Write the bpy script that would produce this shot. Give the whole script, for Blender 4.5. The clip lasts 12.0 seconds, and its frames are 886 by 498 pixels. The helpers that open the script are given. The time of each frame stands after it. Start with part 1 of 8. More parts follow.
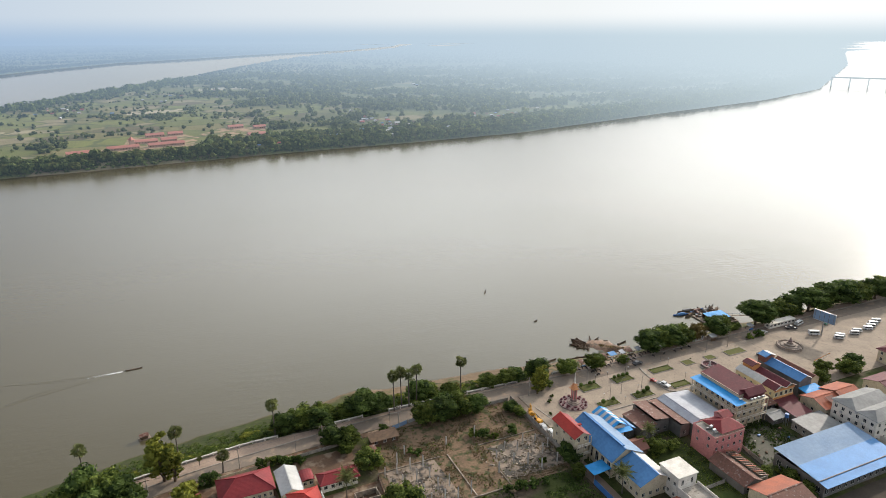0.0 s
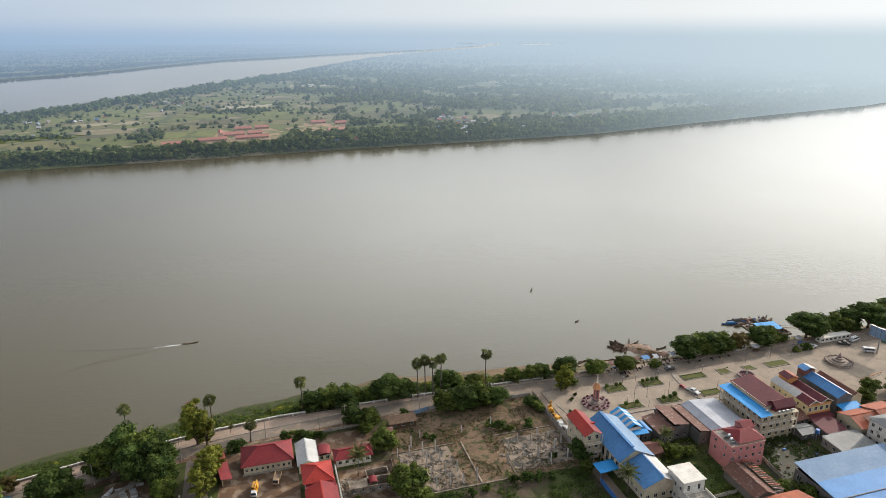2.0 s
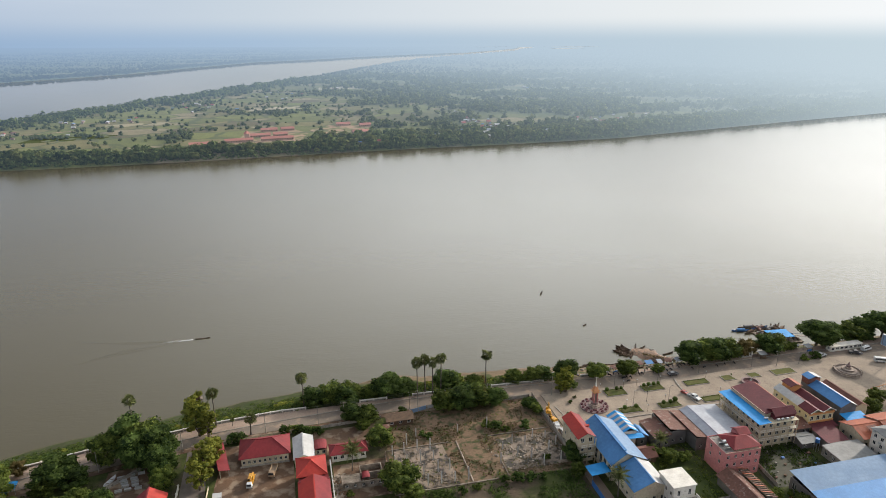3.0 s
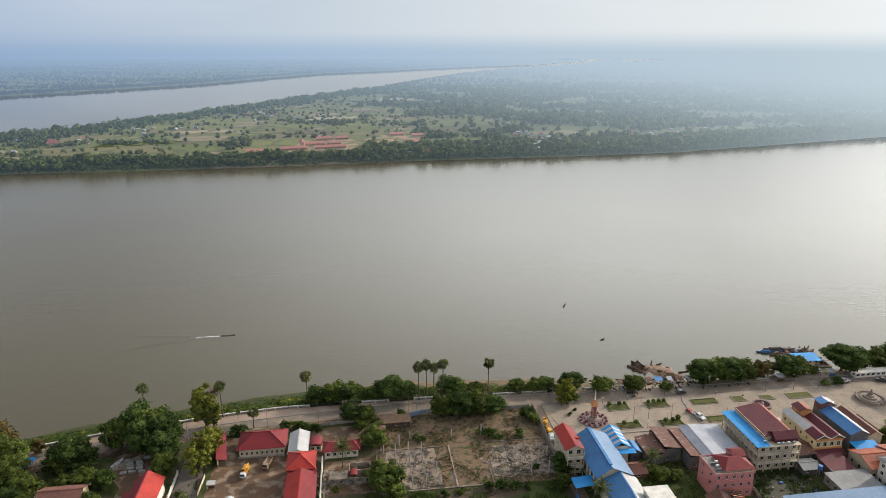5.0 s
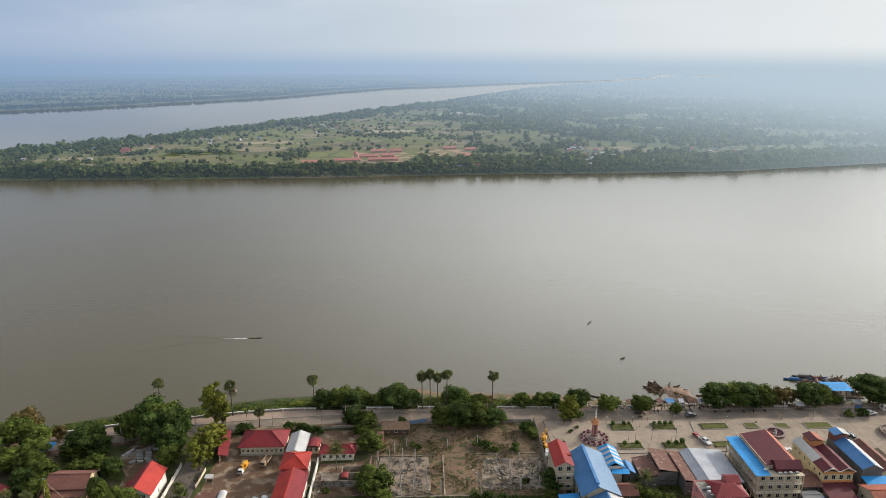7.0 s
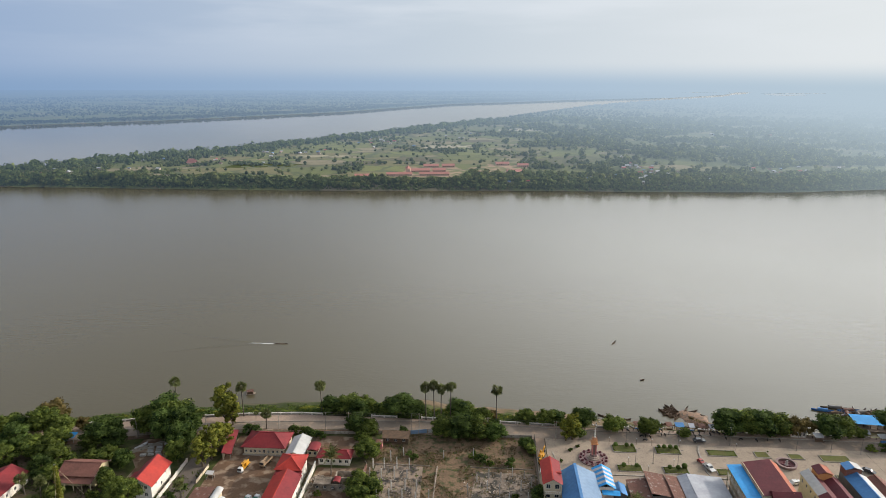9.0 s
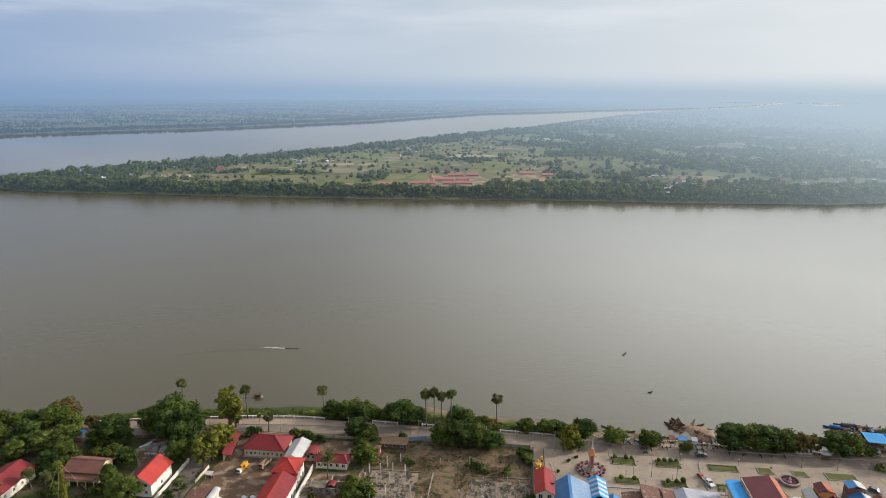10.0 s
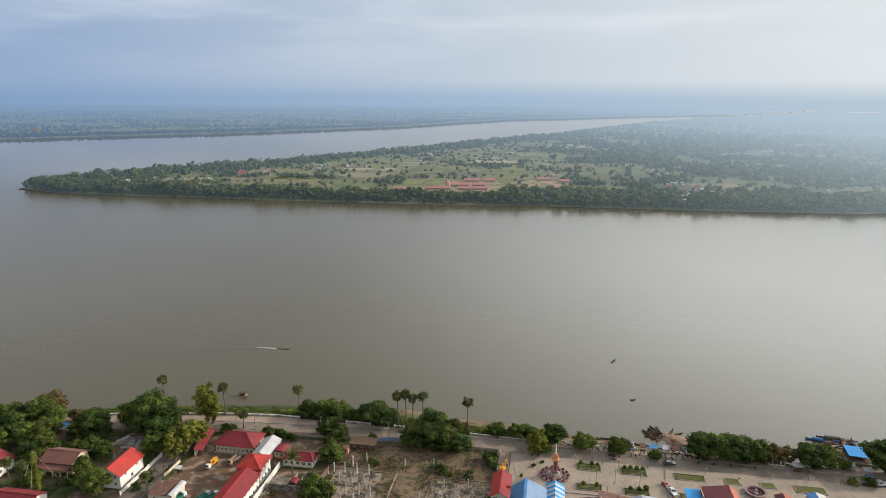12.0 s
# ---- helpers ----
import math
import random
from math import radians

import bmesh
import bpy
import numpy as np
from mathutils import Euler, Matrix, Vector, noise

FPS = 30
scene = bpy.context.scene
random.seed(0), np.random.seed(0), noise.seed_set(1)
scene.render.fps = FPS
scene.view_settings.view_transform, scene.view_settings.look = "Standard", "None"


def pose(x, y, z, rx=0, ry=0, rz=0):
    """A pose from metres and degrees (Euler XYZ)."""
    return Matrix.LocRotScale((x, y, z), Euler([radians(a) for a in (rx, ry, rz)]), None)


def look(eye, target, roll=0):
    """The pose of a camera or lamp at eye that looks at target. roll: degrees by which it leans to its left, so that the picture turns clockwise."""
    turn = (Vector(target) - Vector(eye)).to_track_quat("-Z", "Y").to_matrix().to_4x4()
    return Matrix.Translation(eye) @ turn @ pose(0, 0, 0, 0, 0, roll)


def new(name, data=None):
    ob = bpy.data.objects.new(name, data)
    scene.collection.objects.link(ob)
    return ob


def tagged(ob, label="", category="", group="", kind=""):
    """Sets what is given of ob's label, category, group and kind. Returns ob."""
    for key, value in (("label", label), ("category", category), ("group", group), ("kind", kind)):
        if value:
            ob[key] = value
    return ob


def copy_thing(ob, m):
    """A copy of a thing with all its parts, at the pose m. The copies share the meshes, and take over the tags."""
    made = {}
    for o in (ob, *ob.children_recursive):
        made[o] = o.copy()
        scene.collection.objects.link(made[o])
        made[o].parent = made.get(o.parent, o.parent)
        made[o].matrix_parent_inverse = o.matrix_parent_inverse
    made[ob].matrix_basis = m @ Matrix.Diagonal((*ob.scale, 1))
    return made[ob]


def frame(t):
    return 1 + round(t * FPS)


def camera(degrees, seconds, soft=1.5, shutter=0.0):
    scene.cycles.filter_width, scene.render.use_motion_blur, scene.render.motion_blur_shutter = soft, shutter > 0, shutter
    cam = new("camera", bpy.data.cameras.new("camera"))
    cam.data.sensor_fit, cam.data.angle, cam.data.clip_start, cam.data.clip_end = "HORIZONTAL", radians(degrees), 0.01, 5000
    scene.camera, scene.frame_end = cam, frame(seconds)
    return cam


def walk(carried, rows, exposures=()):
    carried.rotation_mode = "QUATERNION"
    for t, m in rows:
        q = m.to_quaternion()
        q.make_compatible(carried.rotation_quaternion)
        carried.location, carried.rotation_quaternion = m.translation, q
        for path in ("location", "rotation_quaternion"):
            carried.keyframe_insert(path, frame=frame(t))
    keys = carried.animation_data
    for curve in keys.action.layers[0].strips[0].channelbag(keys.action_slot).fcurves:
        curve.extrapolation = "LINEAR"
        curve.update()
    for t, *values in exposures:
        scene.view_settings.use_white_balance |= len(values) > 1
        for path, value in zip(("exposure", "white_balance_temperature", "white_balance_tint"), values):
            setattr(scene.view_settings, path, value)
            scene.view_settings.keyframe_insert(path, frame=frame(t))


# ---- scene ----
cam = camera(67.7, 12.0, 0.6)
METRES, EYE, TILT, LEAN, TURN = 133.3, 132.7, 0.0, 0.0, -23.9
ROWS = [
    (0.0, 0.0, 0.0, 0.0, -0.11, -18.79, 0.32),
    (0.5, 0.038, -0.0144, 0.0005, 2.75, -18.8, 0.32),
    (1.0, 0.077, -0.0263, 0.0009, 4.98, -18.81, 0.31),
    (1.5, 0.1167, -0.0359, 0.0009, 6.3, -18.82, 0.29),
    (2.0, 0.1565, -0.0434, 0.001, 7.67, -18.82, 0.26),
    (2.5, 0.1958, -0.0483, 0.0012, 8.99, -18.73, 0.24),
    (4.5, 0.3611, -0.0519, 0.0012, 14.63, -17.85, 0.13),
    (5.0, 0.4028, -0.0481, 0.0008, 16.08, -17.56, 0.11),
    (5.5, 0.4438, -0.0432, 0.0009, 17.54, -17.28, 0.07),
    (6.0, 0.4852, -0.0368, 0.0013, 19.0, -16.97, 0.05),
    (6.5, 0.526, -0.0293, 0.001, 20.46, -16.66, 0.05),
    (7.0, 0.5666, -0.0205, 0.0014, 21.94, -16.34, 0.03),
    (9.0, 0.7286, 0.0259, 0.0011, 27.79, -15.0, -0.06),
    (9.5, 0.7681, 0.0408, 0.0009, 29.22, -14.62, -0.1),
    (10.0, 0.8072, 0.0564, 0.0007, 30.55, -14.23, -0.12),
    (10.5, 0.8463, 0.0736, 0.0006, 31.81, -13.85, -0.14),
    (11.0, 0.8852, 0.0916, -0.0001, 32.5, -13.76, -0.16),
    (11.5, 0.9235, 0.1102, -0.0006, 32.94, -13.75, -0.19),
    (12.0, 0.9617, 0.1299, -0.001, 33.34, -13.74, -0.21),
]
walk(cam, [(t, pose(0, 0, EYE, TILT, LEAN, TURN) @ pose(METRES * x, METRES * y, METRES * z, 90 + pitch, roll, yaw)) for t, x, y, z, yaw, pitch, roll in ROWS],
     exposures=((0.0, 0.28), (3.0, 0.18), (12.0, 0.12)))

# ---- light ----
SUN_AZ, SUN_EL = radians(65), radians(22)      # clockwise from +y, above the horizon
to_sun = Vector((math.sin(SUN_AZ) * math.cos(SUN_EL), math.cos(SUN_AZ) * math.cos(SUN_EL), math.sin(SUN_EL)))
sun = new("sun", bpy.data.lights.new("sun", "SUN"))
sun.data.energy, sun.data.angle, sun.data.color = 3.9, radians(1.0), (1.0, 0.90, 0.79)
sun.matrix_world = look((0, 0, 300), Vector((0, 0, 300)) - to_sun)
sun.visible_camera = True

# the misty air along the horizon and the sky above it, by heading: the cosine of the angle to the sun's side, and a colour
# AIR is also mixed into distant materials as glowing haze
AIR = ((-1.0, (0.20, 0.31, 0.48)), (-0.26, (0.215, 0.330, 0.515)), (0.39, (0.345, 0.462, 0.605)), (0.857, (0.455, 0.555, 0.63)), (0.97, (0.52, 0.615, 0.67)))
SKY_LOW = ((-1.0, (0.25, 0.35, 0.52)), (-0.26, (0.28, 0.385, 0.565)), (0.39, (0.52, 0.59, 0.66)), (0.857, (0.73, 0.76, 0.77)), (0.97, (0.83, 0.85, 0.86)))


def by_heading(nt, direction, stops):
    """A colour that depends on how far a direction turns from the sun's side of the horizon."""
    N, L = nt.nodes.new, nt.links.new
    flat, unit, turn = N("ShaderNodeVectorMath"), N("ShaderNodeVectorMath"), N("ShaderNodeVectorMath")
    flat.operation, unit.operation, turn.operation = "MULTIPLY", "NORMALIZE", "DOT_PRODUCT"
    flat.inputs[1].default_value = (1, 1, 0)
    turn.inputs[1].default_value = (math.sin(SUN_AZ), math.cos(SUN_AZ), 0)
    L(direction, flat.inputs[0])
    L(flat.outputs[0], unit.inputs[0])
    L(unit.outputs[0], turn.inputs[0])
    half = N("ShaderNodeMapRange")
    half.inputs[1].default_value, half.inputs[2].default_value = -1, 1
    L(turn.outputs["Value"], half.inputs[0])
    colours = N("ShaderNodeValToRGB")
    el = colours.color_ramp.elements
    el[0].position, el[0].color = 0.0, (*stops[0][1], 1)
    el[1].position, el[1].color = (stops[-1][0] + 1) / 2, (*stops[-1][1], 1)
    for at, colour in stops[1:-1]:
        el.new((at + 1) / 2).color = (*colour, 1)
    L(half.outputs[0], colours.inputs[0])
    return colours.outputs[0]


world = bpy.data.worlds.new("hazy_sky")
scene.world = world
world.use_nodes = True


def build_sky():
    """A clear sky above, veiled towards the horizon by a pale haze that is white on the sun's side and blue away from it."""
    nt = world.node_tree
    nt.nodes.clear()
    N, L = nt.nodes.new, nt.links.new

    def math_node(op, a, b=None, clamp=False):
        n = N("ShaderNodeMath")
        n.operation, n.use_clamp = op, clamp
        for i, v in enumerate((a, b)):
            if v is None:
                continue
            if isinstance(v, (int, float)):
                n.inputs[i].default_value = v
            else:
                L(v, n.inputs[i])
        return n.outputs[0]

    def mix(f, a, b):
        n = N("ShaderNodeMix")
        n.data_type = "RGBA"
        L(f, n.inputs[0])
        for i, v in ((6, a), (7, b)):
            if isinstance(v, tuple):
                n.inputs[i].default_value = (*v, 1)
            else:
                L(v, n.inputs[i])
        return n.outputs[2]

    def ramp(v, lo, hi):
        n = N("ShaderNodeMapRange")
        n.interpolation_type = "SMOOTHSTEP"
        L(v, n.inputs[0])
        n.inputs[1].default_value, n.inputs[2].default_value = lo, hi
        return n.outputs[0]

    sky = N("ShaderNodeTexSky")
    sky.sky_type, sky.sun_disc = "NISHITA", False
    sky.sun_elevation, sky.sun_rotation = SUN_EL, SUN_AZ
    sky.air_density, sky.dust_density, sky.ozone_density = 1.2, 2.5, 1.5
    dim = N("ShaderNodeVectorMath")
    dim.operation = "SCALE"
    L(sky.outputs[0], dim.inputs[0])
    dim.inputs[3].default_value = 0.085
    co = N("ShaderNodeTexCoord")
    sep = N("ShaderNodeSeparateXYZ")
    L(co.outputs["Generated"], sep.inputs[0])
    dot = N("ShaderNodeVectorMath")
    dot.operation = "DOT_PRODUCT"
    L(co.outputs["Generated"], dot.inputs[0])
    dot.inputs[1].default_value = to_sun
    toward = dot.outputs["Value"]
    up = sep.outputs["Z"]
    low = by_heading(nt, co.outputs["Generated"], AIR)
    high = by_heading(nt, co.outputs["Generated"], SKY_LOW)
    top = mix(ramp(toward, 0.10, 0.90), HAZE_TOP_AWAY, HAZE_TOP_SUN)
    veil = mix(ramp(up, -0.020, 0.016), low, high)
    veil = mix(ramp(up, 0.12, 0.32), veil, top)
    veil = mix(math_node("MULTIPLY", ramp(toward, 0.80, 1.0), ramp(up, 0.03, 0.20)), veil, AUREOLE)
    # unseen brighter sky opposite the sun, added to fill the shaded sides
    veil = mix(math_node("MULTIPLY", ramp(math_node("MULTIPLY", toward, -1.0), 0.42, 0.95), ramp(up, 0.0, 0.2)), veil, FILL_BEHIND)
    # soft streaks of thin cloud, drawn out along the horizon
    squash = N("ShaderNodeMapping")
    squash.inputs["Scale"].default_value = (1.0, 1.0, 7.0)
    L(co.outputs["Generated"], squash.inputs[0])
    cloud = N("ShaderNodeTexNoise")
    cloud.inputs["Scale"].default_value, cloud.inputs["Detail"].default_value, cloud.inputs["Roughness"].default_value = 2.6, 5, 0.5
    L(squash.outputs[0], cloud.inputs["Vector"])
    thick = math_node("MULTIPLY", ramp(cloud.outputs["Fac"], 0.40, 0.70), math_node("MULTIPLY", ramp(up, 0.0, 0.10), 0.40))
    veil = mix(thick, veil, CLOUD)
    cover = math_node("SUBTRACT", 1.0, math_node("MULTIPLY", ramp(up, 0.37, 0.70), 0.72))
    whole = mix(cover, dim.outputs[0], veil)
    bg, out = N("ShaderNodeBackground"), N("ShaderNodeOutputWorld")
    L(whole, bg.inputs[0])
    bg.inputs[1].default_value = 1.0
    L(bg.outputs[0], out.inputs[0])


HAZE_TOP_AWAY, HAZE_TOP_SUN = (0.58, 0.62, 0.69), (3.5, 3.6, 3.62)
AUREOLE = (3.7, 3.7, 3.6)
FILL_BEHIND = (0.95, 1.02, 1.15)
CLOUD = (0.80, 0.83, 0.88)
build_sky()

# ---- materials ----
def paint_haze(m, share=1.0):
    """Paint haze into a material: emission in the air's colour, growing from 500 m off the middle of the camera's path.
    """
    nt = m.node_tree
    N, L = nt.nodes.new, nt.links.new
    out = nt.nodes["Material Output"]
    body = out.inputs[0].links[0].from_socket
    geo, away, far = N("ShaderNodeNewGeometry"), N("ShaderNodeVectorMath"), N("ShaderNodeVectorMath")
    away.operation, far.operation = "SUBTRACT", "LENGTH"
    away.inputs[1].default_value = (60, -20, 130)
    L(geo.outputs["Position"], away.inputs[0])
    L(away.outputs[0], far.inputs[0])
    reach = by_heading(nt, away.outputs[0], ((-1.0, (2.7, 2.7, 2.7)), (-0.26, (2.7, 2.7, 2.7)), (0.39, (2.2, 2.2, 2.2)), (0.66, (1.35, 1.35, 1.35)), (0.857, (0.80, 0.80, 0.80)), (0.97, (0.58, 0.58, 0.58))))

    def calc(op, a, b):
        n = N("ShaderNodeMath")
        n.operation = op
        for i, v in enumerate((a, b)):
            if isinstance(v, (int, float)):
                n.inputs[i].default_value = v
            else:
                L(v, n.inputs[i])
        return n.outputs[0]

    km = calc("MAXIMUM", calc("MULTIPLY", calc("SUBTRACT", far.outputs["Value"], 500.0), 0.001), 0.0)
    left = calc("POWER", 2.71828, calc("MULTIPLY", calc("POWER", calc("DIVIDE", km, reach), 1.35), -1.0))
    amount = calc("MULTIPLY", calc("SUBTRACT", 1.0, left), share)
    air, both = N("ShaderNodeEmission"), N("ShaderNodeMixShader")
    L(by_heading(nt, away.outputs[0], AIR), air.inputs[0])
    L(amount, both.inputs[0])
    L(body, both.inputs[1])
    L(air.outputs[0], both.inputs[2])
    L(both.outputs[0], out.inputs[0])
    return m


def surface(name, colour, other=None, rough=0.8, metal=0.0, scale=0.5, fine=6.0, amount=0.5, bump=0.2, depth=0.05, each=0.0, spec=0.4, stain=None, stain_at=0.62):
    """A node material: two colours mixed by a coarse and a fine noise in world metres, a stain colour in patches, bump, and a change from object to object."""
    m = bpy.data.materials.new(name)
    m.use_nodes = True
    nt = m.node_tree
    N, L = nt.nodes.new, nt.links.new
    bsdf = nt.nodes["Principled BSDF"]
    bsdf.inputs["Roughness"].default_value, bsdf.inputs["Metallic"].default_value = rough, metal
    bsdf.inputs["Specular IOR Level"].default_value = min(spec, 0.12) if rough > 0.84 else spec
    geo = N("ShaderNodeNewGeometry")

    def noise_at(s, detail=4.0):
        n = N("ShaderNodeTexNoise")
        n.inputs["Scale"].default_value, n.inputs["Detail"].default_value = s, detail
        L(geo.outputs["Position"], n.inputs["Vector"])
        return n.outputs["Fac"]

    def ramp(v, lo, hi):
        n = N("ShaderNodeMapRange")
        L(v, n.inputs[0])
        n.inputs[1].default_value, n.inputs[2].default_value = lo, hi
        return n.outputs[0]

    def mix(f, a, b):
        n = N("ShaderNodeMix")
        n.data_type = "RGBA"
        L(f, n.inputs[0])
        for i, v in ((6, a), (7, b)):
            if isinstance(v, tuple):
                n.inputs[i].default_value = (*v, 1)
            else:
                L(v, n.inputs[i])
        return n.outputs[2]

    other = other or tuple(c * 0.72 for c in colour)
    coarse, grain = noise_at(scale), noise_at(fine, 6.0)
    col = mix(ramp(coarse, 0.5 - 0.3 * amount, 0.5 + 0.4 * amount), colour, other)
    dark = N("ShaderNodeHueSaturation")
    L(col, dark.inputs["Color"])
    val = N("ShaderNodeMapRange")
    L(grain, val.inputs[0])
    val.inputs[1].default_value, val.inputs[2].default_value = 0.25, 0.75
    val.inputs[3].default_value, val.inputs[4].default_value = 1.0 - 0.35 * amount, 1.0 + 0.3 * amount
    L(val.outputs[0], dark.inputs["Value"])
    col = dark.outputs[0]
    if stain:
        col = mix(ramp(noise_at(scale * 2.7, 7.0), stain_at - 0.06, stain_at + 0.06), col, stain)
    if each:
        info = N("ShaderNodeObjectInfo")
        shift = N("ShaderNodeMapRange")
        L(info.outputs["Random"], shift.inputs[0])
        shift.inputs[3].default_value, shift.inputs[4].default_value = 1 - each, 1 + each
        hue = N("ShaderNodeHueSaturation")
        L(col, hue.inputs["Color"])
        L(shift.outputs[0], hue.inputs["Value"])
        col = hue.outputs[0]
    L(col, bsdf.inputs["Base Color"])
    if bump:
        b = N("ShaderNodeBump")
        b.inputs["Strength"].default_value, b.inputs["Distance"].default_value = bump, depth
        L(grain, b.inputs["Height"])
        L(b.outputs[0], bsdf.inputs["Normal"])
    return m


def ribbed(name, colour, other=None, rough=0.45, along="X", period=0.25, **more):
    """Corrugated sheet metal: surface() with ribs across one axis."""
    more.setdefault("spec", 0.18)
    m = surface(name, colour, other, rough=max(rough, 0.62), bump=0.0, **more)
    nt = m.node_tree
    N, L = nt.nodes.new, nt.links.new
    geo = N("ShaderNodeNewGeometry")
    wave = N("ShaderNodeTexWave")
    wave.bands_direction = along
    wave.inputs["Scale"].default_value = 0.314 / period
    L(geo.outputs["Position"], wave.inputs["Vector"])
    b = N("ShaderNodeBump")
    b.inputs["Strength"].default_value, b.inputs["Distance"].default_value = 0.35, 0.03
    L(wave.outputs["Fac"], b.inputs["Height"])
    L(b.outputs[0], nt.nodes["Principled BSDF"].inputs["Normal"])
    return m


def leafy(name, light, dark, rough=0.8, each=0.25, thin=0.42, patch=0.22):
    """Foliage: each leaf its own green, and light that comes through the leaf."""
    m = bpy.data.materials.new(name)
    m.use_nodes = True
    nt = m.node_tree
    N, L = nt.nodes.new, nt.links.new
    bsdf = nt.nodes["Principled BSDF"]
    geo, info = N("ShaderNodeNewGeometry"), N("ShaderNodeObjectInfo")
    mixc = N("ShaderNodeMix")
    mixc.data_type = "RGBA"
    L(geo.outputs["Random Per Island"], mixc.inputs[0])
    mixc.inputs[6].default_value, mixc.inputs[7].default_value = (*dark, 1), (*light, 1)
    n = N("ShaderNodeTexNoise")
    n.inputs["Scale"].default_value, n.inputs["Detail"].default_value = patch, 3
    L(geo.outputs["Position"], n.inputs["Vector"])
    tone = N("ShaderNodeMapRange")
    L(n.outputs["Fac"], tone.inputs[0])
    tone.inputs[1].default_value, tone.inputs[2].default_value = 0.3, 0.7
    tone.inputs[3].default_value, tone.inputs[4].default_value = 0.7, 1.3
    own = N("ShaderNodeMapRange")
    L(info.outputs["Random"], own.inputs[0])
    own.inputs[3].default_value, own.inputs[4].default_value = 1 - each, 1 + each
    mul = N("ShaderNodeMath")
    mul.operation = "MULTIPLY"
    L(tone.outputs[0], mul.inputs[0])
    L(own.outputs[0], mul.inputs[1])
    hue = N("ShaderNodeHueSaturation")
    L(mixc.outputs[2], hue.inputs["Color"])
    L(mul.outputs[0], hue.inputs["Value"])
    L(hue.outputs[0], bsdf.inputs["Base Color"])
    bsdf.inputs["Roughness"].default_value = rough
    bsdf.inputs["Specular IOR Level"].default_value = 0.08
    through_leaf, both = N("ShaderNodeBsdfTranslucent"), N("ShaderNodeMixShader")
    L(hue.outputs[0], through_leaf.inputs[0])
    both.inputs[0].default_value = thin
    L(bsdf.outputs[0], both.inputs[1])
    L(through_leaf.outputs[0], both.inputs[2])
    L(both.outputs[0], nt.nodes["Material Output"].inputs[0])
    return m


def water_material():
    """Silty river water: a brown body under a rippled, glossy skin."""
    m = bpy.data.materials.new("silty_water")
    m.use_nodes = True
    nt = m.node_tree
    N, L = nt.nodes.new, nt.links.new
    bsdf = nt.nodes["Principled BSDF"]
    geo = N("ShaderNodeNewGeometry")
    n = N("ShaderNodeTexNoise")
    n.inputs["Scale"].default_value, n.inputs["Detail"].default_value = 0.006, 5
    L(geo.outputs["Position"], n.inputs["Vector"])
    col = N("ShaderNodeMix")
    col.data_type = "RGBA"
    L(n.outputs["Fac"], col.inputs[0])
    col.inputs[6].default_value, col.inputs[7].default_value = (0.064, 0.054, 0.028, 1), (0.079, 0.067, 0.037, 1)
    L(col.outputs[2], bsdf.inputs["Base Color"])
    bsdf.inputs["IOR"].default_value = 1.33
    stretch = N("ShaderNodeMapping")
    stretch.inputs["Rotation"].default_value = (0, 0, 0.35)
    stretch.inputs["Scale"].default_value = (0.30, 1.0, 1.0)
    L(geo.outputs["Position"], stretch.inputs[0])
    ripple, swell = N("ShaderNodeTexNoise"), N("ShaderNodeTexNoise")
    ripple.inputs["Scale"].default_value, ripple.inputs["Detail"].default_value = 0.75, 5
    swell.inputs["Scale"].default_value, swell.inputs["Detail"].default_value = 0.08, 3
    for k in (ripple, swell):
        L(stretch.outputs[0], k.inputs["Vector"])
    # calm and ruffled stretches of the surface
    calm = N("ShaderNodeTexNoise")
    calm.inputs["Scale"].default_value, calm.inputs["Detail"].default_value = 0.011, 3
    L(geo.outputs["Position"], calm.inputs["Vector"])
    much = N("ShaderNodeMapRange")
    L(calm.outputs["Fac"], much.inputs[0])
    much.inputs[1].default_value, much.inputs[2].default_value = 0.35, 0.7
    much.inputs[3].default_value, much.inputs[4].default_value = 0.25, 1.0
    # behind the island ripples and roughness are cut so the far water reflects brighter
    sep = N("ShaderNodeSeparateXYZ")
    L(geo.outputs["Position"], sep.inputs[0])

    def along(v, lo, hi, first, last):
        n = N("ShaderNodeMapRange")
        L(v, n.inputs[0])
        for i, x in enumerate((lo, hi, first, last)):
            n.inputs[i + 1].default_value = x
        return n.outputs[0]

    behind = N("ShaderNodeMath")
    behind.operation = "MULTIPLY"
    L(along(sep.outputs["Y"], 760, 1000, 0, 1), behind.inputs[0])
    L(along(sep.outputs["X"], 900, 1100, 1, 0), behind.inputs[1])
    L(along(behind.outputs[0], 0, 1, 0.20, 0.05), bsdf.inputs["Roughness"])
    quiet, mul = N("ShaderNodeMath"), N("ShaderNodeMath")
    quiet.operation = mul.operation = "MULTIPLY"
    L(much.outputs[0], quiet.inputs[0])
    L(along(behind.outputs[0], 0, 1, 1.0, 0.08), quiet.inputs[1])
    L(ripple.outputs["Fac"], mul.inputs[0])
    L(quiet.outputs[0], mul.inputs[1])
    b1, b2 = N("ShaderNodeBump"), N("ShaderNodeBump")
    b1.inputs["Strength"].default_value, b1.inputs["Distance"].default_value = 0.6, 0.15
    b2.inputs["Strength"].default_value, b2.inputs["Distance"].default_value = 0.12, 0.6
    L(mul.outputs[0], b1.inputs["Height"])
    L(swell.outputs["Fac"], b2.inputs["Height"])
    L(b2.outputs[0], b1.inputs["Normal"])
    L(b1.outputs[0], bsdf.inputs["Normal"])
    return m


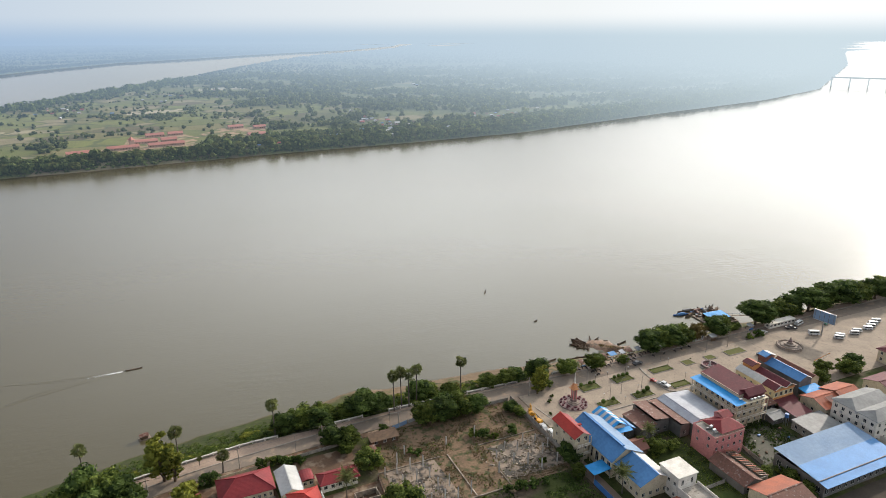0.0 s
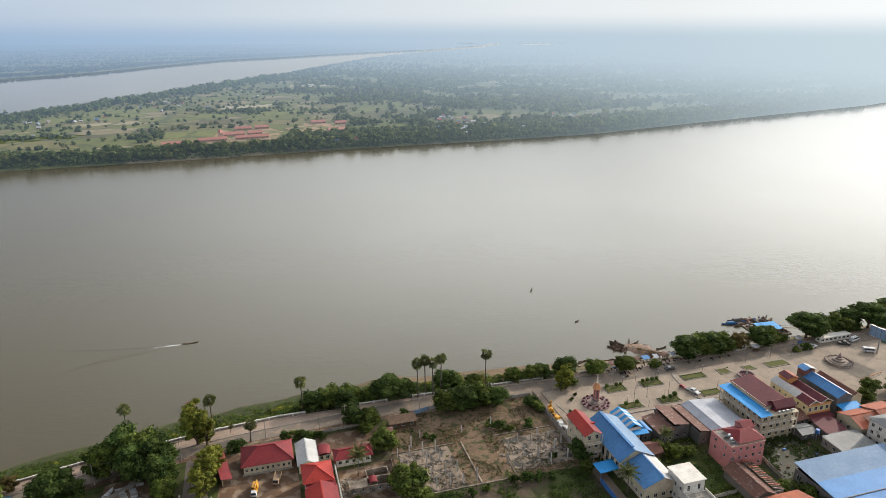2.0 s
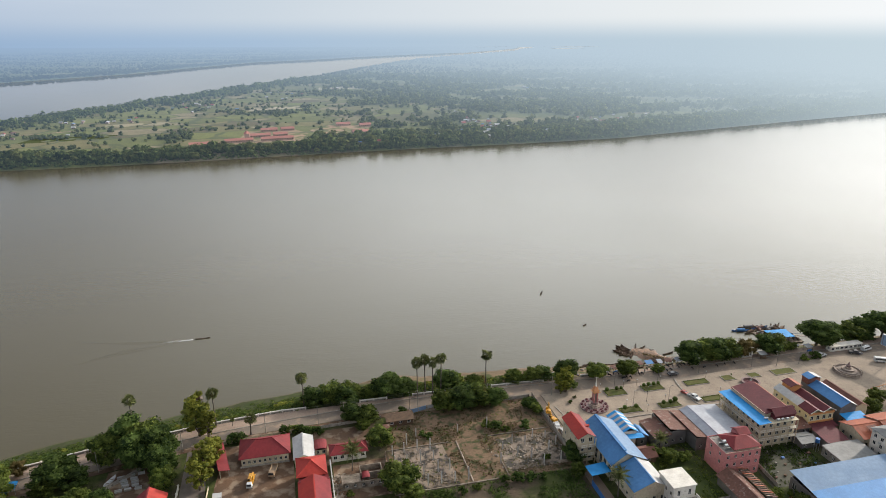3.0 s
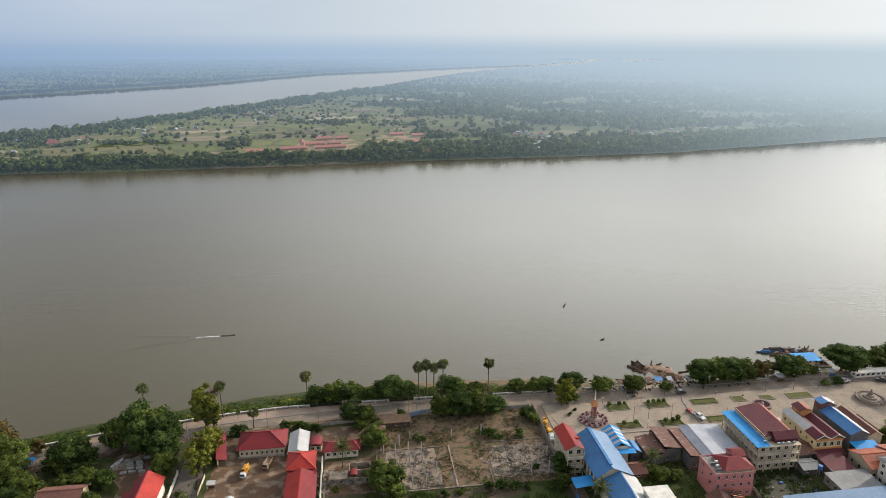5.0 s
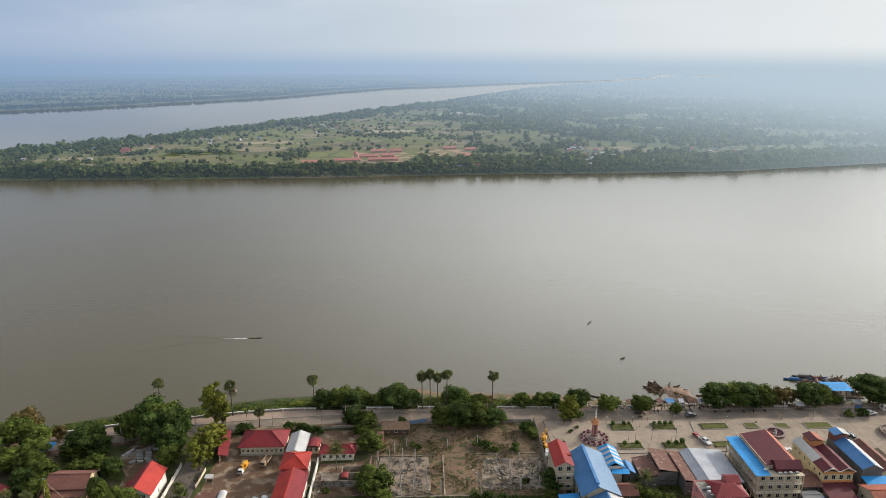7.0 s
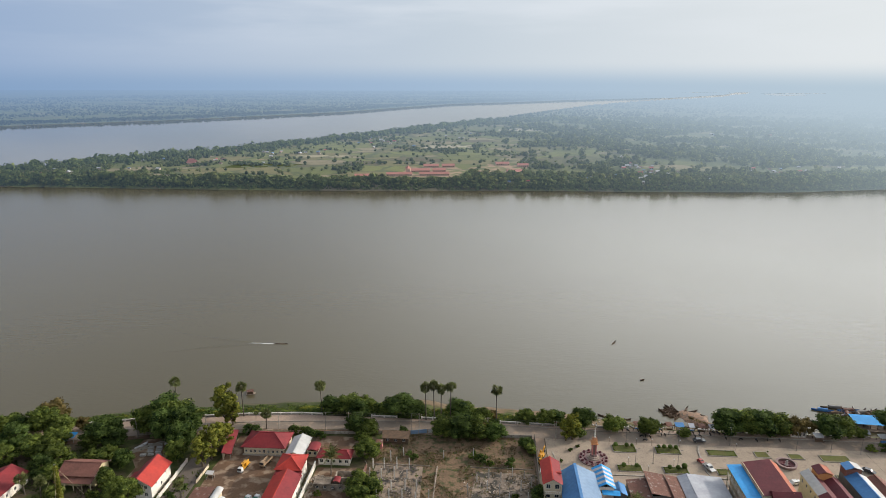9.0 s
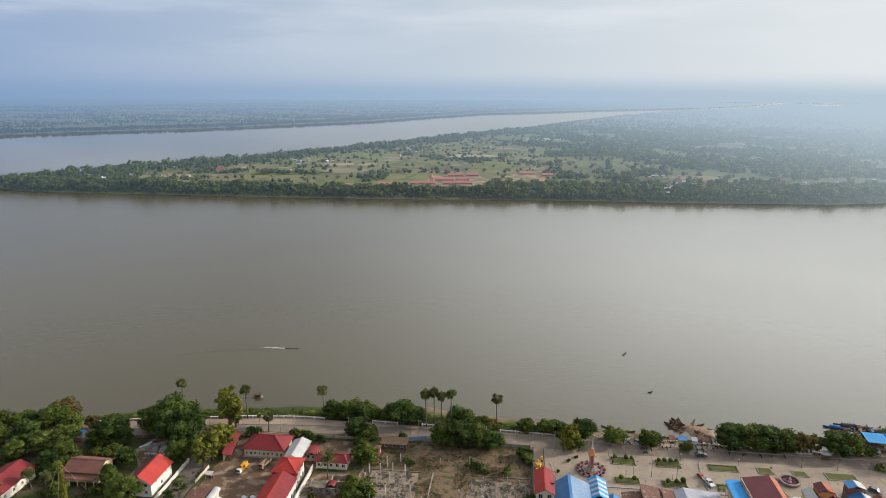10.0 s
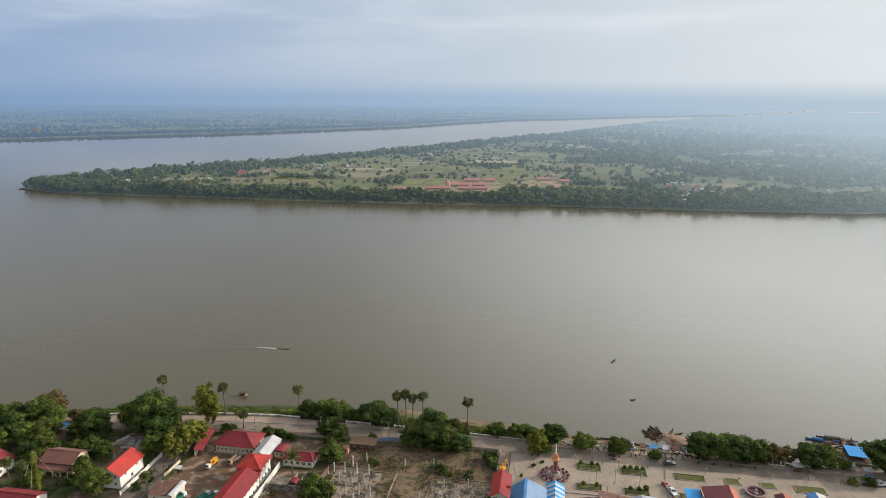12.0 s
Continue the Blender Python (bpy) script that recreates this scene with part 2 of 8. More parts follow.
def lake_material():
    """Still flood water, a smooth mirror of the sky."""
    m = surface("still_flood_water", (0.09, 0.085, 0.06), rough=0.06, bump=0, amount=0.2, scale=0.01, spec=0.5)
    m.node_tree.nodes["Principled BSDF"].inputs["IOR"].default_value = 1.33
    return m


def ground_material():
    """Earth with grass, drier and greener by turns; bare silt low on the banks."""
    m = bpy.data.materials.new("earth_and_grass")
    m.use_nodes = True
    nt = m.node_tree
    N, L = nt.nodes.new, nt.links.new
    bsdf = nt.nodes["Principled BSDF"]
    bsdf.inputs["Roughness"].default_value = 0.95
    bsdf.inputs["Specular IOR Level"].default_value = 0.1
    geo = N("ShaderNodeNewGeometry")

    def noise_at(s, d=5.0):
        n = N("ShaderNodeTexNoise")
        n.inputs["Scale"].default_value, n.inputs["Detail"].default_value = s, d
        L(geo.outputs["Position"], n.inputs["Vector"])
        return n.outputs["Fac"]

    def ramp(v, lo, hi, a=0.0, b=1.0):
        n = N("ShaderNodeMapRange")
        L(v, n.inputs[0])
        for i, x in enumerate((lo, hi, a, b)):
            n.inputs[i + 1].default_value = x
        return n.outputs[0]

    def mix(f, a, b):
        n = N("ShaderNodeMix")
        n.data_type = "RGBA"
        L(f, n.inputs[0])
        for i, v in ((6, a), (7, b)):
            if isinstance(v, tuple):
                n.inputs[i].default_value = (*v, 1)
            else:
                L(v, n.inputs[i])
        return n.outputs[2]

    grass = mix(ramp(noise_at(0.35), 0.35, 0.7), (0.032, 0.045, 0.014), (0.075, 0.085, 0.027))
    earth = mix(ramp(noise_at(0.8), 0.3, 0.7), (0.115, 0.085, 0.058), (0.070, 0.055, 0.039))
    near = mix(ramp(noise_at(0.09), 0.46, 0.60), grass, earth)
    # the island's fields: plots of pasture, stubble and fallow with darker hedge lines between them
    plots = N("ShaderNodeMapping")
    plots.inputs["Rotation"].default_value = (0, 0, 0.16)
    plots.inputs["Scale"].default_value = (0.013, 0.021, 0)
    warp, bent = N("ShaderNodeTexNoise"), N("ShaderNodeVectorMath")
    warp.inputs["Scale"].default_value, warp.inputs["Detail"].default_value = 0.02, 2
    L(geo.outputs["Position"], warp.inputs["Vector"])
    bent.operation = "MULTIPLY_ADD"
    L(warp.outputs["Color"], bent.inputs[0])
    bent.inputs[1].default_value = (50, 50, 0)
    L(geo.outputs["Position"], bent.inputs[2])
    L(bent.outputs[0], plots.inputs[0])
    cell, rim = N("ShaderNodeTexVoronoi"), N("ShaderNodeTexVoronoi")
    rim.feature = "DISTANCE_TO_EDGE"
    for k in (cell, rim):
        k.inputs["Scale"].default_value, k.inputs["Randomness"].default_value = 1.0, 0.8
        L(plots.outputs[0], k.inputs["Vector"])
    pick = N("ShaderNodeSeparateColor")
    L(cell.outputs["Color"], pick.inputs[0])
    crop = N("ShaderNodeValToRGB")
    crop.color_ramp.interpolation = "CONSTANT"
    el = crop.color_ramp.elements
    el[0].position, el[0].color = 0.0, (0.148, 0.158, 0.044, 1)
    el[1].position, el[1].color = 0.82, (0.225, 0.185, 0.110, 1)
    for at, colour in ((0.22, (0.118, 0.130, 0.038)), (0.45, (0.168, 0.146, 0.060)), (0.62, (0.132, 0.148, 0.040)), (0.72, (0.105, 0.085, 0.045))):
        el.new(at).color = (*colour, 1)
    L(pick.outputs[0], crop.inputs[0])
    meadow = mix(ramp(noise_at(0.05), 0.40, 0.66, 0.0, 0.55), crop.outputs[0], (0.115, 0.115, 0.042))
    meadow = mix(ramp(rim.outputs["Distance"], 0.02, 0.055, 0.75, 0.0), meadow, (0.070, 0.080, 0.034))
    place = N("ShaderNodeSeparateXYZ")
    L(geo.outputs["Position"], place.inputs[0])
    wild = N("ShaderNodeMath")
    wild.operation = "MAXIMUM"
    L(ramp(place.outputs["X"], 60, 420), wild.inputs[0])
    L(ramp(place.outputs["Y"], 1400, 1900), wild.inputs[1])
    rough = N("ShaderNodeMath")
    rough.operation = "MULTIPLY"
    L(wild.outputs[0], rough.inputs[0])
    L(ramp(noise_at(0.012), 0.36, 0.52), rough.inputs[1])
    meadow = mix(rough.outputs[0], meadow, (0.080, 0.096, 0.036))
    sep = N("ShaderNodeSeparateXYZ")
    L(geo.outputs["Position"], sep.inputs[0])
    shore = mix(ramp(noise_at(0.22), 0.42, 0.58), grass, mix(ramp(sep.outputs["X"], 35, 80), (0.045, 0.05, 0.022), (0.165, 0.115, 0.070)))
    near = mix(ramp(sep.outputs["Z"], -0.9, -0.4), shore, near)
    land = mix(ramp(sep.outputs["Y"], 480, 500), near, meadow)
    silt = mix(ramp(noise_at(0.5), 0.3, 0.7), (0.12, 0.085, 0.054), (0.17, 0.122, 0.08))
    edge = N("ShaderNodeMath")
    edge.operation = "MULTIPLY_ADD"
    L(noise_at(0.11), edge.inputs[0])
    sandy = N("ShaderNodeMath")
    sandy.operation = "MULTIPLY"
    L(ramp(sep.outputs["X"], 35, 80), sandy.inputs[0])
    L(ramp(sep.outputs["Y"], 300, 320, 1.0, 0.0), sandy.inputs[1])
    L(ramp(sandy.outputs[0], 0, 1, -1.6, -6.0), edge.inputs[1])
    L(sep.outputs["Z"], edge.inputs[2])
    col = mix(ramp(edge.outputs[0], -11.6, -10.2), silt, land)
    tone = N("ShaderNodeHueSaturation")
    L(col, tone.inputs["Color"])
    L(ramp(noise_at(3.0, 6), 0.25, 0.75, 0.72, 1.25), tone.inputs["Value"])
    L(tone.outputs[0], bsdf.inputs["Base Color"])
    b = N("ShaderNodeBump")
    b.inputs["Strength"].default_value, b.inputs["Distance"].default_value = 0.5, 0.2
    L(noise_at(1.5, 6), b.inputs["Height"])
    L(b.outputs[0], bsdf.inputs["Normal"])
    return m


# land and water carry the painted haze as well
EARTH, WATER = paint_haze(ground_material()), paint_haze(water_material(), 0.15)
ASPHALT = surface("dusty_asphalt", (0.205, 0.165, 0.130), (0.160, 0.132, 0.108), rough=0.9, scale=0.12, fine=4, stain=(0.27, 0.20, 0.145), stain_at=0.60)
PAVING = surface("sandy_paving", (0.315, 0.255, 0.195), (0.25, 0.203, 0.157), rough=0.9, scale=0.18, fine=3, stain=(0.22, 0.175, 0.135), stain_at=0.63)
PROMENADE = surface("brick_paving", (0.335, 0.25, 0.19), (0.27, 0.20, 0.155), rough=0.9, scale=0.2, fine=2.5)
DIRT = surface("bare_red_earth", (0.145, 0.086, 0.052), (0.10, 0.067, 0.047), rough=0.95, scale=0.1, fine=1.6, stain=(0.25, 0.185, 0.13), stain_at=0.57)
# DRY's dark patches: weeds, plus shadows of columns and trees in the colour
DRY = surface("dry_shaded_lot", (0.20, 0.132, 0.083), (0.115, 0.08, 0.053), rough=0.95, scale=0.15, fine=1.5, amount=0.9, stain=(0.062, 0.066, 0.030), stain_at=0.55)
BEDGRASS = surface("sunlit_bed_grass", (0.080, 0.096, 0.028), (0.125, 0.108, 0.045), rough=0.95, scale=0.5, fine=4, spec=0.1)
LAWN = surface("rough_grass", (0.042, 0.060, 0.018), (0.066, 0.078, 0.024), rough=0.95, scale=0.4, fine=3, spec=0.1)
CONCRETE = surface("weathered_concrete", (0.33, 0.30, 0.26), (0.24, 0.215, 0.185), rough=0.9, scale=0.5, fine=3, stain=(0.14, 0.12, 0.10), each=0.12)
PALECONC = surface("pale_concrete", (0.50, 0.47, 0.43), (0.38, 0.35, 0.32), rough=0.9, scale=0.8, each=0.15)
WHITEWALL = surface("limewashed_wall", (0.66, 0.62, 0.55), (0.56, 0.52, 0.455), rough=0.8, scale=0.4, fine=2, amount=0.35, stain=(0.45, 0.40, 0.33), stain_at=0.68)
CREAM = surface("cream_render", (0.55, 0.47, 0.33), (0.46, 0.38, 0.27), rough=0.8, scale=0.3, fine=2, amount=0.4, stain=(0.33, 0.27, 0.20), stain_at=0.66)
PINK = surface("pink_render", (0.50, 0.20, 0.185), (0.43, 0.165, 0.155), rough=0.8, scale=0.3, fine=2, amount=0.4, stain=(0.33, 0.15, 0.13), stain_at=0.66)
ORANGE = surface("orange_render", (0.60, 0.26, 0.09), (0.50, 0.22, 0.08), rough=0.8, scale=0.3, amount=0.4)
YELLOW = surface("yellow_render", (0.56, 0.48, 0.29), (0.49, 0.41, 0.25), rough=0.8, scale=0.3, amount=0.4)
GREYWALL = surface("dark_cladding", (0.14, 0.13, 0.12), rough=0.7, scale=0.4, amount=0.4)
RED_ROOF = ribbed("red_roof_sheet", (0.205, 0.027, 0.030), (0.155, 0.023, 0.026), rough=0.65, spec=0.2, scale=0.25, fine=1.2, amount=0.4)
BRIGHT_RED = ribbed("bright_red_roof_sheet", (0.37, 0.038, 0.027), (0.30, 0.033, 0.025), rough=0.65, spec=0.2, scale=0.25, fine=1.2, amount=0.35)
MAROON = ribbed("maroon_roof_sheet", (0.115, 0.026, 0.032), (0.09, 0.023, 0.028), rough=0.7, spec=0.2, scale=0.25, fine=1.2, amount=0.4, along="Y")
TILE_ORANGE = ribbed("orange_clay_tiles", (0.36, 0.11, 0.06), (0.25, 0.09, 0.06), rough=0.75, scale=0.35, fine=2, amount=0.5, along="Y", period=0.4)
TILE_BROWN = ribbed("brown_clay_tiles", (0.19, 0.085, 0.065), (0.14, 0.065, 0.05), rough=0.75, scale=0.35, fine=2, amount=0.5, along="Y", period=0.4)
RUST = ribbed("rusty_sheet", (0.155, 0.075, 0.055), (0.12, 0.06, 0.045), rough=0.75, scale=0.3, fine=1.5, amount=0.7, stain=(0.27, 0.22, 0.19), stain_at=0.64)
BLUE_ROOF = ribbed("blue_roof_sheet", (0.075, 0.205, 0.41), (0.062, 0.17, 0.35), rough=0.6, scale=0.2, fine=1, amount=0.35, metal=0.15)
SKY_ROOF = ribbed("bright_blue_roof_sheet", (0.03, 0.27, 0.60), (0.03, 0.23, 0.52), rough=0.4, scale=0.2, fine=1, amount=0.35)
PALE_ROOF = ribbed("pale_zinc_sheet", (0.44, 0.435, 0.42), (0.37, 0.365, 0.35), rough=0.55, scale=0.2, fine=1, amount=0.3, stain=(0.42, 0.40, 0.37), stain_at=0.68)
PALE_BLUE = ribbed("pale_blue_sheet", (0.185, 0.265, 0.37), (0.145, 0.22, 0.325), rough=0.75, scale=0.12, fine=1, amount=0.4)
GREY_ROOF = ribbed("grey_sheet", (0.36, 0.37, 0.40), (0.30, 0.31, 0.34), rough=0.45, scale=0.2, fine=1, amount=0.3)
SLATE = ribbed("dark_grey_sheet", (0.22, 0.22, 0.21), (0.17, 0.17, 0.165), rough=0.55, scale=0.2, fine=1, amount=0.4)
GLASS = surface("dark_window_glass", (0.03, 0.035, 0.04), rough=0.12, bump=0, spec=0.6, amount=0.2)
FRAME = surface("painted_frame", (0.62, 0.60, 0.55), rough=0.6, bump=0, amount=0.3)
WOODDARK = surface("dark_weathered_wood", (0.13, 0.085, 0.055), (0.08, 0.055, 0.04), rough=0.85, scale=1, fine=8)
PLANK = surface("grey_planks", (0.25, 0.20, 0.15), (0.17, 0.13, 0.10), rough=0.85, scale=0.6, fine=6)
BARK = surface("bark", (0.14, 0.105, 0.075), (0.09, 0.07, 0.05), rough=0.95, scale=1.2, fine=7)
PALMBARK = surface("palm_bark", (0.13, 0.11, 0.09), (0.085, 0.07, 0.06), rough=0.95, scale=1.2, fine=7)
YPAINT = surface("yellow_machine_paint", (0.55, 0.27, 0.02), (0.45, 0.22, 0.02), rough=0.4, bump=0.05, amount=0.3, stain=(0.25, 0.16, 0.08), stain_at=0.66)
WPAINT = surface("white_car_paint", (0.60, 0.60, 0.59), rough=0.25, bump=0, amount=0.15)
DPAINT = surface("dark_car_paint", (0.06, 0.06, 0.065), rough=0.25, bump=0, amount=0.2)
GPAINT = surface("green_truck_paint", (0.05, 0.22, 0.15), rough=0.4, bump=0, amount=0.3)
TRUCKTAN = surface("dusty_tipper_steel", (0.30, 0.20, 0.12), (0.20, 0.15, 0.1), rough=0.6, amount=0.6)
RUBBER = surface("tyre_rubber", (0.022, 0.022, 0.022), rough=0.85, bump=0, amount=0.3)
STEEL = surface("galvanised_steel", (0.42, 0.42, 0.42), rough=0.4, metal=0.7, bump=0, amount=0.3)
BLUEPAINT = surface("blue_paint", (0.05, 0.16, 0.40), rough=0.5, bump=0.05, amount=0.4)
REDPAINT = surface("red_paint", (0.33, 0.06, 0.05), rough=0.5, bump=0.05, amount=0.4)
GOLD = surface("gilded_render", (0.55, 0.25, 0.09), (0.45, 0.18, 0.08), rough=0.5, bump=0.1, amount=0.5)
MONSTONE = surface("pinkish_stone", (0.24, 0.165, 0.155), (0.17, 0.12, 0.11), rough=0.8, scale=0.6, amount=0.5)
MAROONSTONE = surface("maroon_painted_stone", (0.14, 0.045, 0.052), (0.10, 0.035, 0.042), rough=0.8, scale=0.6, amount=0.5)
PALESTONE = surface("sandy_grey_stone", (0.33, 0.27, 0.225), (0.24, 0.195, 0.16), rough=0.85, scale=0.6, amount=0.5, each=0.1)
GREYSTONE = surface("grey_stone", (0.40, 0.38, 0.36), (0.30, 0.28, 0.27), rough=0.8, scale=0.6, amount=0.5, each=0.1)
RUBBLE = surface("broken_concrete", (0.33, 0.275, 0.22), (0.105, 0.085, 0.066), rough=0.95, scale=0.6, fine=4, each=0.25)
WAKE = surface("white_foam", (0.70, 0.69, 0.66), rough=0.6, bump=0.2, amount=0.3)
LEAF_MID = leafy("mid_green_leaves", (0.172, 0.208, 0.042), (0.022, 0.040, 0.011))
LEAF_DARK = leafy("dark_green_leaves", (0.112, 0.158, 0.038), (0.016, 0.032, 0.010))
LEAF_LIGHT = leafy("yellow_green_leaves", (0.255, 0.255, 0.042), (0.060, 0.076, 0.016))
LEAF_DRY = leafy("dry_brownish_leaves", (0.20, 0.15, 0.055), (0.11, 0.09, 0.035))
LEAF_STRAW = leafy("straw_coloured_weeds", (0.27, 0.205, 0.115), (0.13, 0.10, 0.055))
LEAF_PALM = leafy("palm_leaves", (0.200, 0.210, 0.080), (0.050, 0.066, 0.024))
# island and far materials: haze painted as emission, island greens lightened for it
LEAF_ISLE = paint_haze(leafy("island_leaves", (0.145, 0.175, 0.054), (0.046, 0.066, 0.025)))
LEAF_ISLE_LIGHT = paint_haze(leafy("island_yellow_green_leaves", (0.205, 0.218, 0.066), (0.090, 0.108, 0.036)))
LEAF_FAR = paint_haze(leafy("far_woods", (0.060, 0.075, 0.030), (0.030, 0.042, 0.020), each=0.0, patch=0.01))
ISLE_GREY = paint_haze(surface("island_grey_sheet", (0.40, 0.41, 0.43), (0.30, 0.31, 0.33), rough=0.6, scale=0.2))
ISLE_WHITE = paint_haze(surface("island_white_sheet", (0.50, 0.49, 0.46), (0.40, 0.39, 0.37), rough=0.7, scale=0.2))
ISLE_RUST = paint_haze(surface("island_rusty_sheet", (0.20, 0.11, 0.085), (0.15, 0.085, 0.065), rough=0.8, scale=0.2))
ISLE_BLUE = paint_haze(surface("island_blue_sheet", (0.10, 0.20, 0.34), (0.09, 0.17, 0.29), rough=0.6, scale=0.2))
ISLE_RED = paint_haze(surface("island_red_sheet", (0.34, 0.07, 0.055), (0.27, 0.06, 0.05), rough=0.7, scale=0.2))
ISLE_WALL = paint_haze(surface("island_house_wall", (0.36, 0.30, 0.24), (0.27, 0.22, 0.17), rough=0.85, scale=0.3))
BRIDGE_CONC = paint_haze(surface("bridge_concrete", (0.30, 0.28, 0.26), (0.24, 0.22, 0.20), rough=0.9, scale=0.2), 0.8)

# ---- building blocks ----
def part(name, bm, material, parent, label=""):
    """Link a bmesh (or a mesh) as one object under a thing or part."""
    if isinstance(bm, bmesh.types.BMesh):
        me = bpy.data.meshes.new(name)
        bm.to_mesh(me)
        bm.free()
    else:
        me = bm
    if material and not me.materials:
        me.materials.append(material)
    ob = new(name, me)
    ob.parent = parent
    if label:
        tagged(ob, label)
    return ob


def thing(name, m=None, label="", category="", group="", kind=""):
    ob = new(name)
    ob.empty_display_size = 0.5
    ob.matrix_world = m or Matrix()
    return tagged(ob, label, category, group, kind)


def box(bm, x0, y0, z0, x1, y1, z1, m=None):
    v = [bm.verts.new((x, y, z)) for z in (z0, z1) for x, y in ((x0, y0), (x1, y0), (x1, y1), (x0, y1))]
    if m:
        for k in v:
            k.co = m @ k.co
    for f in ((3, 2, 1, 0), (4, 5, 6, 7), (0, 1, 5, 4), (1, 2, 6, 5), (2, 3, 7, 6), (3, 0, 4, 7)):
        bm.faces.new([v[i] for i in f])
    return bm


def boxes(*args, m=None):
    bm = bmesh.new()
    for a in args:
        box(bm, *a, m=m)
    return bm


def slab(bm, quad, thick):
    """A sheet through four corners, thickened downwards."""
    q = [Vector(p) for p in quad]
    low = [p - Vector((0, 0, thick)) for p in q]
    a, b = [bm.verts.new(p) for p in low], [bm.verts.new(p) for p in q]
    n = len(q)
    bm.faces.new(a[::-1])
    bm.faces.new(b)
    for i in range(n):
        bm.faces.new((a[i], a[(i + 1) % n], b[(i + 1) % n], b[i]))
    bmesh.ops.recalc_face_normals(bm, faces=bm.faces)
    return bm


def tube(bm, path, radii, sides=8, cap=True):
    """A round bar along a path of points, with a radius at each."""
    rings = []
    for i, p in enumerate(path):
        p = Vector(p)
        d = (Vector(path[min(i + 1, len(path) - 1)]) - Vector(path[max(i - 1, 0)])).normalized()
        a = d.orthogonal().normalized()
        b = d.cross(a)
        rings.append([bm.verts.new(p + radii[i] * (math.cos(k * math.tau / sides) * a + math.sin(k * math.tau / sides) * b)) for k in range(sides)])
    for r, s in zip(rings, rings[1:]):
        for k in range(sides):
            bm.faces.new((r[k], r[(k + 1) % sides], s[(k + 1) % sides], s[k]))
    if cap:
        bm.faces.new(rings[0][::-1])
        bm.faces.new(rings[-1])
    return bm


def drum(bm, x, y, z0, z1, r0, r1=None, sides=24):
    r1 = r0 if r1 is None else r1
    a = [bm.verts.new((x + r0 * math.cos(k * math.tau / sides), y + r0 * math.sin(k * math.tau / sides), z0)) for k in range(sides)]
    b = [bm.verts.new((x + r1 * math.cos(k * math.tau / sides), y + r1 * math.sin(k * math.tau / sides), z1)) for k in range(sides)]
    bm.faces.new(a[::-1])
    bm.faces.new(b)
    for k in range(sides):
        bm.faces.new((a[k], a[(k + 1) % sides], b[(k + 1) % sides], b[k]))
    return bm


def ring(bm, x, y, z0, z1, r_in, r_out, sides=32):
    rows = []
    for r, z in ((r_in, z0), (r_out, z0), (r_out, z1), (r_in, z1)):
        rows.append([bm.verts.new((x + r * math.cos(k * math.tau / sides), y + r * math.sin(k * math.tau / sides), z)) for k in range(sides)])
    for a, b in zip(rows, rows[1:] + rows[:1]):
        for k in range(sides):
            bm.faces.new((a[k], a[(k + 1) % sides], b[(k + 1) % sides], b[k]))
    return bm


def sheet(name, points, z, thick, material, label="", kind="structure", category=""):
    """A flat slab with the given outline."""
    bm = bmesh.new()
    slab(bm, [(x, y, z) for x, y in points], thick)
    ob = part(name, bm, material, None)
    return tagged(ob, label, category, "", kind)


def strip(name, xs, low, high, z, thick, material, label="", category=""):
    """A slab between two lines y = low(x) and y = high(x)."""
    bm = bmesh.new()
    cols = []
    for x in xs:
        cols.append([bm.verts.new((x, y, h)) for y, h in ((low(x), z - thick), (high(x), z - thick), (high(x), z), (low(x), z))])
    for a, b in zip(cols, cols[1:]):
        for k in range(4):
            bm.faces.new((a[k], b[k], b[(k + 1) % 4], a[(k + 1) % 4]))
    bm.faces.new(cols[0])
    bm.faces.new(cols[-1][::-1])
    bmesh.ops.recalc_face_normals(bm, faces=bm.faces)
    return tagged(part(name, bm, material, None), label, category, "", "structure")


def line(*points):
    """A function through the given (x, y), straight between them."""
    px, py = [p[0] for p in points], [p[1] for p in points]
    return lambda x: np.interp(x, px, py)

# ---- land and water ----
WATER_Z, ISLE_Z = -10.0, -3.0
bank_top = line((-4800, -1000), (-300, 120), (-120, 170), (-64, 184.5), (-44, 189.6), (-23, 193), (-6, 196), (16, 198.4), (70, 198), (124, 196), (330, 196), (900, 240), (4800, 1500))
bank_foot = line((-4800, -970), (-300, 145), (-87, 207), (-54, 214), (-26, 222), (-3, 225), (65, 232), (97, 227), (141, 221), (190, 214), (330, 214), (900, 262), (4800, 1530))
isle_near = line((-640, 800), (-624, 785), (-542, 763), (-217, 761), (-69, 766), (141, 782), (308, 785), (469, 795), (560, 818), (832, 882), (1093, 937), (1391, 1046), (2276, 1619), (3087, 2220), (5000, 3500))
isle_far = line((700, -625), (785, -625), (845, -608), (905, -557), (985, -509), (1129, -368), (1252, -299), (1375, -210), (1563, -113), (1781, 10), (2136, 168), (2603, 390), (3122, 690), (3492, 1025), (3946, 1436), (4448, 1682), (5000, 2000))
far_bank = line((-5000, -1000), (-2400, 760), (-1369, 1581), (-1153, 1759), (-889, 1941), (-614, 2240), (-451, 2418), (-286, 2750), (-72, 3112), (191, 3295), (486, 3566), (808, 3793), (1141, 3954), (1628, 4535), (1900, 5100))


